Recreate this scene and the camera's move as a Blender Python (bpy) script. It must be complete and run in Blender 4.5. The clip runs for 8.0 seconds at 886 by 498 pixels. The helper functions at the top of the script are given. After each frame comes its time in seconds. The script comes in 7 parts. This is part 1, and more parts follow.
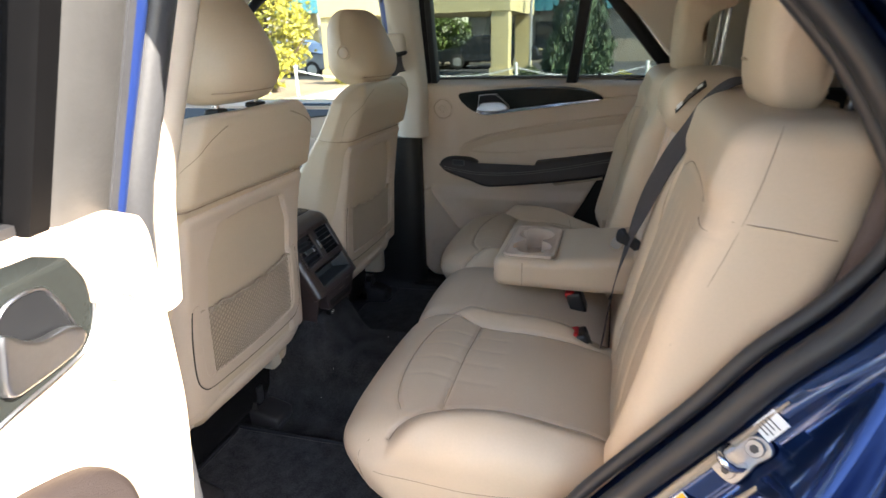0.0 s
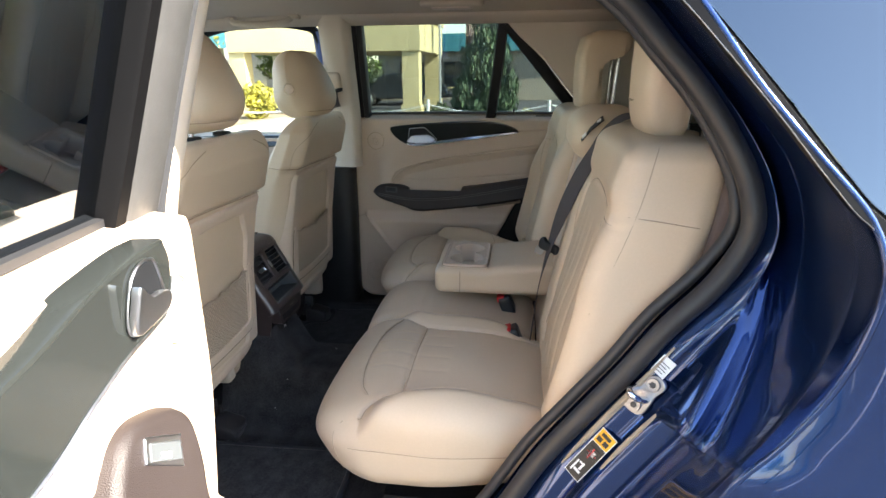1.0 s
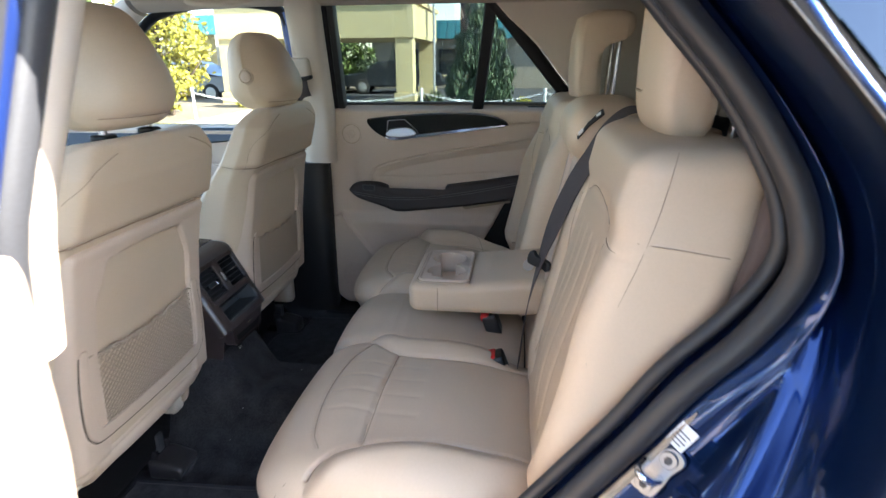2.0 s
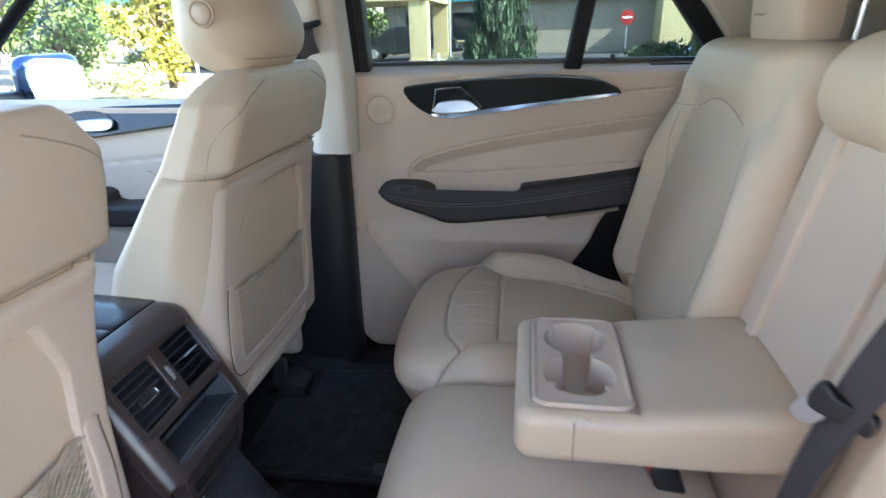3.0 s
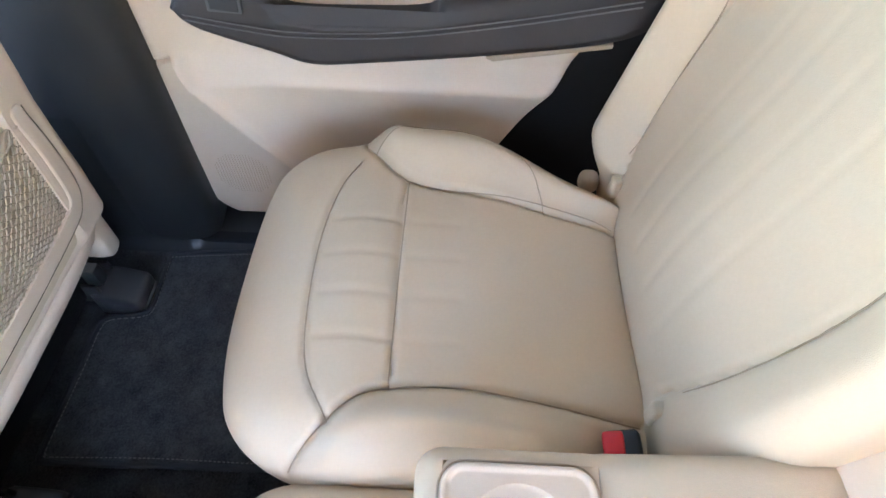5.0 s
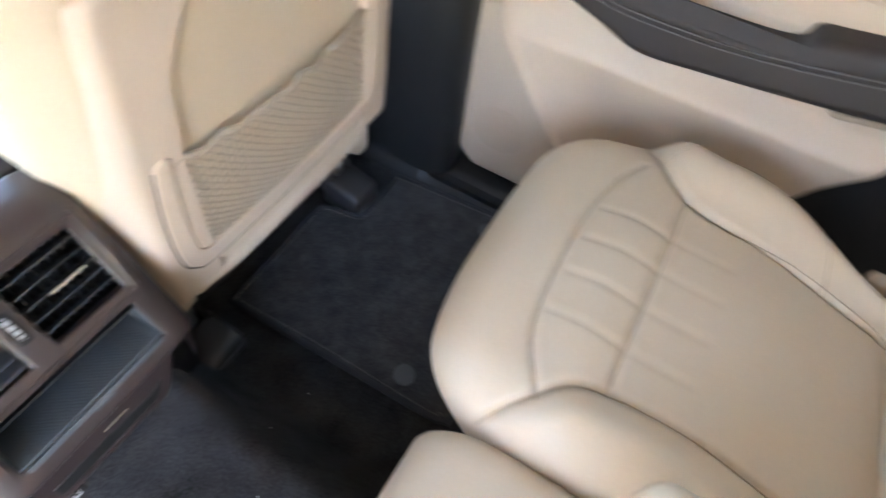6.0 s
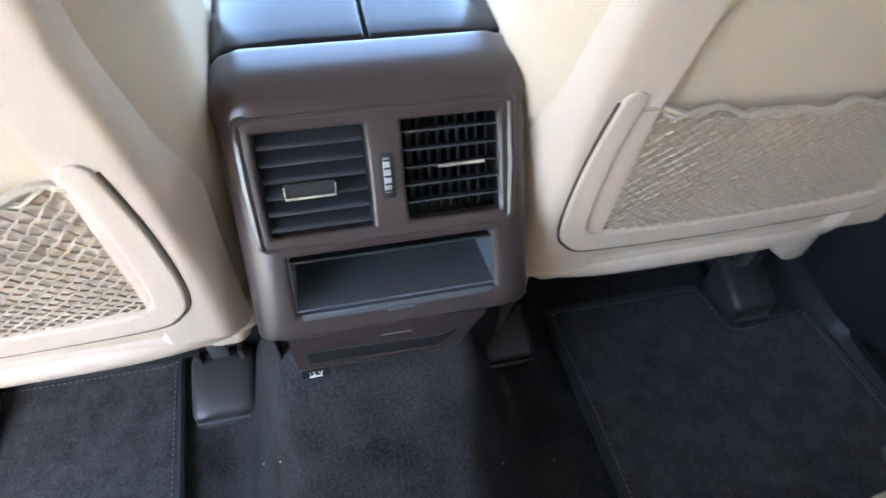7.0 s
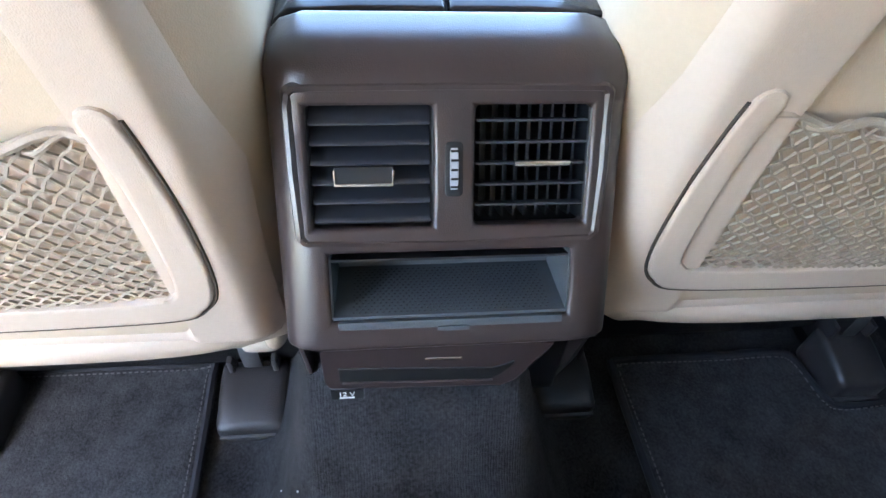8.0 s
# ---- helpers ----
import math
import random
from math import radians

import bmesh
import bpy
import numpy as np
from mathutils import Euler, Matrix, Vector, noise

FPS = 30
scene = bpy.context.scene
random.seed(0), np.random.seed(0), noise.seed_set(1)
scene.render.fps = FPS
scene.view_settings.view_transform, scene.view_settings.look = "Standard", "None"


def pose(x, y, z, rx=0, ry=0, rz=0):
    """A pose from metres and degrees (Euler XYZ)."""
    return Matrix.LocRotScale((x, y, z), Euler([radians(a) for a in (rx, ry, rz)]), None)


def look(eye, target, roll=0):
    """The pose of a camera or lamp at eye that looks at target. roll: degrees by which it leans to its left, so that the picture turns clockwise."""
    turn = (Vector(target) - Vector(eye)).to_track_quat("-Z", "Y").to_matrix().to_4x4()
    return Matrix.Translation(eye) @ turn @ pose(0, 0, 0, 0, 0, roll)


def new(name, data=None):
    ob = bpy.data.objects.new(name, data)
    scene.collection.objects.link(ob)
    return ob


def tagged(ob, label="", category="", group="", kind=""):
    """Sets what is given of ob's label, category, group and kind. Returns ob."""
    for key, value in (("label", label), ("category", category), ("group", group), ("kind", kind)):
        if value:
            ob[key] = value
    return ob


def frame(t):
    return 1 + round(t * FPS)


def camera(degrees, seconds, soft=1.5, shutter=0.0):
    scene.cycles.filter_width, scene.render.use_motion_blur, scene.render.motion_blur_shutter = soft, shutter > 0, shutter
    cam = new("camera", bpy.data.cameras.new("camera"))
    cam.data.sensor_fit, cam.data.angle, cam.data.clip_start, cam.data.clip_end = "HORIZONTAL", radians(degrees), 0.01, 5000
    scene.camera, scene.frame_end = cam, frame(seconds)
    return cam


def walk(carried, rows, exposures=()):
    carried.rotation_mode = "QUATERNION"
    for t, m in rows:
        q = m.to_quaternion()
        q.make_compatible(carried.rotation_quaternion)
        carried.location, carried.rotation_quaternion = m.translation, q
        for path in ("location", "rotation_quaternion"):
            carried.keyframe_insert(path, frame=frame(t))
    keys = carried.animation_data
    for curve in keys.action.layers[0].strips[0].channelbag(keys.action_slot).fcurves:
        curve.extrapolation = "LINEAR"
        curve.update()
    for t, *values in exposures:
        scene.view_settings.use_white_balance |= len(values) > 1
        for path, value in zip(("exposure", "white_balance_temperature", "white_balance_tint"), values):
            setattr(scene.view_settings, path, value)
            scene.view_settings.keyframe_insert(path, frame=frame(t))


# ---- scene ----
cam = camera(76.3, 8.0, shutter=0.3)
PATH = [
    (0, (0.27, -1.295, 1.464), (-0.273, 0.495, 0.756), -1.6),
    (0.5, (0.274, -1.432, 1.483), (-0.087, 0.429, 0.845), -1.2),
    (1, (0.239, -1.492, 1.473), (-0.017, 0.399, 0.874), -0.4),
    (1.2, (0.242, -1.495, 1.472), (0.012, 0.403, 0.886), -0.2),
    (2.3, (0.262, -1.095, 1.458), (0.005, 0.773, 0.789), -0.4),
    (2.5, (0.207, -0.946, 1.42), (-0.082, 0.909, 0.731), -0.7),
    (3, (0.027, -0.634, 1.4), (-0.256, 1.204, 0.665), -1.4),
    (3.3, (-0.021, -0.502, 1.444), (-0.252, 1.33, 0.677), -1.5),
    (3.5, (-0.041, -0.395, 1.431), (-0.239, 1.423, 0.621), -0.4),
    (4, (-0.035, -0.091, 1.39), (-0.179, 1.551, 0.258), 1.8),
    (4.5, (0.028, 0.028, 1.426), (-0.022, 1.347, -0.076), 1.0),
    (4.7, (0.043, 0.031, 1.437), (0.036, 1.255, -0.145), 2.2),
    (5.8, (-0.011, -0.005, 1.409), (-0.295, 1.094, -0.238), 5.6),
    (6, (-0.098, -0.021, 1.392), (-0.543, 1.034, -0.248), 9.0),
    (6.2, (-0.132, -0.033, 1.351), (-0.852, 0.925, -0.251), 7.5),
    (6.5, (-0.176, -0.026, 1.312), (-1.124, 0.66, -0.31), 6.9),
    (7, (-0.181, -0.042, 1.224), (-1.39, 0.321, -0.327), 4.7),
    (7.5, (-0.208, -0.038, 1.178), (-1.502, 0.179, -0.33), 4.2),
    (8, (-0.208, -0.039, 1.16), (-1.554, 0.141, -0.308), 3.9),
]
EXPOSURES = [(0.0, 2.97, 7250, 12), (1.2, 3.06, 6950, 10), (2.5, 3.42, 6300, 13), (3.0, 3.82, 6200, 12), (3.3, 3.95, 6250, 12), (4.0, 4.65, 7000, 20), (4.5, 5.36, 6450, 12), (6.0, 5.35, 7200, 13), (6.6, 5.2, 6600, 11), (8.0, 5.06, 6300, 10)]
walk(cam, [(t, look(eye, target, roll)) for t, eye, target, roll in PATH], EXPOSURES)

# ---- light ----
SUN_DIR = Vector((0.78, -0.21, 0.585)).normalized()      # towards the sun: behind the car and a little to its left
world = bpy.data.worlds.new("sky")
scene.world = world
world.use_nodes = True
wn, wl = world.node_tree.nodes, world.node_tree.links
wn.clear()
sky = wn.new("ShaderNodeTexSky")
sky.sky_type, sky.sun_disc = "NISHITA", False
sky.sun_elevation = math.asin(SUN_DIR.z)
sky.sun_rotation = math.atan2(SUN_DIR.x, SUN_DIR.y)
sky.air_density, sky.dust_density, sky.ozone_density = 1.0, 0.6, 1.2
back = wn.new("ShaderNodeBackground")
back.inputs["Strength"].default_value = 0.13
wout = wn.new("ShaderNodeOutputWorld")
wl.new(sky.outputs[0], back.inputs["Color"])
wl.new(back.outputs[0], wout.inputs["Surface"])
sun = new("sun", bpy.data.lights.new("sun", "SUN"))
sun.data.energy, sun.data.angle, sun.data.color = 4.2, radians(0.5), (1.0, 0.95, 0.87)
sun.matrix_world = look(SUN_DIR * 30, (0, 0, 0))


# ---- materials ----
def shader(name, base, rough=0.5, metal=0.0, grain=0.0, grain_scale=900.0, tone=0.06, tone_scale=7.0, coat=0.0,
           sheen=0.0, spec=0.5, coat_rough=0.03, kind="noise", stain=0.0, stain_scale=2.0, flip=None, speck=None):
    """A surface with colour that varies at two scales, worn gloss and a fine relief."""
    m = bpy.data.materials.new(name)
    m.use_nodes = True
    n, l = m.node_tree.nodes, m.node_tree.links
    b = n["Principled BSDF"]
    b.inputs["Metallic"].default_value = metal
    b.inputs["Specular IOR Level"].default_value = spec
    b.inputs["Coat Weight"].default_value = coat
    b.inputs["Coat Roughness"].default_value = coat_rough
    b.inputs["Sheen Weight"].default_value = sheen
    at = n.new("ShaderNodeTexCoord").outputs["Object"]
    big = n.new("ShaderNodeTexNoise")
    big.inputs["Scale"].default_value, big.inputs["Detail"].default_value = tone_scale, 4
    fine = n.new("ShaderNodeTexNoise")
    fine.inputs["Scale"].default_value, fine.inputs["Detail"].default_value = speck or grain_scale * 0.25, 3
    l.new(at, big.inputs["Vector"]), l.new(at, fine.inputs["Vector"])
    add = n.new("ShaderNodeMath")
    add.operation = "ADD"
    l.new(big.outputs["Fac"], add.inputs[0]), l.new(fine.outputs["Fac"], add.inputs[1])
    ramp = n.new("ShaderNodeMapRange")
    ramp.inputs["From Min"].default_value, ramp.inputs["From Max"].default_value = 0.6, 1.4
    l.new(add.outputs[0], ramp.inputs["Value"])
    mix = n.new("ShaderNodeMix")
    mix.data_type = "RGBA"
    mix.inputs["A"].default_value = (*[c * (1 - tone) for c in base], 1)
    mix.inputs["B"].default_value = (*[min(1, c * (1 + tone)) for c in base], 1)
    l.new(ramp.outputs[0], mix.inputs["Factor"])
    colour = mix.outputs["Result"]
    if stain:
        blot = n.new("ShaderNodeTexNoise")
        blot.inputs["Scale"].default_value, blot.inputs["Detail"].default_value = stain_scale, 6
        l.new(at, blot.inputs["Vector"])
        cut = n.new("ShaderNodeMapRange")
        cut.inputs["From Min"].default_value, cut.inputs["From Max"].default_value = 0.52, 0.72
        cut.inputs["To Max"].default_value = stain
        l.new(blot.outputs["Fac"], cut.inputs["Value"])
        over = n.new("ShaderNodeMix")
        over.data_type = "RGBA"
        over.inputs["B"].default_value = (*[c * 0.55 for c in base], 1) if flip is None else (*flip, 1)
        l.new(cut.outputs[0], over.inputs["Factor"]), l.new(colour, over.inputs["A"])
        colour = over.outputs["Result"]
    l.new(colour, b.inputs["Base Color"])
    gloss = n.new("ShaderNodeMapRange")
    gloss.inputs["To Min"].default_value, gloss.inputs["To Max"].default_value = max(0.02, rough * 0.85), min(1, rough * 1.15)
    l.new(big.outputs["Fac"], gloss.inputs["Value"]), l.new(gloss.outputs[0], b.inputs["Roughness"])
    if grain:
        tex = n.new({"pebble": "ShaderNodeTexVoronoi", "rib": "ShaderNodeTexWave"}.get(kind, "ShaderNodeTexNoise"))
        if kind == "rib":
            tex.bands_direction = "Y"
            tex.inputs["Distortion"].default_value, tex.inputs["Detail"].default_value, tex.inputs["Detail Scale"].default_value = 6.0, 3.0, 6.0
        tex.inputs["Scale"].default_value = grain_scale
        l.new(at, tex.inputs["Vector"])
        bump = n.new("ShaderNodeBump")
        bump.inputs["Strength"].default_value, bump.inputs["Distance"].default_value = grain, 0.001
        l.new(tex.outputs[0], bump.inputs["Height"]), l.new(bump.outputs[0], b.inputs["Normal"])
    return m


def glass_shader(name, tint, straight=0.04):
    """A thin pane: tinted light goes straight through; the surface mirrors the share `straight` head-on and more at a slant."""
    m = bpy.data.materials.new(name)
    m.use_nodes = True
    n, l = m.node_tree.nodes, m.node_tree.links
    n.clear()
    out, mix = n.new("ShaderNodeOutputMaterial"), n.new("ShaderNodeMixShader")
    clear, gloss, slant = n.new("ShaderNodeBsdfTransparent"), n.new("ShaderNodeBsdfGlossy"), n.new("ShaderNodeLayerWeight")
    clear.inputs["Color"].default_value = (*tint, 1)
    gloss.inputs["Roughness"].default_value, gloss.inputs["Color"].default_value = 0.01, (0.80, 0.90, 1.0, 1)
    slant.inputs["Blend"].default_value = 0.5
    power, share = n.new("ShaderNodeMath"), n.new("ShaderNodeMapRange")
    power.operation, power.inputs[1].default_value = "POWER", 5.0
    share.inputs["To Min"].default_value = straight
    l.new(slant.outputs["Facing"], power.inputs[0]), l.new(power.outputs[0], share.inputs["Value"])
    l.new(share.outputs[0], mix.inputs[0]), l.new(clear.outputs[0], mix.inputs[1]), l.new(gloss.outputs[0], mix.inputs[2])
    l.new(mix.outputs[0], out.inputs["Surface"])
    return m


def leaf_shader(name, dark, light):
    m = bpy.data.materials.new(name)
    m.use_nodes = True
    n, l = m.node_tree.nodes, m.node_tree.links
    b = n["Principled BSDF"]
    b.inputs["Roughness"].default_value = 0.6
    geo, mix = n.new("ShaderNodeNewGeometry"), n.new("ShaderNodeMix")
    mix.data_type = "RGBA"
    mix.inputs["A"].default_value, mix.inputs["B"].default_value = (*dark, 1), (*light, 1)
    l.new(geo.outputs["Random Per Island"], mix.inputs["Factor"]), l.new(mix.outputs["Result"], b.inputs["Base Color"])
    b.inputs["Subsurface Weight"].default_value = 0.0
    return m


LEATHER = shader("beige leather", (0.585, 0.455, 0.322), 0.46, grain=0.13, grain_scale=1000, tone=0.035, kind="pebble", stain=0.10, stain_scale=5)
LEATHER_PANEL = shader("beige moulded trim", (0.592, 0.462, 0.352), 0.55, grain=0.12, grain_scale=1100, tone=0.03, kind="pebble")
PILLAR_TRIM = shader("beige pillar fabric", (0.60, 0.52, 0.43), 0.8, grain=0.3, grain_scale=1500, tone=0.03)
HEADLINER = shader("beige roof fabric", (0.56, 0.48, 0.39), 0.9, grain=0.4, grain_scale=1400, tone=0.04)
NET_CORD = shader("taupe net cord", (0.43, 0.34, 0.25), 0.65, grain=0.5, grain_scale=2500, tone=0.12)
SHELL_TAUPE = shader("taupe backrest shell carpet", (0.105, 0.080, 0.072), 0.8, grain=0.6, grain_scale=900, tone=0.08)
SPEAKER_DOT = shader("speaker perforation", (0.40, 0.30, 0.22), 0.7, tone=0.05)
ESPRESSO = shader("espresso brown plastic", (0.0425, 0.0292, 0.0275), 0.29, spec=0.58, grain=0.10, grain_scale=1100, tone=0.05, kind="pebble")
LID_BROWN = shader("smooth dark brown lid", (0.030, 0.026, 0.027), 0.24, spec=0.20, grain=0.05, grain_scale=1100, tone=0.05, kind="pebble")
ESPRESSO_SOFT = shader("dark padded armrest vinyl", (0.026, 0.019, 0.018), 0.55, grain=0.4, grain_scale=800, tone=0.05, kind="pebble")
BLACK_TRIM = shader("black plastic trim", (0.008, 0.008, 0.009), 0.45, spec=0.28, grain=0.25, grain_scale=1000, tone=0.08, kind="pebble")
# lighter copy of the black trim: daylight on the right pillar put into its colour
PILLAR_BLACK_LIT = shader("black pillar plastic, lit tone", (0.018, 0.0175, 0.018), 0.42, spec=0.42, grain=0.22, grain_scale=1000, tone=0.12, tone_scale=20, kind="pebble")
VENT_BLACK = shader("matt black vent plastic", (0.012, 0.013, 0.015), 0.4, tone=0.06)
TRAY_GREY = shader("dark grey tray rubber", (0.072, 0.080, 0.086), 0.6, grain=0.3, grain_scale=500, tone=0.08)
# on the left door's post this grey carries the sun that falls on dark trim
FRAME_GREY = shader("grey door frame vinyl", (0.053, 0.053, 0.054), 0.45, grain=0.4, grain_scale=120, tone=0.12, tone_scale=14, stain=0.25, stain_scale=16)
SEAL = shader("black rubber seal", (0.024, 0.024, 0.026), 0.42, tone=0.10)
CARPET = shader("black carpet", (0.045, 0.043, 0.045), 0.95, grain=1.0, grain_scale=130, tone=0.85, tone_scale=18, sheen=0.03, spec=0.15, kind="rib", speck=330)
MAT_PILE = shader("charcoal mat pile", (0.046, 0.045, 0.047), 0.95, grain=1.0, grain_scale=420, tone=0.70, tone_scale=38, sheen=0.05, spec=0.2, speck=330)
SEAM = shader("brown seam thread", (0.36, 0.27, 0.19), 0.7, tone=0.10, tone_scale=200)
SEAM_DARK = shader("dark shut gap", (0.05, 0.036, 0.025), 0.8, tone=0.1)
THREAD_GREY = shader("grey armrest thread", (0.12, 0.11, 0.11), 0.7, tone=0.05)
MAT_EDGE = shader("dark mat binding", (0.022, 0.022, 0.026), 0.8, grain=0.5, grain_scale=700)
PIANO = shader("piano black lacquer", (0.022, 0.025, 0.024), 0.09, tone=0.10, tone_scale=30, spec=0.45)
GLOSS_BLACK = shader("gloss black window trim", (0.0015, 0.0015, 0.0018), 0.40, tone=0.05, spec=0.10)
HANDLE_CHROME = shader("brushed handle chrome", (0.62, 0.63, 0.65), 0.30, metal=1.0, tone=0.05)
VENT_SLAT = shader("grey vent slat plastic", (0.028, 0.029, 0.034), 0.4, tone=0.08)
CHROME = shader("satin chrome", (0.75, 0.75, 0.77), 0.16, metal=1.0, tone=0.03)
SKY_BEVEL = shader("blue-grey metal for mirrored sky", (0.17, 0.20, 0.27), 0.14, metal=1.0, tone=0.03)
WHEEL_SILVER = shader("silver wheel plastic", (0.55, 0.56, 0.58), 0.32, metal=0.5, tone=0.05)
RAIL_GREY = shader("dark grey rail cover plastic", (0.040, 0.036, 0.036), 0.36, grain=0.2, grain_scale=900, tone=0.10, tone_scale=25, kind="pebble")
STEEL = shader("zinc-plated steel", (0.36, 0.36, 0.37), 0.42, metal=1.0, tone=0.10, tone_scale=60, stain=0.25, stain_scale=40)
PAINT = shader("dark blue metallic paint", (0.011, 0.038, 0.135), 0.17, metal=0.85, tone=0.05, tone_scale=12, coat=1.0, spec=0.08, coat_rough=0.025)
PAINT_BRIGHT = shader("blue painted shut face", (0.014, 0.034, 0.15), 0.30, tone=0.05, coat=0.6)
GLASS_RUN = shader("matt black glass run rubber", (0.004, 0.004, 0.0045), 0.6, tone=0.1, tone_scale=30, spec=0.05)
# seal rubber of the left side, with the sun on it put into the grey
SEAL_SUNLIT = shader("seal rubber in a sunlit grey", (0.048, 0.050, 0.056), 0.40, tone=0.14, tone_scale=20)
CABIN_TAN = shader("tan of the mirrored cabin", (0.36, 0.29, 0.21), 0.6, tone=0.15, tone_scale=60)
BELT = shader("grey-brown woven belt", (0.055, 0.045, 0.046), 0.7, grain=0.8, grain_scale=1400, tone=0.10, tone_scale=60)
RED_PLASTIC = shader("red buckle plastic", (0.60, 0.02, 0.025), 0.35, tone=0.05)
WHITE_PAPER = shader("white label", (0.80, 0.80, 0.78), 0.6, tone=0.03)
AMBER = shader("amber warning print", (0.85, 0.42, 0.02), 0.55, tone=0.04)
PRINT_BLACK = shader("black print", (0.012, 0.012, 0.012), 0.5, tone=0.0)
MIRROR = shader("mirror glass", (0.85, 0.86, 0.88), 0.02, metal=1.0, tone=0.0)
GLASS_TINT = glass_shader("tinted privacy glass", (0.42, 0.47, 0.46))
GLASS_DARK = glass_shader("dark quarter glass", (0.06, 0.065, 0.07), 0.12)
GLASS_MID = glass_shader("tinted door glass", (0.14, 0.16, 0.15), 0.30)
GLASS_CLEAR = glass_shader("clear glass", (0.86, 0.90, 0.88))
LAMP_LENS = shader("dome lamp lens", (0.62, 0.50, 0.42), 0.3, tone=0.04)


# ---- mesh helpers ----
def thing(name, base, label, category, group="", kind=""):
    ob = new(name)
    ob.empty_display_size = 0.05
    ob.location = base
    return tagged(ob, label, category, group, kind)


def origin_of(parent):
    p = Vector((0, 0, 0))
    while parent is not None:
        p = p + Vector(parent.location)
        parent = parent.parent
    return p


def part(name, data, material, parent=None, label="", smooth=True, side=1):
    """One mesh object from (vertices, faces) in the car's own metres, under a thing or a part. side -1: mirrored to the left."""
    if isinstance(data, bmesh.types.BMesh):
        data.verts.ensure_lookup_table()
        verts = np.array([v.co[:] for v in data.verts])
        faces = [[v.index for v in f.verts] for f in data.faces]
        data.free()
    else:
        verts, faces = np.array(data[0], dtype=float), [list(map(int, f)) for f in data[1]]
    if side < 0:
        verts = verts * np.array([1.0, -1.0, 1.0])
        faces = [f[::-1] for f in faces]
    o = origin_of(parent)
    me = bpy.data.meshes.new(name)
    me.from_pydata((verts - np.array(o)).tolist(), [], faces)
    me.polygons.foreach_set("use_smooth", [smooth] * len(me.polygons))
    me.update()
    me.materials.append(material)
    ob = new(name, me)
    if parent is not None:
        ob.parent = parent
    if label:
        ob["label"] = label
    if smooth:
        crease(me)
    return ob


def crease(me, degrees=50):
    """Keeps edges sharper than that angle hard."""
    bm = bmesh.new()
    bm.from_mesh(me)
    limit = radians(degrees)
    for e in bm.edges:
        if len(e.link_faces) == 2 and e.calc_face_angle(0.0) > limit:
            e.smooth = False
    bm.to_mesh(me)
    bm.free()


def soft_box(lo, hi, r, n=(12, 12, 12), warp=None):
    """A box with rounded edges (radius r, or one for each axis), of n cells along each axis, bent by warp(points)."""
    lo, hi = np.array(lo, float), np.array(hi, float)
    c, h = (lo + hi) / 2, (hi - lo) / 2
    rv = np.minimum(np.array(r, float) * np.ones(3), h)
    idx, quads, count = [], [], 0
    for d in range(3):
        a, b = (d + 1) % 3, (d + 2) % 3
        ii, jj = np.meshgrid(np.arange(n[a] + 1), np.arange(n[b] + 1), indexing="ij")
        for s in (0, 1):
            g = np.zeros((ii.size, 3), int)
            g[:, a], g[:, b], g[:, d] = ii.ravel(), jj.ravel(), s * n[d]
            base = np.arange(ii.size).reshape(ii.shape) + count
            q = np.stack([base[:-1, :-1], base[1:, :-1], base[1:, 1:], base[:-1, 1:]], -1).reshape(-1, 4)
            quads.append(q if s else q[:, ::-1])
            idx.append(g)
            count += ii.size
    idx, quads = np.concatenate(idx), np.concatenate(quads)
    uniq, inv = np.unique(idx, axis=0, return_inverse=True)
    quads = inv.ravel()[quads]
    t = uniq / np.array(n, float) * 2 - 1
    p = h * (0.45 * t + 0.55 * np.sin(t * math.pi / 2))
    q = np.clip(p, -(h - rv), h - rv)
    d = (p - q) / rv
    size = np.linalg.norm(d, axis=1, keepdims=True)
    size[size < 1e-9] = 1
    p = q + rv * d / size + c
    if warp is not None:
        p = warp(p)
    return p, quads


def line_distance(u, v, line):
    """Distance of the points (u, v) from a polyline."""
    best = np.full(u.shape, 9.0)
    for (a, b), (c, d) in zip(line[:-1], line[1:]):
        k = np.clip(((u - a) * (c - a) + (v - b) * (d - b)) / max(1e-12, (c - a) ** 2 + (d - b) ** 2), 0, 1)
        best = np.minimum(best, np.hypot(u - a - k * (c - a), v - b - k * (d - b)))
    return best


def rise(x, a, b):
    """0 below a, 1 above b, smooth between."""
    t = np.clip((x - a) / (b - a), 0, 1)
    return t * t * (3 - 2 * t)


def tube(path, r, n=8, closed=False, flat=1.0):
    """A round bar along a path; r may be one radius for each point."""
    path = [Vector(p) for p in path]
    rr = r if isinstance(r, (list, tuple)) else [r] * len(path)
    verts, faces, up = [], [], None
    for i, p in enumerate(path):
        a = path[i - 1] if i or closed else p
        b = path[(i + 1) % len(path)] if i + 1 < len(path) or closed else p
        d = (b - a).normalized()
        if up is None:
            up = d.orthogonal().normalized()
        up = (up - d * up.dot(d)).normalized()
        w = d.cross(up)
        for k in range(n):
            ang = 2 * math.pi * k / n
            verts.append(p + (up * math.cos(ang) + w * math.sin(ang) * flat) * rr[i])
    m = len(path)
    for i in range(m if closed else m - 1):
        for k in range(n):
            faces.append((i * n + k, i * n + (k + 1) % n, (i + 1) % m * n + (k + 1) % n, (i + 1) % m * n + k))
    if not closed:
        faces += [tuple(range(n))[::-1], tuple(range((m - 1) * n, m * n))]
    return [v[:] for v in verts], faces


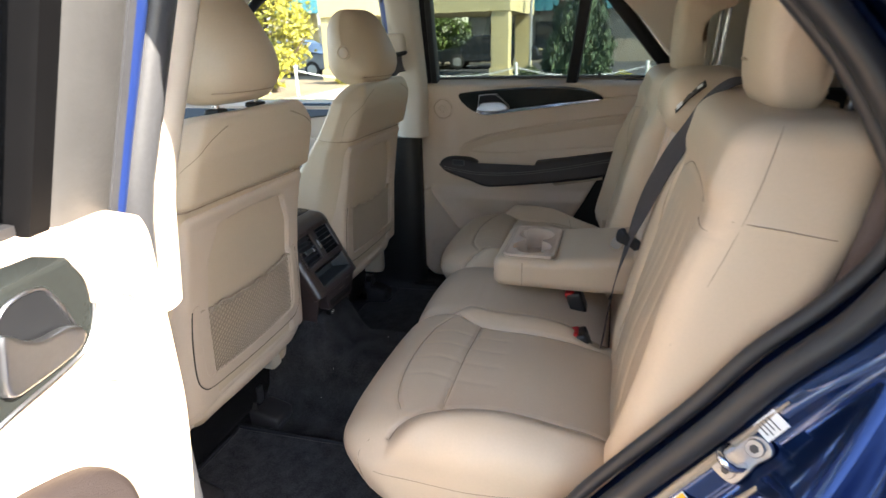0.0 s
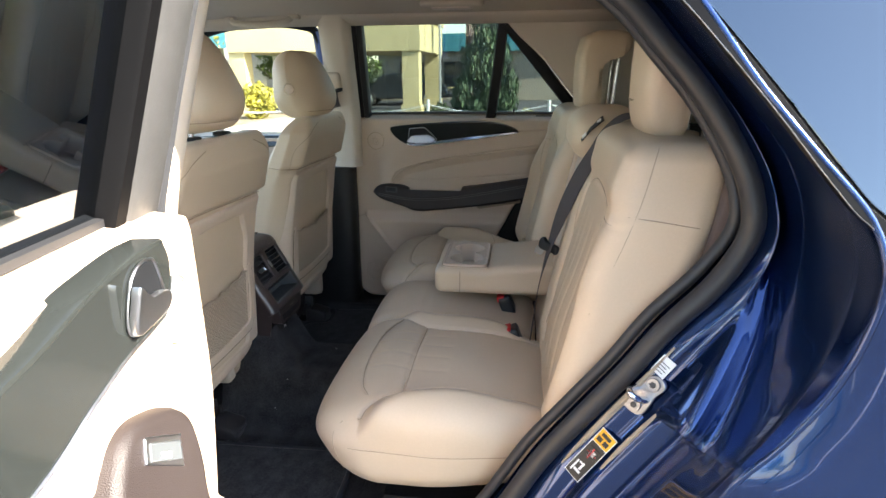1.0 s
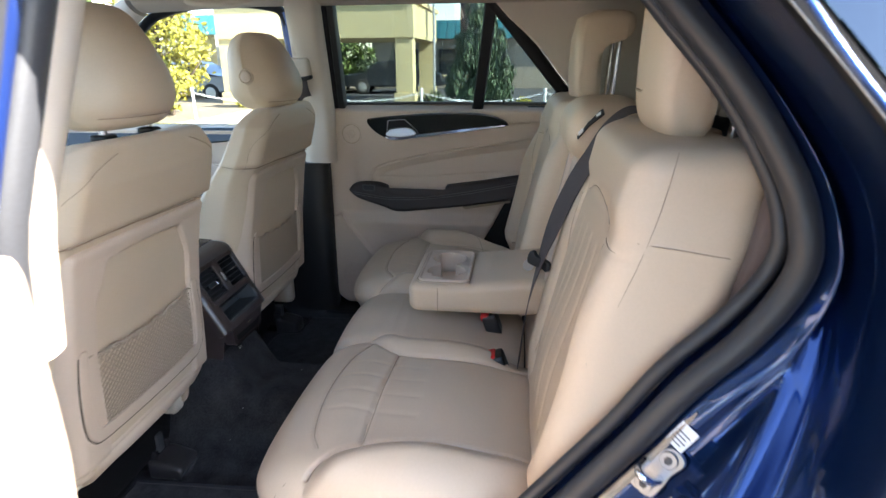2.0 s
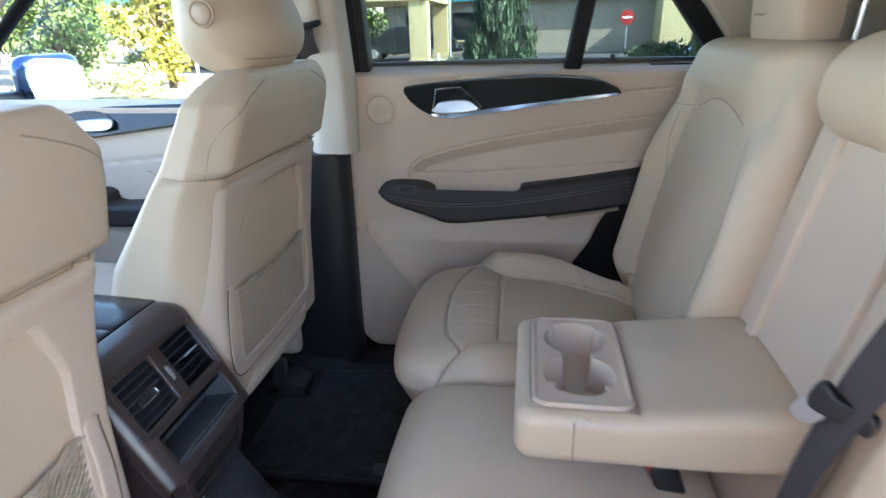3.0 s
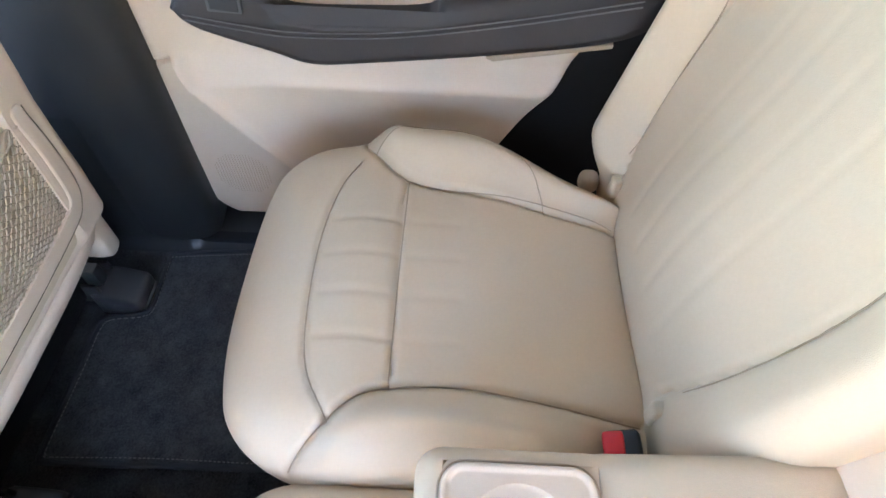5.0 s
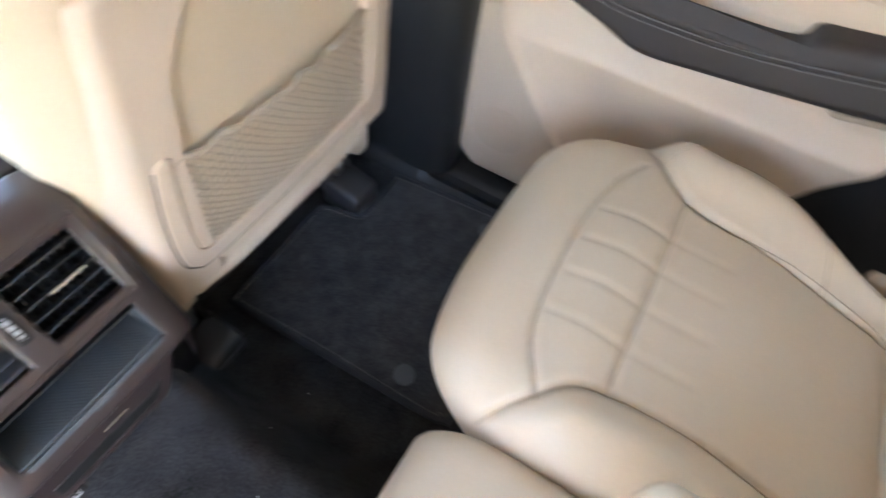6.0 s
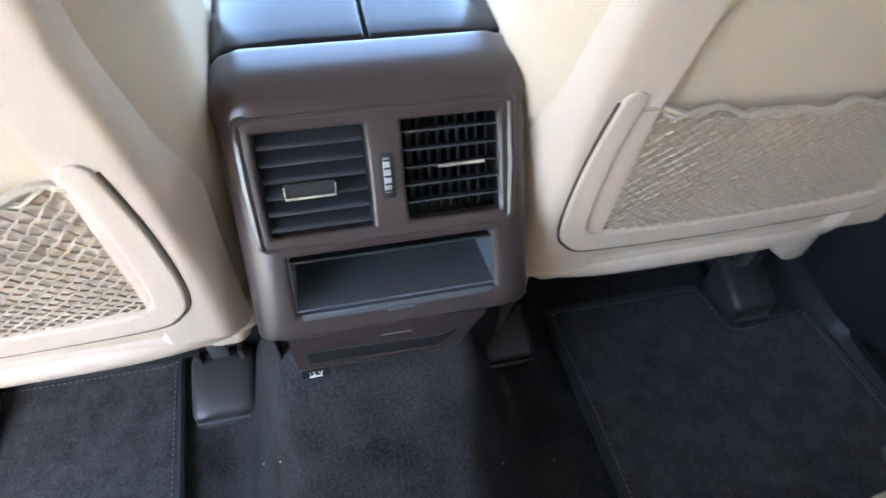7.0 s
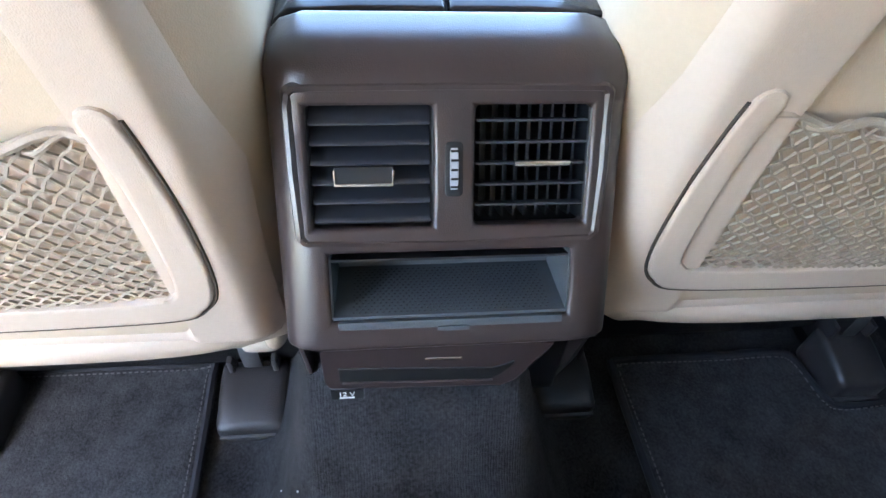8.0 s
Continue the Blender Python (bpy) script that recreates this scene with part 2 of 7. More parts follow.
def smooth_line(points, per=8):
    """A rounded polyline through the points (Catmull-Rom)."""
    pts = [np.array(p, float) for p in points]
    pts = [2 * pts[0] - pts[1], *pts, 2 * pts[-1] - pts[-2]]
    out = []
    for a, b, c, d in zip(pts, pts[1:], pts[2:], pts[3:]):
        for k in range(per):
            t = k / per
            out.append(0.5 * (2 * b + (c - a) * t + (2 * a - 5 * b + 4 * c - d) * t * t + (3 * b - a - 3 * c + d) * t ** 3))
    return [*out, pts[-2]]


def round_ring(outline, per=6):
    """A rounded closed outline through the points."""
    n = len(outline)
    pts = [np.array(p, float) for p in outline]
    out = []
    for i in range(n):
        a, b, c, d = pts[i - 1], pts[i], pts[(i + 1) % n], pts[(i + 2) % n]
        for k in range(per):
            t = k / per
            out.append(0.5 * (2 * b + (c - a) * t + (2 * a - 5 * b + 4 * c - d) * t * t + (3 * b - a - 3 * c + d) * t ** 3))
    return out


def slab(outline, place, depth, edge=0.003):
    """A plate with a flat outline (2D), rounded at its front edge. place(u, v, d) gives the point, d from 0 (front) to depth."""
    pts = np.array(outline, float)
    nxt, prv = np.roll(pts, -1, 0), np.roll(pts, 1, 0)
    tang = nxt - prv
    tang /= np.maximum(1e-9, np.linalg.norm(tang, axis=1, keepdims=True))
    area = np.sum(pts[:, 0] * nxt[:, 1] - nxt[:, 0] * pts[:, 1])
    inward = np.stack([-tang[:, 1], tang[:, 0]], 1) * (1 if area > 0 else -1)
    rings = [(edge * 1.3, 0.0), (edge, 0.0), (edge * 0.3, edge * 0.25), (0.0, edge), (0.0, depth)]
    n, verts, faces = len(pts), [], []
    for off, d in rings:
        verts += [place(*(p + q * off), d) for p, q in zip(pts, inward)]
    for k in range(len(rings) - 1):
        for i in range(n):
            faces.append((k * n + i, k * n + (i + 1) % n, (k + 1) * n + (i + 1) % n, (k + 1) * n + i))
    faces += [tuple(range(n))[::-1], tuple(range((len(rings) - 1) * n, len(rings) * n))]
    bm = bmesh.new()
    vs = [bm.verts.new(v) for v in verts]
    for f in faces:
        try:
            bm.faces.new([vs[i] for i in f])
        except ValueError:
            pass
    bmesh.ops.triangulate(bm, faces=[f for f in bm.faces if len(f.verts) > 4])
    bmesh.ops.recalc_face_normals(bm, faces=bm.faces[:])
    bm.verts.index_update()
    return bm


def box(lo, hi, bevel=0.003):
    return soft_box(lo, hi, bevel, (3, 3, 3))


def grid(fn, nu, nv, us=(0, 1), vs=(0, 1)):
    """A sheet of nu x nv cells, fn(u, v) -> point, for arrays u and v."""
    u, v = np.meshgrid(np.linspace(*us, nu + 1), np.linspace(*vs, nv + 1), indexing="ij")
    p = np.stack(fn(u.ravel(), v.ravel()), -1)
    k = np.arange((nu + 1) * (nv + 1)).reshape(nu + 1, nv + 1)
    return p, np.stack([k[:-1, :-1], k[1:, :-1], k[1:, 1:], k[:-1, 1:]], -1).reshape(-1, 4)


def merge(*datas):
    verts, faces, off = [], [], 0
    for v, f in datas:
        v = np.array(v, float)
        verts.append(v)
        faces += [[int(i) + off for i in q] for q in f]
        off += len(v)
    return np.concatenate(verts), faces


def disc(centre, axis, r, thick, n=28, edge=0.15):
    """A round plate with softened rim; axis is the outward direction."""
    c, a = Vector(centre), Vector(axis).normalized()
    p = [c - a * thick * 0.5, c + a * thick * (0.5 - edge), c + a * thick * 0.5]
    return tube([p[0], p[1], p[2]], [r, r, r * 0.93], n)


def drape(verts, line, axes, pick, lift=0.0004, reach=0.012):
    """Lays a line, given in two of the axes, on a skin: pick is the third axis and the side (+1 or -1) from which it is laid."""
    v, (i, j), (k, sign), out = np.array(verts, float), axes, pick, []
    for p in line:
        d = np.hypot(v[:, i] - p[0], v[:, j] - p[1])
        near = np.where(d < max(reach, d.min() + 1e-6))[0]
        outer = near[sign * v[near, k] > np.max(sign * v[near, k]) - 0.02]
        w = 1.0 / (d[outer] + 0.002) ** 2
        q = np.zeros(3)
        q[i], q[j], q[k] = p[0], p[1], float(np.sum(w * v[outer, k]) / np.sum(w)) + sign * lift
        out.append(tuple(q))
    return out


def between(curves):
    """A sheet through a row of equally long curves."""
    n = len(curves[0])
    verts = [p for c in curves for p in c]
    faces = [(k * n + i, k * n + i + 1, (k + 1) * n + i + 1, (k + 1) * n + i) for k in range(len(curves) - 1) for i in range(n - 1)]
    return verts, faces


def ribbon(line, widths, thick=0.0012):
    """A flat band: line gives centres, widths the half-width vectors."""
    verts, faces = [], []
    for i, (p, w) in enumerate(zip(line, widths)):
        p, w = Vector(p), Vector(w)
        a = Vector(line[min(i + 1, len(line) - 1)]) - Vector(line[max(i - 1, 0)])
        nrm = a.cross(w).normalized() * thick
        verts += [(p - w + nrm)[:], (p + w + nrm)[:], (p + w - nrm)[:], (p - w - nrm)[:]]
    for i in range(len(line) - 1):
        for k in range(4):
            faces.append((4 * i + k, 4 * i + (k + 1) % 4, 4 * i + 4 + (k + 1) % 4, 4 * i + 4 + k))
    faces += [(3, 2, 1, 0), tuple(4 * (len(line) - 1) + k for k in range(4))]
    return verts, faces


# ---- the ground and what stands outside ----
ASPHALT = shader("asphalt", (0.060, 0.060, 0.062), 0.9, grain=0.8, grain_scale=120, tone=0.25, tone_scale=0.7, stain=0.3, stain_scale=0.25)
CONCRETE = shader("pale concrete", (0.42, 0.40, 0.37), 0.85, grain=0.5, grain_scale=60, tone=0.10, tone_scale=0.8, stain=0.2, stain_scale=0.6)
SOIL = shader("dry soil and bark", (0.20, 0.155, 0.105), 0.95, grain=1.0, grain_scale=25, tone=0.3, tone_scale=3)
STUCCO_CREAM = shader("cream stucco", (0.58, 0.48, 0.26), 0.9, grain=0.5, grain_scale=40, tone=0.05, tone_scale=1.5, stain=0.12, stain_scale=1.0)
STUCCO_TAN = shader("tan stucco", (0.33, 0.285, 0.225), 0.9, grain=0.5, grain_scale=40, tone=0.06, tone_scale=1.2, stain=0.15, stain_scale=0.7)
STUCCO_WHITE = shader("white stucco", (0.70, 0.68, 0.64), 0.9, grain=0.5, grain_scale=40, tone=0.04, tone_scale=1.5)
TEAL_ROOF = shader("teal metal roofing", (0.035, 0.15, 0.17), 0.4, metal=0.2, tone=0.10, tone_scale=2)
WINDOW_DARK = shader("dark window", (0.02, 0.025, 0.03), 0.08, tone=0.1)
POLE_METAL = shader("galvanised pole", (0.40, 0.41, 0.42), 0.45, metal=0.6, tone=0.08)
POLE_DARK = shader("dark wooden pole", (0.050, 0.038, 0.040), 0.8, grain=0.5, grain_scale=60, tone=0.2, tone_scale=8)
CHAIN_WHITE = shader("white painted chain", (0.74, 0.74, 0.72), 0.5, tone=0.06)
BARK = shader("brown bark", (0.10, 0.07, 0.05), 0.95, grain=1.0, grain_scale=60, tone=0.3, tone_scale=12)
SIGN_RED = shader("red sign", (0.45, 0.02, 0.02), 0.5, tone=0.05)
CAR_PAINT_FAR = shader("silver-blue car paint", (0.22, 0.26, 0.32), 0.3, metal=0.4, tone=0.05, coat=0.6)
TYRE = shader("tyre rubber", (0.02, 0.02, 0.02), 0.85, tone=0.1)
LEAF_CONIFER = leaf_shader("conifer needles", (0.030, 0.055, 0.028), (0.095, 0.150, 0.070))
LEAF_GREEN = leaf_shader("green leaves", (0.050, 0.085, 0.022), (0.165, 0.230, 0.050))
LEAF_YELLOW = leaf_shader("yellowing autumn leaves", (0.17, 0.16, 0.025), (0.48, 0.42, 0.055))
LEAF_DARK = leaf_shader("dark hedge leaves", (0.022, 0.040, 0.016), (0.075, 0.110, 0.040))
GRASS_STRAW = leaf_shader("pale dry grass", (0.25, 0.25, 0.08), (0.55, 0.52, 0.25))

tagged(part("ground", grid(lambda u, v: (u, v, 0 * u), 24, 24, (-400, 400), (-400, 400)), ASPHALT, smooth=False),
       "grey asphalt car park reaching to the horizon", "ground", kind="structure")
tagged(part("pavement", soft_box((-7.5, 11.2, -0.1), (9.5, 16.4, 0.09), 0.03, (2, 2, 2)), CONCRETE),
       "pale concrete island with kerb and planting", "pavement", kind="structure")
tagged(part("planting_bed", soft_box((-26, 9.5, -0.1), (-7.6, 30, 0.12), 0.05, (2, 2, 2)), SOIL),
       "raised bed of dry soil and bark with shrubs", "planting bed", kind="structure")
for k in range(9):
    tagged(part("parking_line", box((-12 + 2.8 * k, -12, 0.0), (-11.88 + 2.8 * k, -6.5, 0.004), 0.001), CHAIN_WHITE),
           "white painted line on the asphalt", "parking line", group="parking lines", kind="structure")


def leaves(centre, radii, count, size, seed, lift=0.0, gaps=0.35, blade=1.0, upright=0.0):
    """A crown of small bent leaves, thickest near its uneven outline."""
    rng = np.random.default_rng(seed)
    d = rng.normal(size=(count, 3))
    d /= np.linalg.norm(d, axis=1, keepdims=True)
    lump = 1 + 0.22 * np.sin(d[:, 0] * 5 + seed) + 0.18 * np.sin(d[:, 1] * 7 + 2 * seed) + 0.15 * np.sin(d[:, 2] * 9 + seed)
    rad = rng.uniform(0.15, 1, count) ** gaps * lump * 0.85
    p = np.array(centre) + d * rad[:, None] * np.array(radii)
    p[:, 2] += lift
    a = rng.normal(size=(count, 3)) * (1 - upright)
    a[:, 2] += upright * 2
    a /= np.linalg.norm(a, axis=1, keepdims=True)
    b = np.cross(a, rng.normal(size=(count, 3)))
    b /= np.linalg.norm(b, axis=1, keepdims=True)
    s = size * rng.uniform(0.6, 1.4, (count, 1))
    a, b = a * s * blade, b * s * 0.5
    bend = np.cross(a, b)
    bend = bend / np.linalg.norm(bend, axis=1, keepdims=True) * s * 0.18
    verts = np.stack([p - a, p + b + bend, p + a, p - b + bend], 1).reshape(-1, 3)
    return verts, np.arange(count * 4).reshape(-1, 4)


def bush(name, x, y, w, h, mat_, label, seed, size=0.05, count=1500, base=0.1):
    t = thing(name, (x, y, base), label, "bush")
    stems = [tube(smooth_line([(x, y, base), (x + 0.2 * w * math.cos(k * 2.1), y + 0.2 * w * math.sin(k * 2.1), base + h * 0.6)], 2), 0.015, 5) for k in range(4)]
    part("stem", merge(*stems), BARK, t)
    part("crown", leaves((x, y, base + h * 0.52), (w / 2, w / 2, h * 0.52), count, size, seed), mat_, t, smooth=False)


def tree(x, y, h, w, mat_, label, seed, size=0.11, count=5000, crown_from=0.3):
    t = thing("tree", (x, y, 0), label, "tree")
    rng = random.Random(seed)
    part("trunk", tube(smooth_line([(x, y, 0), (x + 0.05 * h * rng.uniform(-1, 1), y, h * 0.4), (x, y, h * 0.85)], 5),
                       [0.035 * h * (1 - 0.8 * i / 10) for i in range(11)], 9), BARK, t)
    limbs = []
    for k in range(7):
        a, z = k * 2.4 + seed, h * (crown_from + 0.07 * k)
        limbs.append(tube(smooth_line([(x, y, z), (x + 0.25 * w * math.cos(a), y + 0.25 * w * math.sin(a), z + 0.08 * h),
                                       (x + 0.42 * w * math.cos(a), y + 0.42 * w * math.sin(a), z + 0.2 * h)], 3),
                          [0.012 * h * (1 - 0.12 * i) for i in range(7)], 6))
    part("limb", merge(*limbs), BARK, t)
    clumps = []
    for k in range(9):
        a = k * 2.4 + seed * 1.3
        f = k / 8
        r = 0.30 * w * math.sin(math.pi * (0.25 + 0.65 * f))
        c = (x + r * math.cos(a), y + r * math.sin(a), h * (crown_from + 0.12 + (0.86 - crown_from) * f))
        clumps.append(leaves(c, (w * 0.28, w * 0.28, h * 0.17), count // 9, size, seed * 10 + k))
    part("crown", merge(*clumps), mat_, t, smooth=False)


def conifer(x, y, h, w, seed):
    """A dense upright juniper: plumes of needles that all point upwards."""
    t = thing("conifer", (x, y, 0.08), "dense dark green upright conifer on the island", "tree", group="conifers")
    part("trunk", tube([(x, y, 0.05), (x, y, h * 0.8)], [0.07, 0.02], 8), BARK, t)
    rng = random.Random(seed)
    plumes = []
    for k in range(64):
        f = rng.random() ** 1.3
        r = w * 0.5 * (1 - f ** 1.6) * rng.uniform(0.35, 1.0) * (0.75 + 0.25 * min(1, f * 6))
        a = rng.uniform(0, 6.283)
        c = (x + r * math.cos(a), y + r * math.sin(a), 0.25 + f * (h - 0.55) + 0.12 * h * rng.random() * 0.5)
        plumes.append(leaves(c, (0.13 * w, 0.13 * w, 0.13 * h), 210, 0.055, seed * 100 + k, blade=1.5, upright=0.72))
    part("crown", merge(*plumes), LEAF_CONIFER, t, smooth=False)


conifer(-0.62, 13.4, 3.05, 1.75, 3)
conifer(4.55, 13.9, 3.0, 1.6, 5)
tree(-8.8, 13.0, 3.9, 2.4, LEAF_YELLOW, "small yellowing autumn tree beside the drive", 4, size=0.085, count=5200, crown_from=0.12)
tree(-13.2, 14.5, 3.6, 3.4, LEAF_GREEN, "bright green leafy tree beside the drive", 6, size=0.10, count=5200, crown_from=0.15)
tree(-16.5, 19.0, 4.6, 3.6, LEAF_GREEN, "bright green leafy tree farther off", 8, size=0.12, count=4500, crown_from=0.2)
tree(-8.2, 27.5, 3.2, 2.6, LEAF_GREEN, "green tree behind the canopy", 9, size=0.12, count=3500, crown_from=0.15)
tree(-11.5, 27.0, 4.2, 3.0, LEAF_GREEN, "green tree behind the canopy", 10, size=0.12, count=3500, crown_from=0.2)
for k, (x, y, w, h, m_, lab, s) in enumerate([
        (-1.75, 12.6, 0.85, 0.62, LEAF_DARK, "green bush in flower bed by the chain fence", 1),
        (0.42, 12.9, 0.55, 0.50, LEAF_YELLOW, "small yellow-green bush by the chain fence", 2),
        (2.35, 13.1, 0.95, 0.55, LEAF_YELLOW, "clipped yellow-green hedge bush", 3),
        (1.45, 12.8, 0.7, 0.42, LEAF_DARK, "low dark green shrub on the island", 4),
        (3.2, 14.6, 1.6, 0.85, LEAF_DARK, "wide dark green shrub by the fence", 5),
        (-3.1, 12.4, 0.7, 0.45, LEAF_DARK, "low shrub on the island", 6),
        (5.6, 13.2, 1.1, 0.8, LEAF_YELLOW, "yellow-green bush on the island", 7),
        (-10.2, 10.8, 1.7, 0.75, LEAF_GREEN, "spreading green bush in the bed", 11),
        (-8.2, 10.6, 1.5, 0.70, GRASS_STRAW, "pale grassy bush in the bed", 12),
        (-11.6, 12.2, 1.1, 0.95, LEAF_DARK, "round clipped green bush", 13),
        (-9.9, 13.4, 1.2, 0.9, LEAF_GREEN, "round green bush in the bed", 14),
        (-7.9, 15.9, 1.3, 1.1, LEAF_YELLOW, "rounded yellow-green bush by the drive", 15),
        (-6.6, 26.5, 2.2, 1.5, LEAF_DARK, "dark hedge behind the canopy", 16),
        (-4.6, 27.0, 1.6, 1.3, LEAF_DARK, "dark hedge behind the canopy", 17),
        (-9.5, 26.0, 2.2, 1.2, LEAF_GREEN, "green hedge behind the canopy", 18)]):
    bush("bush", x, y, w, h, m_, lab, s, size=0.045 if y < 14.2 else 0.07, count=1500)

# chain fence
POSTS = [-7.65 + 2.85 * k for k in range(6)]
for x in POSTS:
    t = thing("chain_post", (x, 12.2, 0.09), "white metal post of a chain fence", "post", group="chain posts")
    part("shaft", tube([(x, 12.2, 0.05), (x, 12.2, 0.80)], 0.035, 10), CHAIN_WHITE, t)
    part("cap", tube([(x, 12.2, 0.80), (x, 12.2, 0.83), (x, 12.2, 0.85)], [0.042, 0.04, 0.012], 10), CHAIN_WHITE, t)
for x in POSTS[:-1]:
    links = []
    for k in range(46):
        f = (k + 0.5) / 46
        z = 0.74 - 0.20 * (1 - (2 * f - 1) ** 2)
        c, slope = Vector((x + 2.85 * f, 12.2, z)), 0.8 * (2 * f - 1) * 0.2 / 1.42
        d = Vector((1, 0, slope)).normalized()
        s = Vector((0, 1, 0)) if k % 2 else Vector((-d.z, 0, d.x))
        links.append(tube([c + d * 0.036 * math.cos(a) + s * 0.019 * math.sin(a) for a in [2 * math.pi * j / 8 for j in range(8)]], 0.008, 4, closed=True))
    tagged(part("chain", merge(*links), CHAIN_WHITE), "white chain hung between two posts", "chain", group="fence chains")

# thin flag pole, thick dark pole, planter
t = thing("light_pole", (-2.46, 18.0, 0), "thin grey metal pole on a concrete foot", "pole")
part("shaft", tube([(-2.46, 18, 0.2), (-2.46, 18, 6.5)], [0.045, 0.03], 12), POLE_METAL, t)
part("foot", soft_box((-2.68, 17.78, 0), (-2.24, 18.22, 0.24), 0.03, (3, 3, 3)), CONCRETE, t)
t = thing("utility_pole", (-1.55, 19.5, 0), "dark wooden pole beside the building", "pole")
part("shaft", tube([(-1.55, 19.5, 0), (-1.55, 19.5, 7.0)], [0.21, 0.19], 14), POLE_DARK, t)
t = thing("planter", (-1.15, 12.75, 0.09), "plain white round planter tub", "planter")
part("tub", tube([(-1.15, 12.75, 0.09), (-1.15, 12.75, 0.13), (-1.15, 12.75, 0.50), (-1.15, 12.75, 0.54)], [0.17, 0.19, 0.21, 0.20], 20), CHAIN_WHITE, t)

# cream canopy on columns
t = thing("entrance_canopy", (-4.5, 17.5, 0), "cream stucco entrance canopy on square columns", "canopy")
part("beam", soft_box((-9.5, 17.2, 2.12), (-2.98, 22.5, 3.15), 0.03, (3, 3, 3)), STUCCO_CREAM, t)
part("cap", soft_box((-9.6, 17.1, 3.15), (-2.9, 22.6, 3.32), 0.03, (3, 3, 3)), STUCCO_CREAM, t)
for x, y in ((-3.32, 17.55), (-3.32, 22.1), (-9.2, 17.55), (-9.2, 22.1)):
    part("column", soft_box((x - 0.28, y - 0.28, 0.45), (x + 0.28, y + 0.28, 2.13), 0.02, (3, 3, 3)), STUCCO_CREAM, t)
    part("plinth", soft_box((x - 0.34, y - 0.34, 0), (x + 0.34, y + 0.34, 0.46), 0.03, (3, 3, 3)), STUCCO_CREAM, t)


def ribbed_roof(parent, x0, x1, y, z0, z1, deep, pitch=0.42):
    """A steep metal roof edge with standing seams."""
    part("roof", grid(lambda u, v: (x0 + (x1 - x0) * u, y + deep * v, z0 + (z1 - z0) * v), 2, 2), TEAL_ROOF, parent, smooth=False)
    seams = []
    for k in range(int((x1 - x0) / pitch)):
        x = x0 + k * pitch
        seams.append(tube([(x, y - 0.02, z0), (x, y + deep - 0.02, z1)], 0.03, 4))
    part("seam", merge(*seams), TEAL_ROOF, parent)


t = thing("building", (3.0, 30.0, 0), "long tan stucco building with a teal metal roof edge", "building")
part("wall", soft_box((-7.5, 30, 0), (16, 42, 2.62), 0.03, (3, 3, 3)), STUCCO_TAN, t)
ribbed_roof(t, -8.0, 16.5, 29.5, 2.5, 3.42, 0.75)
part("parapet", soft_box((-7.5, 30.3, 2.6), (16, 42, 3.3), 0.03, (3, 3, 3)), TEAL_ROOF, t)
for x in (-6.3, -3.9, -1.7):
    w = part("window", soft_box((x, 29.93, 0.7), (x + 1.3, 30.02, 2.0), 0.02, (3, 3, 3)), WINDOW_DARK, t)
    part("sill", soft_box((x - 0.06, 29.86, 0.62), (x + 1.36, 30.02, 0.70), 0.01, (3, 3, 3)), STUCCO_CREAM, w)
part("end_wall", soft_box((5.9, 28.2, 0), (16, 29.98, 2.45), 0.03, (3, 3, 3)), STUCCO_CREAM, t)
t = thing("clinic_wing", (-17, 24, 0), "cream building wing with teal metal eave and columns", "building")
part("wall", soft_box((-30, 27, 0), (-12.6, 36, 3.1), 0.03, (3, 3, 3)), STUCCO_WHITE, t)
ribbed_roof(t, -30, -9.7, 23.4, 2.55, 3.5, 2.2)
for x in (-10.6, -13.6, -16.6, -19.6):
    part("column", soft_box((x - 0.25, 23.9, 0), (x + 0.25, 24.4, 2.6), 0.02, (3, 3, 3)), STUCCO_CREAM, t)
t = thing("far_house", (-26, 33, 0), "white house far behind the trees", "house")
part("wall", soft_box((-36, 30, 0), (-24, 40, 5.4), 0.03, (3, 3, 3)), STUCCO_WHITE, t)
part("roof", soft_box((-36.4, 29.6, 5.4), (-23.6, 40.4, 5.75), 0.05, (3, 3, 3)), CONCRETE, t)
part("window", soft_box((-30, 29.95, 2.4), (-28, 30.02, 4.0), 0.02, (3, 3, 3)), WINDOW_DARK, t)

t = thing("no_entry_sign", (3.75, 24.0, 0), "round red no-entry sign on a post", "sign")
part("post", tube([(3.75, 24, 0), (3.75, 24, 1.75)], 0.025, 8), POLE_METAL, t)
d_ = part("plate", disc((3.75, 23.97, 1.55), (0, -1, 0), 0.27, 0.012), SIGN_RED, t)
part("bar", box((3.56, 23.955, 1.51), (3.94, 23.968, 1.59), 0.002), CHAIN_WHITE, d_)


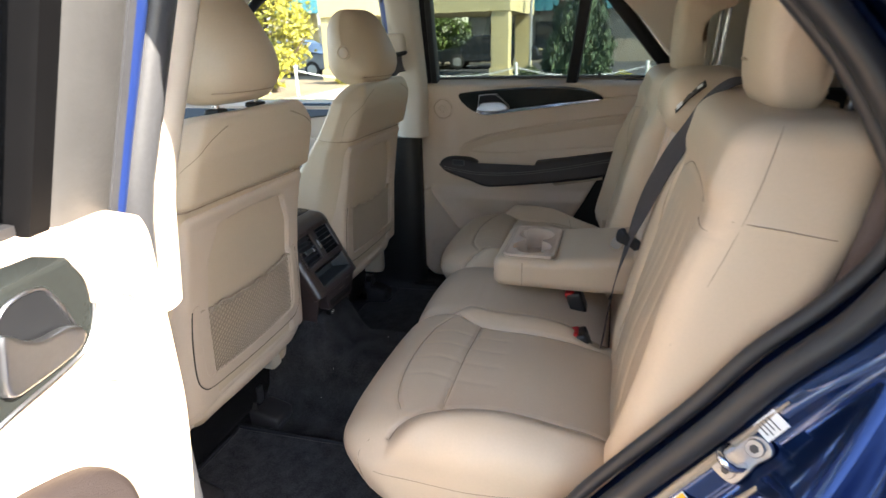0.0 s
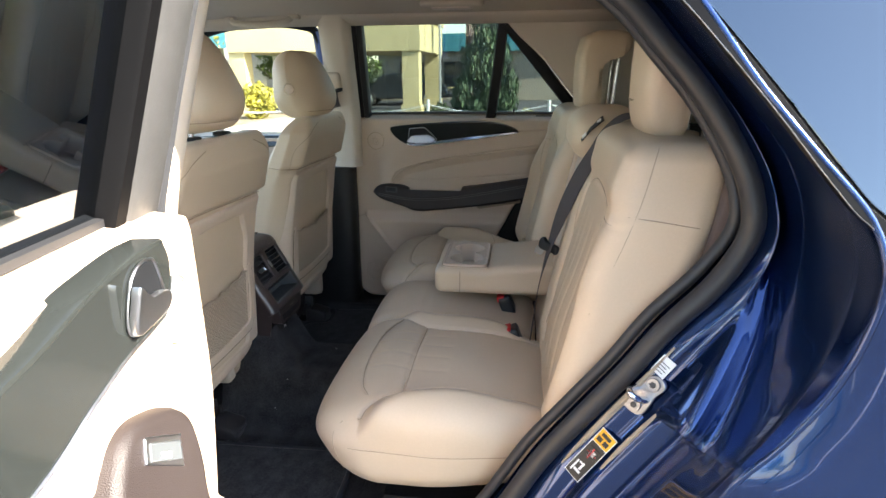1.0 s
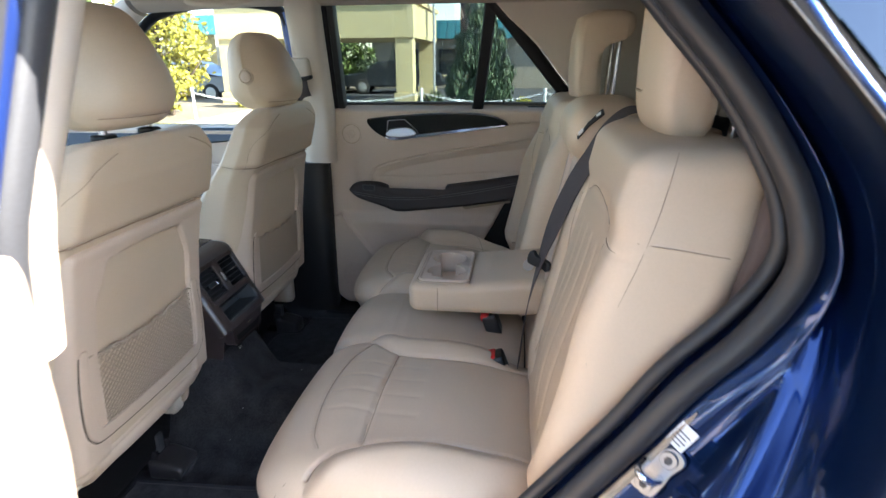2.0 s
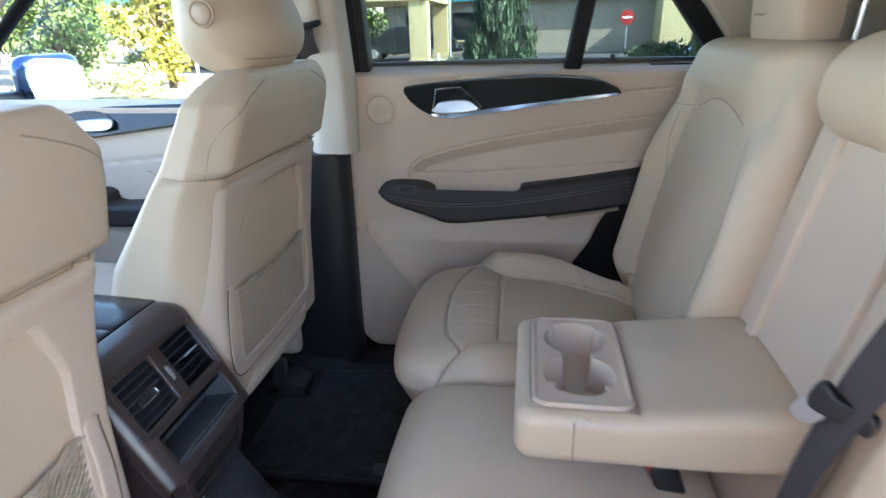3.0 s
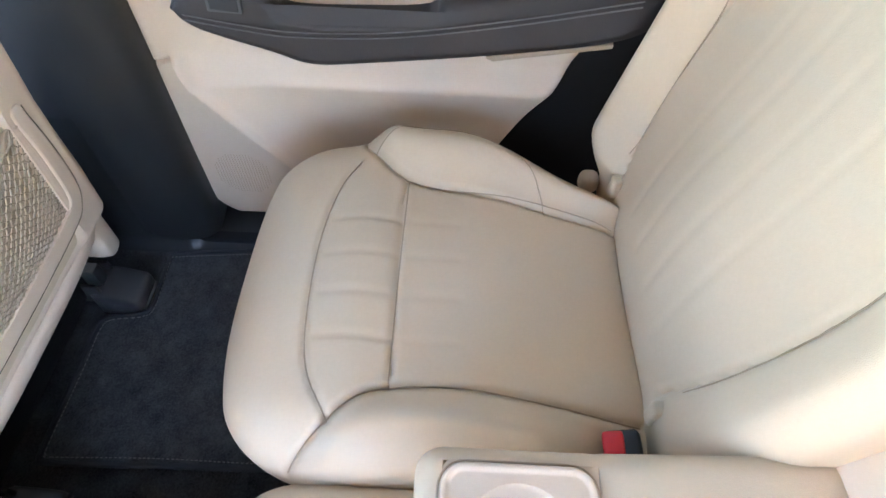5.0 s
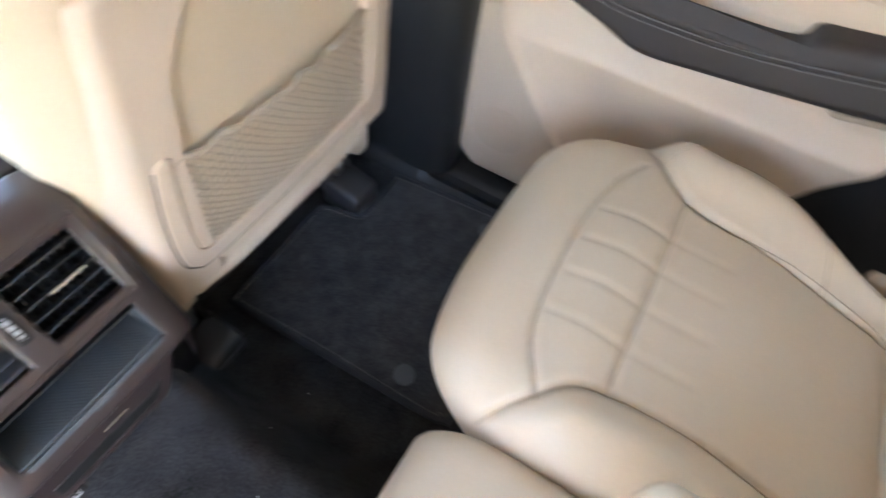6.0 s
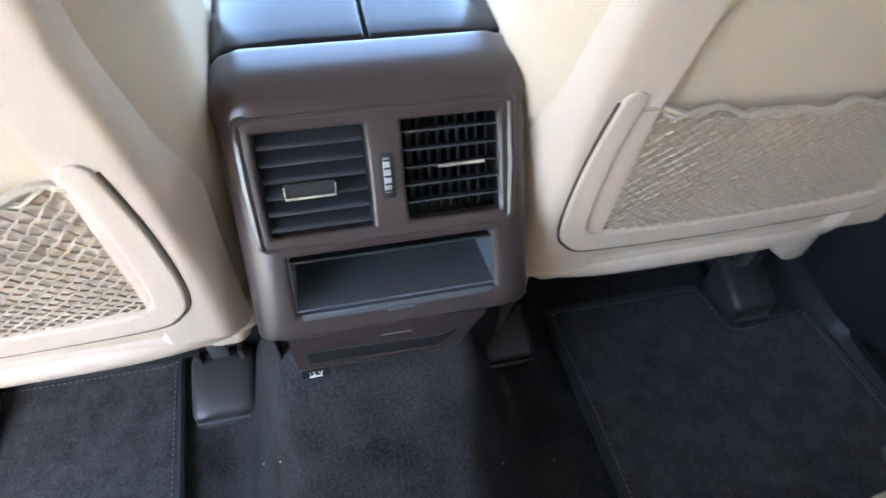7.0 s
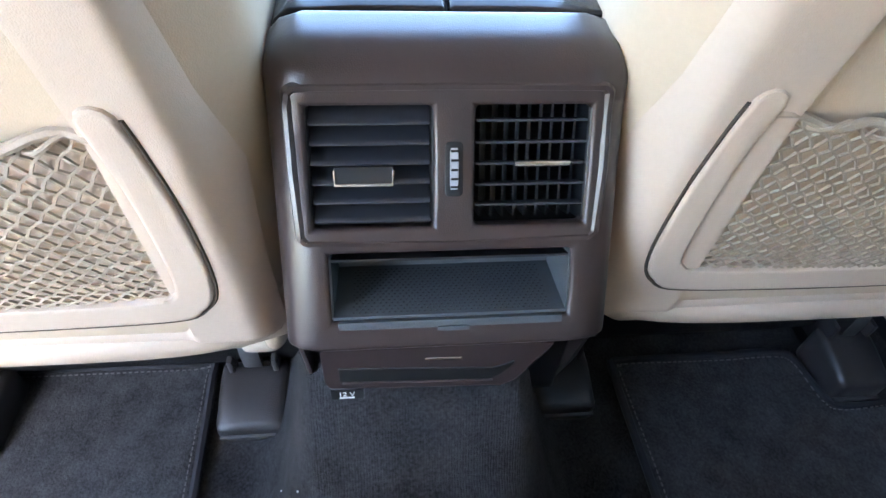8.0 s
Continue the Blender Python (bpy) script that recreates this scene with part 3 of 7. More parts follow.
def parked_car(x, y, yaw, label, paint):
    """A plain saloon: body with bonnet and boot, a glazed cabin, four wheels."""
    t = thing("parked_car", (x, y, 0), label, "car")
    prof = [(-2.2, 0.35), (-2.25, 0.65), (-2.1, 0.85), (-1.2, 0.95), (-0.6, 1.38), (0.6, 1.42), (1.3, 1.0), (2.1, 0.92), (2.25, 0.6), (2.2, 0.35)]
    ring = [(x + u, v) for u, v in prof]
    bm = slab(round_ring(ring, 3), lambda u, v, d: (u, y - 0.85 + d, v), 1.7, 0.05)
    part("body", bm, paint, t)
    part("side_glass", slab([(x - 1.0, 0.98), (x - 0.52, 1.33), (x + 0.55, 1.36), (x + 1.1, 1.02)], lambda u, v, d: (u, y - 0.857 + d, v), 0.02, 0.004), WINDOW_DARK, t)
    for u in (-1.35, 1.35):
        for s in (-1, 1):
            w = part("wheel", disc((x + u, y + s * 0.78, 0.33), (0, s, 0), 0.33, 0.2), TYRE, t)
            part("rim", disc((x + u, y + s * 0.885, 0.33), (0, s, 0), 0.2, 0.02), POLE_METAL, w)
    t.rotation_euler = (0, 0, yaw)
    return t


parked_car(-12.5, 20.3, 0.0, "silver-blue saloon parked beyond the bushes", CAR_PAINT_FAR)
parked_car(-5.4, 25.5, 0.1, "dark saloon parked behind the canopy", WINDOW_DARK)
parked_car(7.3, 18.5, 0.0, "dark saloon parked beyond the chain fence", CAR_PAINT_FAR)
# trees out of view, added for the paint and glass to mirror
for k, (x, y) in enumerate([(-6, -19), (0.5, -20), (6, -18.5), (13, -20), (20, -14), (26, -4), (-13, -19)]):
    tree(x, y, 6.0, 4.6, LEAF_GREEN, "unseen green tree added across the car park for reflections", 20 + k, size=0.17, count=2600)


# ---- the car's shell ----
def lean(z):
    """How far the side of the car leans inwards above the belt line."""
    return np.maximum(0, np.asarray(z, float) - 1.28) * 0.30


def floor_height(x, y):
    tunnel = 0.165 * (1 - rise(np.abs(y + 0.02), 0.075, 0.185))
    tunnel = tunnel + 0.105 * rise(-x, 0.375, 0.455) * (1 - rise(np.abs(y + 0.02), 0.085, 0.135))     # climbs to the console
    return 0.495 + tunnel + np.where(y > 0, 0.02, 0.10) * rise(np.abs(y), 0.64, 0.70)


tagged(part("floor", merge(grid(lambda u, v: (u, v, floor_height(u, v)), 180, 90, (-1.75, 0.75), (-0.70, 0.70)),
                           soft_box((-1.75, -0.70, 0.36), (0.75, 0.70, 0.44), 0.01, (2, 2, 2))), CARPET),
       "black carpeted car floor with raised middle tunnel", "floor", kind="structure")
tagged(part("ceiling", merge(grid(lambda u, v: (u, v, 1.70 - 0.035 * (v / 0.6) ** 2 - 0.03 * np.clip(-u - 0.6, 0, 1)), 20, 20, (-1.02, 1.35), (-0.585, 0.585)),
                             soft_box((-1.05, -0.62, 1.735), (1.40, 0.62, 1.775), 0.02, (4, 4, 2))), HEADLINER),
       "beige fabric headliner", "ceiling", kind="structure")
tagged(part("roof", soft_box((-1.12, -0.74, 1.778), (1.52, 0.74, 1.815), (0.12, 0.10, 0.018), (16, 14, 4), lambda p: p - np.stack([0 * p[:, 0], 0 * p[:, 0], 0.05 * (p[:, 1] / 0.74) ** 4 + 0.04 * np.clip(-p[:, 0] - 0.6, 0, 1) + 0.04 * np.clip(p[:, 0] - 0.9, 0, 1)], 1)), PAINT),
       "dark blue car roof", "roof", kind="structure")
tagged(part("tailgate_skin", soft_box((1.585, -0.90, 0.42), (1.66, 0.90, 1.27), 0.03, (3, 8, 6)), PAINT), "dark blue tailgate", "tailgate", kind="structure")
tagged(part("fender_right", soft_box((0.52, 0.80, 0.44), (1.60, 0.93, 1.30), 0.04, (8, 4, 8)), PAINT), "dark blue rear wing of the far side", "fender", kind="structure")
for side, nm in ((1, "wall_right_rail"), (-1, "wall_left_rail")):
    ring = [(0.60, 1.705), (0.575, 1.668), (0.60, 1.645), (0.645, 1.635), (0.675, 1.66), (0.66, 1.73), (0.62, 1.765)]
    rr = round_ring(ring, 4)
    verts, faces, m_ = [], [], len(rr)
    for i, x in enumerate(np.linspace(-1.0, 1.3, 24)):
        dz = -0.035 * max(0, -x - 0.6)
        verts += [(x, p[0], p[1] + dz) for p in rr]
    for i in range(23):
        faces += [(i * m_ + k, i * m_ + (k + 1) % m_, (i + 1) * m_ + (k + 1) % m_, (i + 1) * m_ + k) for k in range(m_)]
    tagged(part(nm, (verts, faces), HEADLINER, side=side), "beige roof rail trim above the doors", "roof rail", kind="structure")


def upright(profile, z0, z1, nz=16, shift=0.0):
    """A post with a closed profile (x, y), leaning with the car's side."""
    rr = round_ring(profile, 4)
    verts, faces, m_ = [], [], len(rr)
    for z in np.linspace(z0, z1, nz):
        dx = shift * max(0.0, z - 1.1)
        verts += [(p[0] + dx, p[1] - float(lean(z)), z) for p in rr]
    for i in range(nz - 1):
        faces += [(i * m_ + k, i * m_ + (k + 1) % m_, (i + 1) * m_ + (k + 1) % m_, (i + 1) * m_ + k) for k in range(m_)]
    faces += [tuple(range(m_))[::-1], tuple(range((nz - 1) * m_, nz * m_))]
    return verts, faces


for side in (1, -1):
    word = "right" if side > 0 else "left"
    back_set = 0.0 if side > 0 else 0.080
    tagged(part(f"pillar_{word}_upper", upright([(px_ + back_set, py_ - 0.2 * back_set) for px_, py_ in ((-0.51, 0.74), (-0.485, 0.695), (-0.43, 0.69), (-0.40, 0.70), (-0.392, 0.745), (-0.45, 0.77))], 1.112, 1.665, shift=0.02 if side > 0 else 0.15), PILLAR_TRIM, side=side),
           "beige upper trim of the middle door pillar", "pillar", kind="structure")
    tagged(part(f"pillar_{word}_lower", upright([(-0.66, 0.745), (-0.64, 0.70), (-0.50, 0.678), (-0.435, 0.69), (-0.418, 0.73), (-0.45, 0.78)], 0.53, 1.113, 10), PILLAR_BLACK_LIT if side > 0 else BLACK_TRIM, side=side),
           "black plastic lower trim of the middle pillar", "pillar", kind="structure")
    tagged(part(f"pillar_{word}_painted", upright([(px_ + 1.80 * back_set, py_ + 0.3 * back_set) for px_, py_ in ((-0.55, 0.80), (-0.50, 0.765), (-0.445, 0.765), (-0.425, 0.80), (-0.43, 0.90), (-0.55, 0.90))], 0.5, 1.62, 14, 0.0 if side > 0 else 0.13), PAINT_BRIGHT, side=side),
           "blue painted door pillar", "pillar", kind="structure")
    tagged(part(f"sill_{word}", soft_box((-1.7, 0.655 if side < 0 else 0.685, 0.46), (0.42, 0.80, 0.575 if side < 0 else 0.528), 0.03 if side < 0 else 0.012, (10, 4, 4)), BLACK_TRIM, side=side),
           "black plastic door sill", "sill", kind="structure")
    # rubber seal of the middle pillar; the left one's sunlight is in its colour
    tagged(part(f"seal_{word}_pillar", tube([((-0.447 if side > 0 else -0.322) + (0.02 if side > 0 else 0.14) * max(0, z - 1.1), (0.752 if side > 0 else 0.760) - float(lean(z)), z) for z in np.linspace(0.56, 1.63, 24)], 0.012 if side > 0 else 0.026, 12), SEAL if side > 0 else SEAL_SUNLIT, side=side),
           "rubber door seal along the pillar", "seal", kind="structure")
    # front: dash, front bulkhead, windscreen pillar
    tagged(part(f"pillar_{word}_front", tube(smooth_line([(-1.02, 0.63, 1.645), (-1.20, 0.655, 1.535), (-1.32, 0.675, 1.455), (-1.68, 0.72, 1.19)], 6), 0.042, 12), PILLAR_TRIM, side=side),
           "pale windscreen pillar trim", "pillar", kind="structure")
    # quarter trim round the luggage space
    tagged(part(f"wall_{word}_rear", soft_box((0.50, 0.66, 0.45) if side > 0 else (0.68, 0.635, 0.45), (1.55, 0.72, 1.29) if side > 0 else (1.55, 0.665, 1.29), 0.02, (4, 3, 4)), BLACK_TRIM, side=side),
           "black trim of the luggage space", "wall", kind="structure")
    tagged(part(f"pillar_{word}_rear", upright([(0.93, 0.70), (0.95, 0.67), (1.28, 0.67), (1.30, 0.72), (1.1, 0.75)], 1.28, 1.665, 10), PILLAR_TRIM, side=side),
           "beige rear pillar trim", "pillar", kind="structure")


def foot_skin(u, v):
    """The right pillar's trim sweeping into the sill: x along the car, z up."""
    x, z = -0.74 + 0.84 * u, 0.490 + 0.34 * v
    post = 0.060 * rise(-x, 0.426, 0.480)
    tread = 0.078 * (1 - rise(z, 0.494, 0.560))
    b = 0.016 * np.log(np.exp(post / 0.016) + np.exp(tread / 0.016))
    return x, 0.744 - b + 0.07 * rise(0.030 - b, 0.0, 0.010), z


tagged(part("sill_right_foot", grid(foot_skin, 150, 90), PILLAR_BLACK_LIT), "black trim where the middle pillar sweeps into the sill", "sill", kind="structure")
tagged(part("dashboard", soft_box((-1.75, -0.70, 0.75), (-1.28, 0.70, 1.13), 0.08, (6, 8, 6)), BLACK_TRIM), "dark dashboard below the windscreen", "dashboard", kind="structure")
tagged(part("bulkhead", soft_box((-1.80, -0.80, 0.40), (-1.74, 0.80, 1.10), 0.01, (2, 2, 2)), BLACK_TRIM), "dark front bulkhead", "wall", kind="structure")
tagged(part("tailgate", soft_box((1.52, -0.75, 0.45), (1.58, 0.75, 1.25), 0.01, (2, 2, 2)), BLACK_TRIM), "closed dark tailgate lining", "wall", kind="structure")
tagged(part("bonnet", soft_box((-3.0, -0.85, 0.55), (-1.80, 0.85, 1.04), 0.12, (8, 8, 6)), PAINT), "dark blue bonnet", "bonnet", kind="structure")

# wheel-arch panels beside the bench
for side in (1, -1):
    word = "right" if side > 0 else "left"
    tagged(part(f"arch_{word}", slab([(-0.12, 0.46), (-0.02, 0.60), (0.05, 0.75), (0.13, 0.98), (0.24, 1.20), (0.30, 1.31), (0.75, 1.31), (0.75, 0.46)],
                                     lambda u, v, d: (u, 0.768 + d, v), 0.03, 0.006) if side > 0 else
                slab([(0.13, 0.46), (0.17, 0.60), (0.265, 0.76), (0.39, 0.96), (0.51, 1.13), (0.60, 1.22), (0.75, 1.25), (0.75, 0.46)],
                     lambda u, v, d: (u, 0.630 + d, v), 0.02, 0.006), BLACK_TRIM, side=side),
           "dark wheel-arch trim beside the rear bench", "wall", kind="structure")

# ---- left door opening: seal and painted jamb ----
SEAL_IN = [(-0.40, 0.585), (-0.1, 0.575), (0.05, 0.59), (0.13, 0.65), (0.201, 0.747), (0.267, 0.86), (0.328, 0.943), (0.394, 1.031), (0.447, 1.112), (0.505, 1.179), (0.545, 1.24),
           (0.552, 1.284), (0.538, 1.34), (0.49, 1.425), (0.43, 1.498), (0.373, 1.562), (0.30, 1.610), (0.20, 1.628), (-0.10, 1.632), (-0.39, 1.628)]
SEAL_OUT = [(-0.40, 0.545), (-0.08, 0.535), (0.08, 0.555), (0.18, 0.62), (0.262, 0.73), (0.318, 0.835), (0.375, 0.92), (0.44, 1.01), (0.495, 1.09), (0.553, 1.165), (0.582, 1.235),
            (0.582, 1.29), (0.563, 1.355), (0.510, 1.442), (0.450, 1.517), (0.395, 1.580), (0.32, 1.632), (0.21, 1.652), (-0.10, 1.658), (-0.39, 1.654)]
CREASE = [(-0.40, 0.50), (-0.05, 0.495), (0.14, 0.52), (0.25, 0.60), (0.335, 0.71), (0.39, 0.80), (0.445, 0.885), (0.505, 0.97), (0.553, 1.05), (0.590, 1.14), (0.606, 1.225),
          (0.602, 1.29), (0.580, 1.358), (0.528, 1.435), (0.470, 1.505), (0.412, 1.572), (0.335, 1.640), (0.21, 1.675), (-0.10, 1.685), (-0.39, 1.680)]
SHUT = [(-0.40, 0.44), (-0.02, 0.44), (0.19, 0.48), (0.30, 0.57), (0.365, 0.68), (0.41, 0.78), (0.445, 0.90), (0.477, 1.008), (0.525, 1.075), (0.562, 1.140), (0.583, 1.203),
        (0.590, 1.268), (0.574, 1.328), (0.518, 1.394), (0.462, 1.461), (0.405, 1.540), (0.33, 1.628), (0.21, 1.685), (-0.10, 1.70), (-0.39, 1.696)]


def side_curve(points, y, per=5):
    return [(p[0], y + float(lean(p[1])), p[1]) for p in smooth_line(points, per)]


def mid(a, b, f, dy=0.0):
    return [tuple(np.array(p) * (1 - f) + np.array(q) * f + np.array((0, dy, 0))) for p, q in zip(a, b)]


A, B_, C_, D_ = side_curve(SEAL_IN, -0.655), side_curve(SEAL_OUT, -0.690), side_curve(CREASE, -0.745), side_curve(SHUT, -0.925)
D_ = [(q_[0] + 0.008 * float(rise(q_[2], 0.6, 0.9)), q_[1], q_[2] + 0.004) for q_ in D_]
tagged(part("seal_left_opening", tube(mid(A, B_, 0.45, -0.008), 0.0165, 12), SEAL), "thick black rubber seal round the open doorway", "seal", kind="structure")
columns = []
for a_, b_, c_, d_ in zip(A, B_, C_, D_):
    a_, b_, c_, d_ = (np.array(q_) for q_ in (a_, b_, c_, d_))
    at_y = lambda p_, y_: np.array((p_[0], y_ + float(lean(p_[2])), p_[2]))
    flange = at_y(b_ * 0.66 + c_ * 0.34, -0.700)              # flat flange that carries the striker
    deep = float(np.clip(-0.718 - 0.50 * (1.12 - c_[2]), -0.785, -0.650)) if c_[2] > 0.965 else -0.735      # the scoop is deepest at its upper end
    scoop = at_y(b_ * 0.50 + c_ * 0.50, deep + 0.010)
    bed = at_y(b_ * 0.15 + c_ * 0.85, deep)
    c_ = at_y(c_, deep - 0.006)
    wall = at_y(c_ * 1.02 - b_ * 0.02, -0.800)                # upright wall of the gutter
    ridge = at_y(c_ * 0.86 + d_ * 0.14, -0.858)
    groove = at_y(c_ * 0.80 + d_ * 0.20, -0.872)
    lip = at_y(c_ * 0.45 + d_ * 0.55, -0.905)
    first = smooth_line([a_ * 0.7 + b_ * 0.3 + np.array((0, 0.02, 0)), b_, flange, scoop, bed, c_, wall, ridge, groove, lip, d_], 5)
    columns.append([tuple(q_) for q_ in first])
jamb = part("jamb_left", between([list(r_) for r_ in zip(*columns)]), PAINT)
tagged(jamb, "glossy dark blue painted door jamb", "door jamb", kind="structure")
part("seal_lip", tube(mid(A, B_, 0.0, 0.004), 0.010, 8), SEAL, jamb)
part("shut_edge", tube(D_[20:], 0.004, 8), PAINT, jamb)
# tan strips stand in for the beige cabin mirrored in the paint
part("cabin_reflection", tube(mid(A, B_, 0.93, -0.002)[26:40], [0.0015 + 0.0045 * math.sin(math.pi * i / 13) for i in range(14)], 7), CABIN_TAN, jamb)
part("cabin_reflection", tube(mid(B_, C_, 0.46, -0.002)[28:36], [0.001 + 0.004 * math.sin(math.pi * (0.15 + i / 9)) for i in range(8)], 7), CABIN_TAN, jamb)


def fender_skin(u, v):
    """The outer skin behind the doorway, from the shut line backwards, up to the window line."""
    n = len(D_)
    i = u * (58.5 - 12) + 12
    k = np.clip(i.astype(int), 0, n - 2)
    d = np.array(D_)[k] + (np.array(D_)[k + 1] - np.array(D_)[k]) * (i - k)[:, None]
    x = d[:, 0] + (1.62 - d[:, 0]) * v ** 1.3
    swell = 0.045 * np.sin(np.minimum(1, v * 3.2) * math.pi / 2) * (1 - rise(d[:, 2], 1.22, 1.33))
    return x, d[:, 1] - swell, d[:, 2] + 0.0 * v


tagged(part("fender_left", grid(fender_skin, 60, 24), PAINT), "glossy dark blue rear wing of the car", "fender", kind="structure")
GE = [(0.28, 1.66), (0.36, 1.60), (0.419, 1.542), (0.498, 1.450), (0.557, 1.376), (0.590, 1.340), (0.630, 1.324), (0.80, 1.322), (1.58, 1.330)]
qf = smooth_line(GE, 6)
skin = lambda x, z, d=0.0: (x, -0.925 + 0.30 * max(0, z - 1.28) + d, z)
inner_edge = [(p[0] - 0.013 * min(1, max(0, (0.66 - p[0]) / 0.05)), p[1] - 0.010) for p in qf]
tagged(part("window_quarter_trim", between([[skin(*q_, 0.012) for q_ in inner_edge], [skin(*q_, -0.004) for q_ in inner_edge], [skin(p[0] - 0.003, p[1] - 0.003, -0.004) for p in qf], [skin(*p, 0.006) for p in qf]]), GLOSS_BLACK, smooth=False),
       "gloss black trim round the quarter window", "window trim", kind="structure")
tagged(part("window_quarter_chrome", tube([skin(*q_, -0.003) for q_ in inner_edge if q_[0] < 0.60], 0.0010, 8), STEEL), "thin chrome strip along the quarter window", "window trim", kind="structure")
q_out = [(p[0], p[1]) for p in qf] + [(1.58, 1.68), (0.60, 1.70), (0.30, 1.70)]
tagged(part("window_quarter_left", slab(q_out, lambda u, v, d: skin(u, v, d), 0.004, 0.001), GLASS_DARK, smooth=False),
       "dark tinted quarter window reflecting the sky", "window", kind="structure")
tagged(part("roof_skin_left", merge(between([[(p[0], p[1], p[2]) for p in D_[78:]], [(p[0], -0.66, 1.775) for p in D_[78:]]]), soft_box((0.15, -0.835, 1.695), (1.60, -0.60, 1.775), 0.03, (8, 6, 4))), PAINT), "dark blue roof edge above the door", "roof edge", kind="structure")

# latch striker, labels on the jamb
def jamb_frame(i, f, lift):
    """A point on the jamb's inner face, i along it and f across it, with the directions along, across and out."""
    k, r_ = int(i), i - int(i)
    at = lambda c_, j: Vector(c_[j]) * (1 - r_) + Vector(c_[j + 1]) * r_
    along = (at(B_, k + 2) - at(B_, k - 2)).normalized()
    across = at(C_, k) - at(B_, k)
    out = across.cross(along).normalized()
    out = out if out.y < 0 else -out
    return at(B_, k) + across * f + out * lift, along, (across - along * across.dot(along)).normalized(), out


base, ALONG, ACROSS, OUT = jamb_frame(34.6, 0.13, 0.003)
t = thing("door_striker", base, "zinc-plated door latch striker bolted to the jamb", "door striker")
ring = round_ring([(-0.036, -0.008), (-0.030, -0.017), (-0.008, -0.017), (0.004, -0.013), (0.024, -0.013), (0.035, -0.006), (0.036, 0.008), (0.028, 0.016), (0.008, 0.014), (-0.010, 0.017), (-0.030, 0.015)], 4)
part("plate", slab(ring, lambda u, v, d: base + ALONG * u + ACROSS * v - OUT * (d - 0.002), 0.008, 0.0016), STEEL, t)
for s in (-1, 1):
    b_ = part("bolt", disc(base + ALONG * 0.0215 * s + OUT * 0.0045, OUT, 0.0105, 0.006, 20), STEEL, t)
    part("socket", disc(base + ALONG * 0.0215 * s + OUT * 0.0078, OUT, 0.0052, 0.0012, 6), FRAME_GREY, b_)
part("loop", tube(smooth_line([base + ACROSS * 0.008 - ALONG * 0.004, base + ACROSS * 0.007 - ALONG * 0.002 + OUT * 0.022, base + ACROSS * 0.003 + OUT * 0.040, base - ACROSS * 0.006 + OUT * 0.047,
                               base - ACROSS * 0.014 + OUT * 0.040, base - ACROSS * 0.015 + OUT * 0.022, base - ACROSS * 0.015], 5), 0.0052, 10), CHROME, t, "bright steel loop")


def sticker(name, corner, along, across, w, h, mat_, parent=None, lift=0.001):
    c, a, b = Vector(corner), Vector(along).normalized(), Vector(across).normalized()
    n_ = b.cross(a).normalized()
    return part(name, slab([(0, 0), (w, 0), (w, h), (0, h)], lambda u, v, d: tuple(c + a * u + b * v + n_ * (lift - d)), 0.001, 0.0003), mat_, parent, smooth=False)


t = thing("paper_sticker", (0.467, -0.688, 1.043), "small white paper sticker on the jamb", "sticker")
c0, ALONG, ACROSS, OUT = jamb_frame(37.2, 0.03, 0.003)
c0 = c0 - ALONG * 0.015 - ACROSS * 0.010
sticker("sheet", c0, ALONG, ACROSS, 0.031, 0.023, WHITE_PAPER, t, 0.001)
for k in range(4):
    sticker("print", c0 + ALONG * (0.005 + 0.0048 * k) + ACROSS * 0.003, ALONG, ACROSS, 0.0012, 0.014 + 0.003 * (k % 2), FRAME_GREY, t, 0.0022)
t = thing("warning_label", (0.371, -0.705, 0.88), "black airbag warning label with an amber end on the jamb", "label")
c0, LA, LB, OUT = jamb_frame(28.3, 0.21, 0.002)
c0 = c0 - LA * 0.0495 - LB * 0.015
sticker("sheet", c0, LA, LB, 0.099, 0.030, WHITE_PAPER, t, 0.001)
sticker("print", c0 + LA * 0.0012 + LB * 0.0012, LA, LB, 0.070, 0.0276, PRINT_BLACK, t, 0.002)
sticker("amber_panel", c0 + LA * 0.0725 + LB * 0.0012, LA, LB, 0.0253, 0.0276, AMBER, t, 0.002)
for u, v, w, h in ((0.008, 0.006, 0.022, 0.003), (0.012, 0.010, 0.004, 0.012), (0.018, 0.016, 0.014, 0.0035), (0.028, 0.010, 0.003, 0.010)):
    sticker("symbol", c0 + LA * u + LB * v, LA, LB, w, h, WHITE_PAPER, t, 0.003)
for u, v, w, h, m_ in ((0.042, 0.006, 0.022, 0.018, PRINT_BLACK), (0.045, 0.010, 0.014, 0.006, WHITE_PAPER), (0.049, 0.015, 0.010, 0.006, WHITE_PAPER), (0.043, 0.013, 0.020, 0.0022, RED_PLASTIC), (0.052, 0.006, 0.0022, 0.018, RED_PLASTIC)):
    sticker("symbol", c0 + LA * u + LB * v, LA, LB, w, h, m_, t, 0.0034)
for u, v, w, h in ((0.077, 0.004, 0.008, 0.009), (0.077, 0.016, 0.008, 0.009), (0.088, 0.006, 0.006, 0.017)):
    sticker("symbol", c0 + LA * u + LB * v, LA, LB, w, h, PRINT_BLACK, t, 0.003)

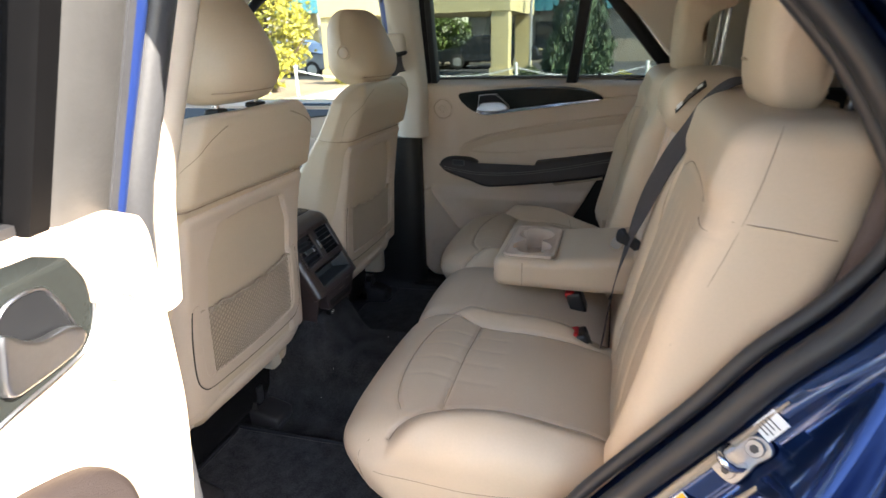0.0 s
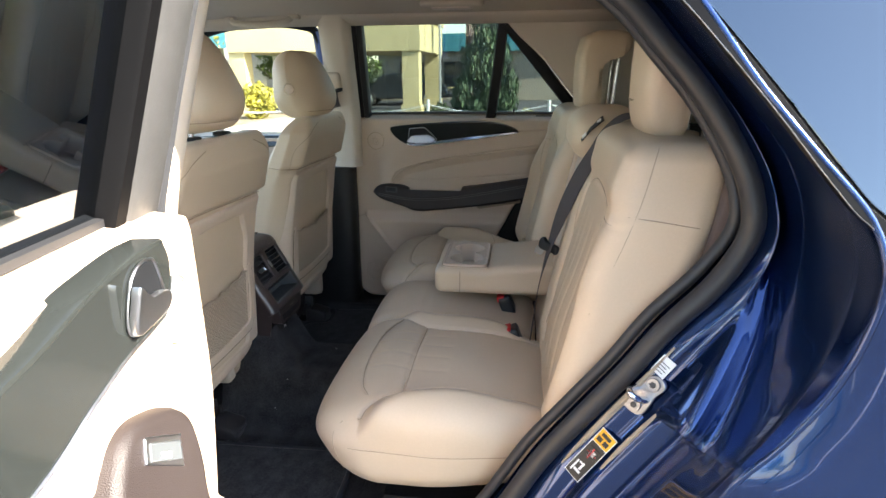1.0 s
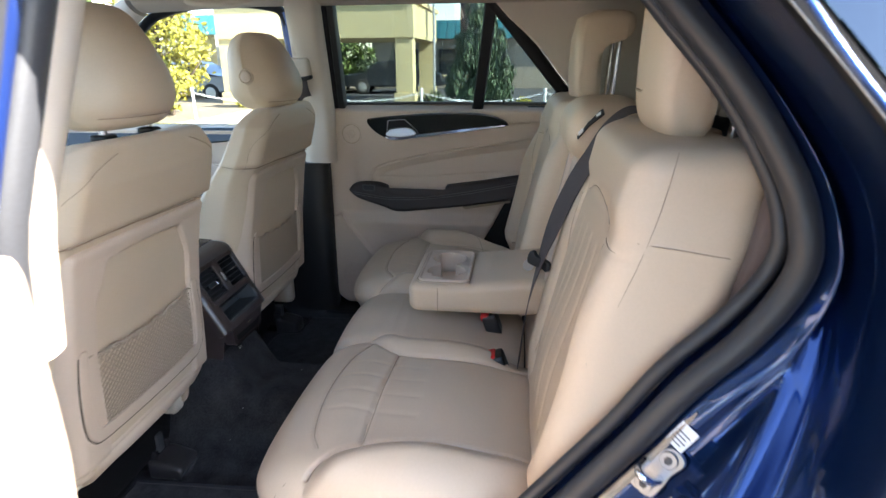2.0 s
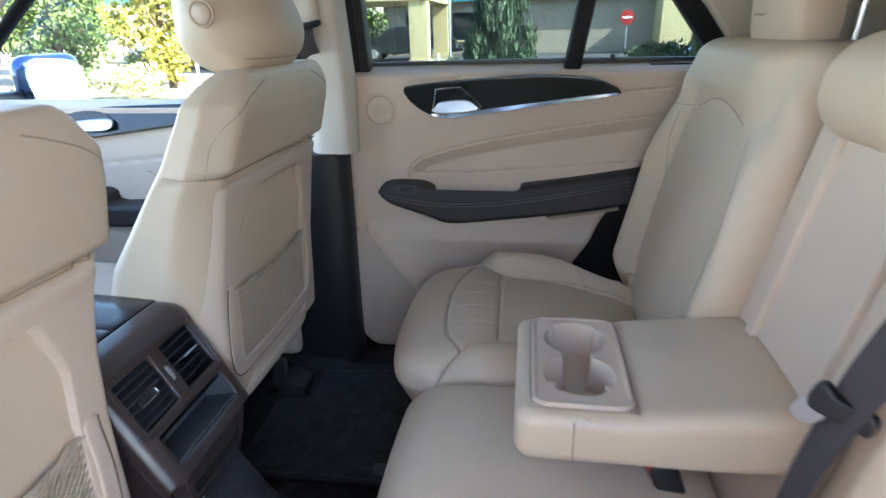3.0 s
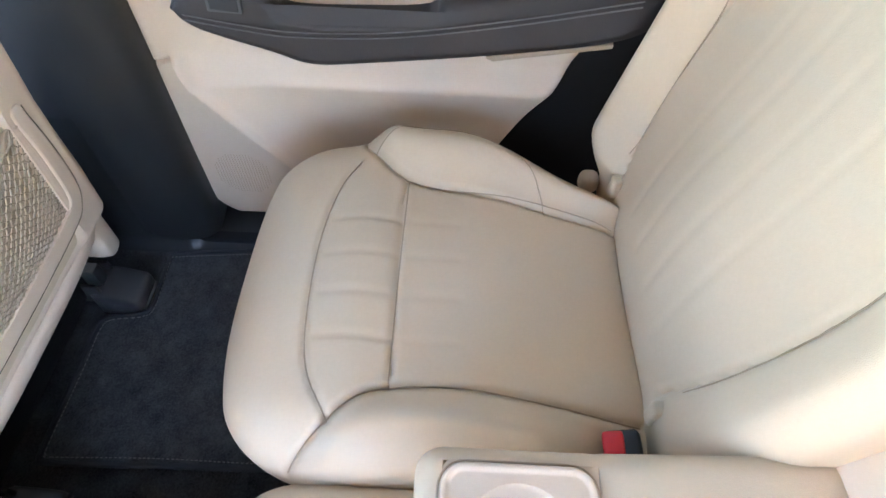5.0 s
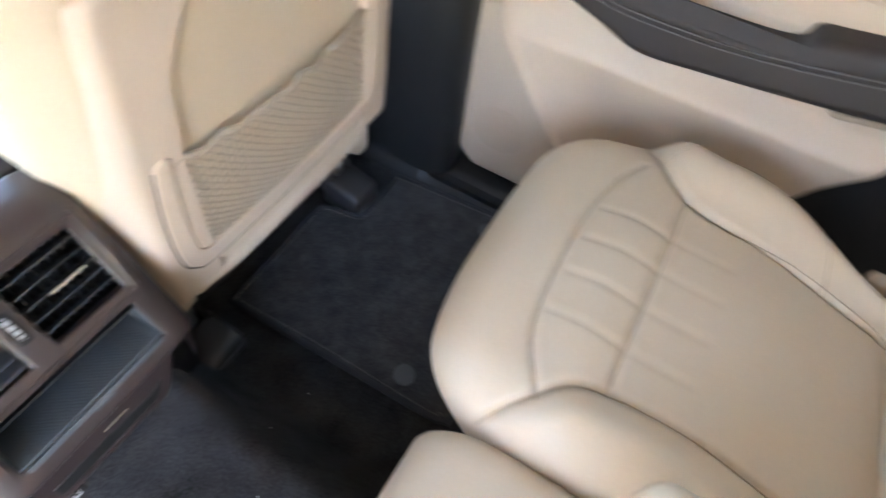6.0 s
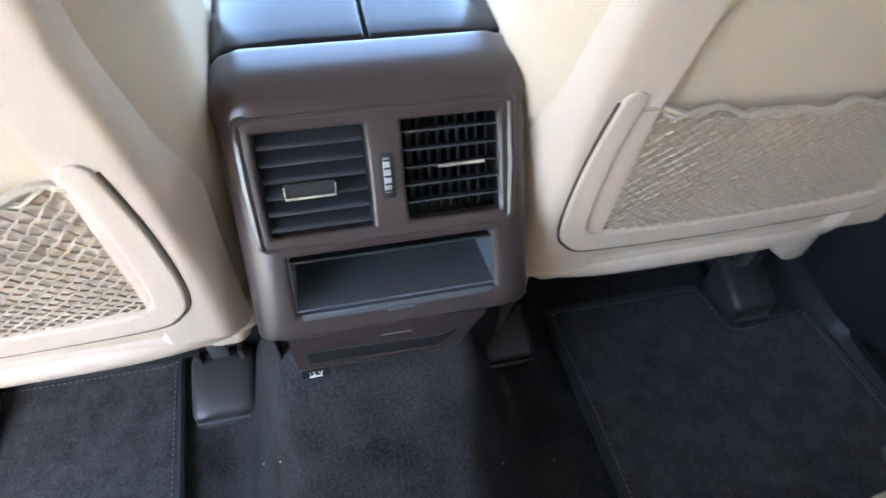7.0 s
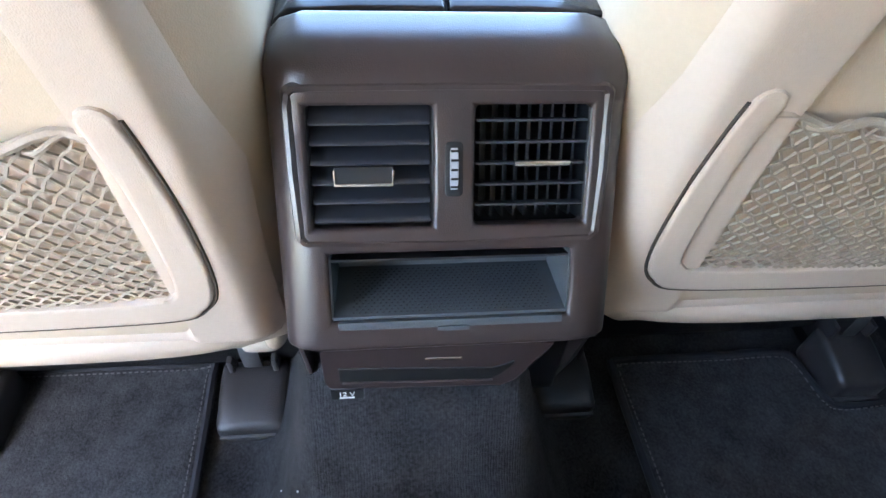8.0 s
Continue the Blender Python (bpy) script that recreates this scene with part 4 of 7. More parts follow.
# trim between the rear door window and the luggage space, and the dark glass of the luggage space
for side in (1, -1):
    word = "right" if side > 0 else "left"
    tagged(part(f"pillar_{word}_middle_rear", slab(round_ring([(0.185, 1.665), (0.33, 1.50), (0.50, 1.305), (0.56, 1.285), (0.95, 1.285), (0.95, 1.665), (0.55, 1.675)] if side > 0 else
                                                              [(0.48, 1.64), (0.56, 1.50), (0.63, 1.38), (0.65, 1.29), (0.70, 1.27), (0.95, 1.285), (0.95, 1.665), (0.6, 1.675)], 4),
                                                   lambda u, v, d: (u, (0.742 if side > 0 else 0.655) - float(lean(v)) + d, v), 0.03 if side > 0 else 0.012, 0.006), PILLAR_TRIM, side=side),
           "beige pillar trim behind the rear door window", "pillar", kind="structure")
    if side > 0:
        tagged(part("window_quarter_right", slab([(0.93, 1.27), (0.93, 1.67), (1.50, 1.67), (1.50, 1.27)], lambda u, v, d: (u, 0.78 - float(lean(v)) + d, v), 0.004, 0.001), GLASS_DARK, smooth=False),
               "dark tinted quarter window", "window", kind="structure")
tagged(part("window_tailgate", slab([(-0.66, 1.24), (0.66, 1.24), (0.58, 1.70), (-0.58, 1.70)], lambda u, v, d: (1.55 - 0.5 * (v - 1.24) + d, u, v), 0.004, 0.001), GLASS_DARK, smooth=False),
       "dark tinted tailgate window", "window", kind="structure")


# ---- rear doors ----
HINGE = (-0.384, -0.905)


def door_front(z):
    """x of the front edge of the inner panel."""
    return np.where(z < 0.624, -0.437 + 0.082 - np.sqrt(np.maximum(0, 0.082 ** 2 - np.minimum(0.082, 0.624 - z) ** 2)), -0.425 - 0.012 * rise(-z, -0.95, -0.67))


def door_back(z):
    return np.where(z < 1.0, 0.137 + (z - 0.789) * 0.53, 0.249 + (z - 1.0) * 0.75)


SWOOSH = [tuple(p) for p in smooth_line([(-0.268, 1.035), (-0.262, 1.068), (-0.225, 1.098), (-0.10, 1.132), (0.09, 1.166), (0.37, 1.205)], 6)]
BELT_SEAM = [(0.21, 1.247), (0.42, 1.268)]
PAD_SEAM = [(-0.25, 1.055), (-0.1, 1.056), (0.15, 1.075), (0.32, 1.09)]
KNEE = [(-0.437, 0.894), (-0.385, 0.910), (-0.312, 0.812), (-0.247, 0.728), (-0.155, 0.60)]


def door_surface(x, z):
    """Depth (y) of the inner door panel."""
    y = 0.737 + 0 * x
    y = y + 0.060 * rise(z, 1.285, 1.318) ** 2                       # rolls over to the glass
    below = z < np.interp(x, [p[0] for p in SWOOSH], [p[1] for p in SWOOSH])
    d = line_distance(x, z, SWOOSH)
    inset = np.where(below & (x > -0.262), np.minimum(1, d / 0.03), 0)
    y = y + 0.015 * inset * rise(z, 0.99, 1.02)
    y = y + 0.012 * np.exp(-((x + 0.325) / 0.035) ** 2) * rise(z, 0.98, 1.04) * (1 - rise(z, 1.12, 1.19))   # hollow in front of the insert
    knee = np.interp(z, [p[1] for p in KNEE[:0:-1]], [p[0] for p in KNEE[:0:-1]])
    y = y - 0.030 * (1 - rise(z, 0.88, 0.93)) * rise(x - knee, -0.004, 0.005) * rise(x, -0.437, -0.40)                      # padded lower half
    y = y + 0.030 * (1 - rise(z, 0.80, 0.93)) * rise(x - knee, 0.01, 0.14)                         # falls away behind the cushion
    y = y - 0.012 * np.exp(-(line_distance(x, z, [(a + 0.008, b) for a, b in KNEE[1:]]) / 0.008) ** 2) * rise(x, -0.425, -0.375)
    for line, w, deep in ((SWOOSH, 0.0022, 0.0045), (BELT_SEAM, 0.002, 0.004), (PAD_SEAM, 0.0025, 0.0022), (KNEE[:2], 0.0025, 0.006)):
        y = y + deep * np.exp(-(line_distance(x, z, line) / w) ** 2)
    return y


def make_door(side):
    word = "closed" if side > 0 else "open, sunlit"
    base = (-0.425, 0.74, 0.54) if side > 0 else (*HINGE, 0.54)
    t = thing("car_door", base, f"{word} beige rear car door with black lacquer blade", "car door")

    def P(name, data, m_, parent=t, label="", smooth=True):
        return part(name, data, m_, parent, label, smooth, side)

    def edge_x(z):
        """Front edge of the panel; the open door's upper corner is well rounded."""
        corner = np.minimum(0.0449, np.maximum(0, z - 1.273)) if side < 0 else 0 * z
        return door_front(z) + 0.045 - np.sqrt(0.045 ** 2 - corner ** 2) + (0.010 + 0.055 * (1 - rise(z, 0.80, 1.12)) if side < 0 else 0)

    def sheet(u, v):
        z = 0.542 + (1.318 - 0.542) * v
        f, b = edge_x(z), door_back(z)
        x = f + (b - f) * u
        edge = np.minimum(np.minimum(x - f, b - x), np.minimum(z - 0.542, 0.06))
        shelf = 0.062 * np.clip((z - 1.300) / 0.014, 0, 1) - 0.060 * rise(z, 1.285, 1.318) ** 2 if side < 0 else 0 * z      # broad shelf below the glass
        return x, door_surface(x, z) + shelf + 0.016 * np.exp(-edge / 0.006), z
    panel = grid(sheet, 190, 260)

    def skirt(u, v):
        """Closes the panel's front and lower edges towards the door's skin."""
        k = u * 2
        z = np.where(k < 1, 1.318 - (1.318 - 0.542) * np.minimum(k, 1), 0.542)
        x = np.where(k < 1, edge_x(z), edge_x(np.full_like(z, 0.542)) + (k - 1) * 0.32)
        return x + 0.004 * v, 0.752 + 0.05 * v + 0.04 * rise(z, 1.29, 1.318) * (1 - v), z
    P("panel", merge(panel, grid(skirt, 120, 3)), LEATHER_PANEL)
    # metal body of the door and its painted shut face
    P("shell", slab([(-0.405, 0.50), (-0.405, 1.29), (0.50, 1.30), (0.42, 1.16), (0.28, 0.98), (0.16, 0.80), (0.06, 0.56), (0.0, 0.50)],
                    lambda u, v, d: (u, 0.800 + d, v), 0.115, 0.02), PAINT)
    # window frame: front post, slanted rear post, header, divider
    def bar(line, w, m_, name, lab="", y0=0.762, thick=0.030):
        pts = smooth_line(line, 5)
        verts, faces = [], []
        for i, p in enumerate(pts):
            a, b = pts[max(0, i - 1)], pts[min(len(pts) - 1, i + 1)]
            d = (b - a) / max(1e-9, np.linalg.norm(b - a))
            nn = np.array((-d[1], d[0])) * w / 2
            ins = float(lean(p[1]))
            for q, dy in ((p - nn, 0.0), (p - nn * 0.8, -0.005), (p + nn * 0.8, -0.005), (p + nn, 0.0), (p + nn, thick), (p - nn, thick)):
                verts.append((q[0], y0 - ins + dy, q[1]))
        for i in range(len(pts) - 1):
            for k in range(6):
                faces.append((6 * i + k, 6 * i + (k + 1) % 6, 6 * i + 6 + (k + 1) % 6, 6 * i + 6 + k))
        faces += [(5, 4, 3, 2, 1, 0), tuple(6 * (len(pts) - 1) + k for k in range(6))]
        bm = bmesh.new()
        vs = [bm.verts.new(v) for v in verts]
        for f in faces:
            bm.faces.new([vs[i] for i in f])
        bmesh.ops.recalc_face_normals(bm, faces=bm.faces[:])
        bm.verts.index_update()
        return P(name, bm, m_, t, lab)
    if side > 0:
        bar([(-0.409, 1.27), (-0.405, 1.45), (-0.400, 1.655)], 0.064, BLACK_TRIM, "window_frame", "front post of the window frame")
        bar([(-0.366, 1.30), (-0.362, 1.45), (-0.356, 1.65)], 0.024, SEAL, "glass_run", "black rubber glass run")
    else:
        # same trim as the right door's black post, its colour lightened for the sun
        bar([(-0.370, 1.27), (-0.382, 1.45), (-0.394, 1.655)], 0.074, FRAME_GREY, "window_frame", "wide front post of the window frame, sunlit grey in its colour", 0.788, 0.026)
        bar([(-0.322, 1.30), (-0.332, 1.45), (-0.344, 1.65)], 0.026, GLASS_RUN, "glass_run", "black rubber glass run", 0.791, 0.022)
        bar([(-0.413, 1.27), (-0.425, 1.45), (-0.437, 1.655)], 0.013, SEAL_SUNLIT, "edge_seal", "seal along the door edge, its colour lightened as sunlit", 0.790, 0.024)
    bar([(-0.40, 1.653), (-0.1, 1.665), (0.16, 1.662)], 0.032, BLACK_TRIM, "window_frame", "header of the window frame")
    bar([(0.15, 1.672), (0.30, 1.50), (0.47, 1.30)], 0.042, BLACK_TRIM, "window_frame", "slanted rear post of the window frame")
    bar([(0.124, 1.30), (0.150, 1.48), (0.172, 1.66)], 0.038, BLACK_TRIM, "window_divider", "black window divider")
    bar([(-0.38, 1.315), (0.0, 1.319), (0.46, 1.318)], 0.010, SEAL, "window_seal", "", 0.800 if side > 0 else 0.802, 0.008)
    outline = [(-0.385, 1.29), (-0.38, 1.66), (0.155, 1.668), (0.47, 1.29)]
    P("window_glass", slab(outline, lambda u, v, d: (u, (0.802 if side > 0 else 0.808) - float(lean(v)) + d, v), 0.004, 0.0005), GLASS_TINT if side > 0 else GLASS_MID, t, "tinted window glass", False)
    # lacquered blade with the handle
    if side > 0:
        low = [(-0.264, 1.268), (-0.267, 1.255), (-0.250, 1.230), (-0.214, 1.204), (-0.165, 1.192), (-0.07, 1.204), (0.08, 1.225), (0.20, 1.242), (0.236, 1.249)]
        high = [(0.236, 1.249), (0.222, 1.264), (0.175, 1.282), (0.10, 1.291), (0.0, 1.290), (-0.12, 1.283), (-0.22, 1.274), (-0.264, 1.268)]
        cup = [(-0.198, 1.210), (-0.196, 1.222), (-0.190, 1.256), (-0.184, 1.263), (-0.134, 1.267), (-0.126, 1.264), (-0.088, 1.228), (-0.086, 1.218), (-0.096, 1.211), (-0.15, 1.205)]
        lever = [(-0.193, 1.211), (-0.188, 1.226), (-0.176, 1.236), (-0.120, 1.240), (-0.092, 1.227), (-0.093, 1.216), (-0.15, 1.208)]
    else:
        low = [(-0.273, 1.309), (-0.289, 1.282), (-0.289, 1.250), (-0.276, 1.228), (-0.245, 1.222), (-0.196, 1.218), (-0.133, 1.204), (-0.065, 1.186), (0.10, 1.172), (0.25, 1.190), (0.30, 1.222)]
        high = [(0.30, 1.222), (0.27, 1.242), (0.18, 1.262), (0.06, 1.272), (-0.064, 1.284), (-0.135, 1.301), (-0.178, 1.307), (-0.229, 1.311), (-0.273, 1.309)]
        cup = [(-0.200, 1.286), (-0.209, 1.297), (-0.222, 1.301), (-0.237, 1.300), (-0.248, 1.293), (-0.263, 1.265), (-0.267, 1.247), (-0.253, 1.239), (-0.215, 1.238), (-0.199, 1.242), (-0.194, 1.258)]
        lever = [(-0.196, 1.288), (-0.194, 1.272), (-0.194, 1.252), (-0.200, 1.240), (-0.216, 1.238), (-0.253, 1.239), (-0.266, 1.246), (-0.263, 1.258), (-0.249, 1.265), (-0.226, 1.268), (-0.212, 1.276)]
    face = lambda v: 0.7205 + (0.26 if side > 0 else 0.12) * (1.245 - v)
    leaf = smooth_line(low, 5)[:-1] + smooth_line(high, 5)[:-1]
    bez = P("trim_blade", slab(leaf, lambda u, v, d: (u, face(v) + d, v), 0.03, 0.004), PIANO, t, "gloss black lacquer blade")
    edge_ = [p for p in smooth_line(low, 6)[10:-2]]
    P("bright_line", tube([(p[0], face(p[1]) - 0.0008, p[1] + 0.0045) for p in edge_], 0.0020, 6), HANDLE_CHROME, bez, "thin chrome line") if side < 0 else None
    if side > 0:
        # bevelled lower edge that turns upwards; its bluish metal stands in for mirrored sky
        base_ = smooth_line(low, 8)[26:-1]
        tall = [0.0105 * math.sin(math.pi * min(1, 0.10 + 0.9 * (i / (len(base_) - 1)) ** 0.75)) ** 0.6 for i in range(len(base_))]
        rows_ = [[(p[0], face(p[1]) - 0.0045 + (0.22 * h_ - 0.001) * f_ - 0.0008, p[1] + 0.001 + h_ * f_) for p, h_ in zip(base_, tall)] for f_ in (0.0, 0.5, 1.0)]
        under = [[(p[0], face(p[1]) + 0.004, p[1] + 0.001) for p in base_]]
        P("bevel", between(under + rows_), SKY_BEVEL, bez, "bevelled lower edge with the sky's reflection in its colour")
    P("handle_cup", slab(round_ring(cup, 3), lambda u, v, d: (u, face(v) - 0.0018 + d, v), 0.003, 0.0012), VENT_BLACK, bez, "dark recess of the handle")
    P("cup_rim", tube([(p[0], face(p[1]) - 0.0022, p[1]) for p in round_ring(cup, 3)], 0.0014, 6, closed=True), HANDLE_CHROME, bez)
    P("door_handle", slab(round_ring(lever, 3), lambda u, v, d: (u, (0.7070 - 0.20 * (1.240 - v) if side > 0 else face(v) - 0.010 + 0.10 * (1.24 - v)) + d, v), 0.008, 0.0025), HANDLE_CHROME, bez, "brushed chrome door handle")
    # armrest
    prof = smooth_line([(-0.345, 1.010), (-0.330, 1.030), (-0.285, 1.040), (-0.235, 1.035), (-0.205, 1.024), (-0.190, 1.006), (-0.10, 1.005), (0.00, 1.010), (0.018, 1.030), (0.05, 1.036), (0.15, 1.050), (0.30, 1.075)], 5)[:-1] + \
        smooth_line([(0.30, 1.075), (0.33, 1.04), (0.26, 0.992), (0.10, 0.962), (-0.08, 0.940), (-0.165, 0.934), (-0.22, 0.952), (-0.31, 0.982), (-0.345, 1.010)], 5)[:-1]
    if side < 0:
        prof = round_ring([(-0.262, 0.90), (-0.266, 1.011), (-0.277, 1.051), (-0.280, 1.093), (-0.271, 1.118), (-0.252, 1.135), (-0.219, 1.150), (-0.189, 1.159), (-0.164, 1.155), (-0.140, 1.135), (-0.10, 1.10), (0.05, 1.06), (0.20, 1.06), (0.30, 1.06), (0.31, 1.02), (0.20, 0.97), (0.05, 0.93), (-0.08, 0.90), (-0.20, 0.885)], 4)
    arm = P("armrest", slab(prof, lambda u, v, d: (u, (0.700 + 0.40 * max(0, v - 1.0) if side > 0 else 0.698 + 0.15 * (v - 1.0)) + d, v), 0.055, 0.010), ESPRESSO_SOFT, t, "padded dark brown armrest")
    for dz in ((-0.004, 0.0035) if side > 0 else ()):
        P("stitching", tube([(p[0], 0.6992, p[1] + dz) for p in smooth_line([(-0.325, 1.004), (-0.25, 0.992), (-0.18, 0.985), (-0.05, 0.990), (0.10, 1.013), (0.27, 1.048)], 6)], 0.0010, 5), THREAD_GREY, arm)
    if side > 0:
        sw = P("switch_frame", slab([(-0.290, 1.0125), (-0.292, 1.032), (-0.245, 1.030), (-0.245, 1.0105)], lambda u, v, d: (u, 0.6962 + 0.40 * (v - 1.0) + d, v), 0.01, 0.0008), FRAME_GREY, arm, "grey window switch frame")
        P("switch", slab([(-0.286, 1.0150), (-0.288, 1.0300), (-0.249, 1.0280), (-0.249, 1.0130)], lambda u, v, d: (u, 0.6948 + 0.40 * (v - 1.0) + d, v), 0.008, 0.0012), VENT_BLACK, sw, "black window switch")
    else:
        flat = lambda v: 0.698 + 0.15 * (v - 1.0)
        sw = P("switch_frame", slab(round_ring([(-0.186, 1.140), (-0.193, 1.141), (-0.240, 1.111), (-0.242, 1.107), (-0.232, 1.082), (-0.226, 1.083), (-0.180, 1.120), (-0.178, 1.124)], 2), lambda u, v, d: (u, flat(v) - 0.002 + d, v), 0.01, 0.0015), HANDLE_CHROME, arm, "chrome window switch frame")
        P("switch", slab([(-0.191, 1.136), (-0.236, 1.107), (-0.229, 1.089), (-0.183, 1.121)], lambda u, v, d: (u, flat(v) - 0.0035 + d, v), 0.008, 0.0015), TRAY_GREY, sw, "grey window switch")
        P("symbol", slab([(-0.200, 1.119), (-0.214, 1.110), (-0.212, 1.104), (-0.198, 1.114)], lambda u, v, d: (u, flat(v) - 0.0042 + d, v), 0.001, 0.0003), WHITE_PAPER, sw)
    if side > 0:
        P("grip_pocket", slab([(0.08, 0.956), (0.25, 0.984), (0.25, 0.977), (0.09, 0.949)], lambda u, v, d: (u, 0.708 + d, v), 0.03, 0.002), SEAM, t, "brown strip under the armrest")
    # tweeter and speaker
    tw = P("tweeter", disc((-0.331, 0.7368, 1.212), (0, -1, 0), 0.030, 0.004, 36), LEATHER_PANEL, t, "perforated tweeter grille")
    P("ring", tube([(-0.331 + 0.0375 * math.cos(a), 0.7362, 1.212 + 0.0375 * math.sin(a)) for a in np.linspace(0, 2 * math.pi, 49)[:-1]], 0.0022, 6, closed=True), LEATHER_PANEL, tw)
    P("groove", tube([(-0.331 + 0.0332 * math.cos(a), 0.7366, 1.212 + 0.0332 * math.sin(a)) for a in np.linspace(0, 2 * math.pi, 49)[:-1]], 0.0009, 5, closed=True), SEAM, tw)
    dots = [disc((-0.331 + r * math.cos(a), 0.7345, 1.212 + r * math.sin(a)), (0, -1, 0), 0.0008, 0.0006, 6) for r, k in ((0.003, 5), (0.006, 10), (0.009, 15), (0.012, 20), (0.015, 25)) for a in np.linspace(0, 6.283, k + 1)[:-1]]
    P("perforation", merge(*dots), SEAM, tw)
    spots = [disc((-0.345 + 0.0052 * i, float(door_surface(np.array([-0.345 + 0.0052 * i]), np.array([0.665 + 0.0052 * j]))[0]) - 0.0004, 0.665 + 0.0052 * j), (0, -1, 0), 0.00125, 0.0006, 5)
             for i in range(-10, 11) for j in range(-10, 11) if i * i + j * j < 100]
    P("speaker_grille", merge(*spots), SPEAKER_DOT, t, "perforated round speaker field")
    P("lock_pin", tube([(0.215, 0.775, 1.315), (0.215, 0.775, 1.332)], 0.005, 8), VENT_BLACK, t)
    return t


door_right = make_door(1)
door_left = make_door(-1)
door_left.location += Vector((0.075, -0.027, 0.012))
door_left.rotation_euler = (0, 0, radians(-80.0))

# ---- right front door, seen past the seats ----
t = thing("front_door", (-1.0, 0.76, 0.55), "closed beige front car door with dark lacquer band and armrest", "car door")
FD_LINE = [(-1.55, 1.05), (-1.25, 1.055), (-0.9, 1.09), (-0.55, 1.13)]
part("panel", grid(lambda u, v: (-1.62 + 1.08 * u, 0.755 + 0.05 * rise(0.55 + 0.685 * v, 1.215, 1.235) - 0.03 * (1 - rise(0.55 + 0.685 * v, 0.86, 0.93)) +
                                 0.005 * np.exp(-(line_distance(-1.62 + 1.08 * u, 0.55 + 0.685 * v, FD_LINE) / 0.003) ** 2), 0.55 + 0.685 * v), 80, 100), LEATHER_PANEL, t)
part("shell", soft_box((-1.70, 0.805, 0.48), (-0.50, 0.95, 1.225), 0.03, (8, 4, 8)), PAINT, t)
part("trim_band", slab(round_ring([(-1.60, 1.115), (-1.30, 1.122), (-0.90, 1.168), (-0.60, 1.20), (-0.56, 1.222), (-0.9, 1.226), (-1.3, 1.212), (-1.6, 1.20)], 4), lambda u, v, d: (u, 0.745 + 0.30 * (v - 1.17) + d, v), 0.02, 0.006), PIANO, t, "gloss black lacquer band")
h_ = part("handle_cup", slab(round_ring([(-1.215, 1.163), (-1.19, 1.205), (-1.10, 1.207), (-1.065, 1.178), (-1.10, 1.163)], 4), lambda u, v, d: (u, 0.741 + 0.30 * (v - 1.17) + d, v), 0.005, 0.001), VENT_BLACK, t)
part("door_handle", slab(round_ring([(-1.21, 1.163), (-1.195, 1.183), (-1.08, 1.192), (-1.062, 1.172), (-1.10, 1.162)], 4), lambda u, v, d: (u, 0.728 + 0.55 * (v - 1.17) + d, v), 0.008, 0.003), HANDLE_CHROME, h_, "satin chrome door handle")
part("armrest", slab(round_ring([(-1.34, 0.985), (-1.30, 1.01), (-1.12, 1.0), (-1.08, 0.965), (-0.80, 0.99), (-0.75, 0.96), (-0.9, 0.92), (-1.10, 0.905), (-1.24, 0.925)], 4), lambda u, v, d: (u, 0.68 + d, v), 0.08, 0.012), ESPRESSO_SOFT, t, "padded dark armrest")
part("window_frame", merge(tube(smooth_line([(-0.535, 0.790, 1.22), (-0.53, 0.75, 1.42), (-0.525, 0.695, 1.60), (-0.60, 0.68, 1.645), (-0.80, 0.672, 1.65), (-0.97, 0.672, 1.618), (-1.08, 0.692, 1.553), (-1.23, 0.716, 1.462), (-1.50, 0.765, 1.275)], 5), 0.017, 8)), BLACK_TRIM, t, "black window frame")
part("window_glass", slab([(-0.54, 1.21), (-0.53, 1.63), (-0.80, 1.648), (-1.0, 1.62), (-1.25, 1.47), (-1.55, 1.24)], lambda u, v, d: (u, 0.800 - float(lean(v)) + d, v), 0.004, 0.0005), GLASS_CLEAR, t, "clear window glass", False)
m_ = part("mirror_housing", soft_box((-1.495, 0.890, 1.190), (-1.425, 1.13, 1.348), (0.03, 0.045, 0.045), (10, 12, 10)), PAINT, t, "dark blue door mirror housing")
part("mirror_glass", slab(round_ring([(0.905, 1.21), (0.905, 1.325), (1.0, 1.335), (1.10, 1.315), (1.11, 1.24), (1.08, 1.205)], 4), lambda u, v, d: (-1.420 - d - 0.10 * (v - 1.27), u, v), 0.006, 0.002), MIRROR, m_, "mirror glass")
part("mirror_foot", soft_box((-1.53, 0.80, 1.20), (-1.45, 0.91, 1.25), 0.015, (4, 4, 4)), BLACK_TRIM, m_)

# ---- left front door, its inner side shut ----
t = thing("front_door", (-1.0, -0.76, 0.55), "closed beige driver's door seen past the front seat", "car door")
part("panel", grid(lambda u, v: (-1.62 + 1.08 * u, -0.755 - 0.05 * rise(0.55 + 0.685 * v, 1.215, 1.235), 0.55 + 0.685 * v), 20, 20), LEATHER_PANEL, t)
part("shell", soft_box((-1.70, -0.95, 0.48), (-0.50, -0.805, 1.225), 0.03, (8, 4, 8)), PAINT, t)
part("window_frame", tube(smooth_line([(-0.535, -0.790, 1.22), (-0.53, -0.75, 1.42), (-0.525, -0.695, 1.60), (-0.60, -0.68, 1.645), (-0.80, -0.672, 1.65), (-1.0, -0.672, 1.625), (-1.25, -0.72, 1.47), (-1.50, -0.765, 1.29)], 5), 0.016, 8), BLACK_TRIM, t)
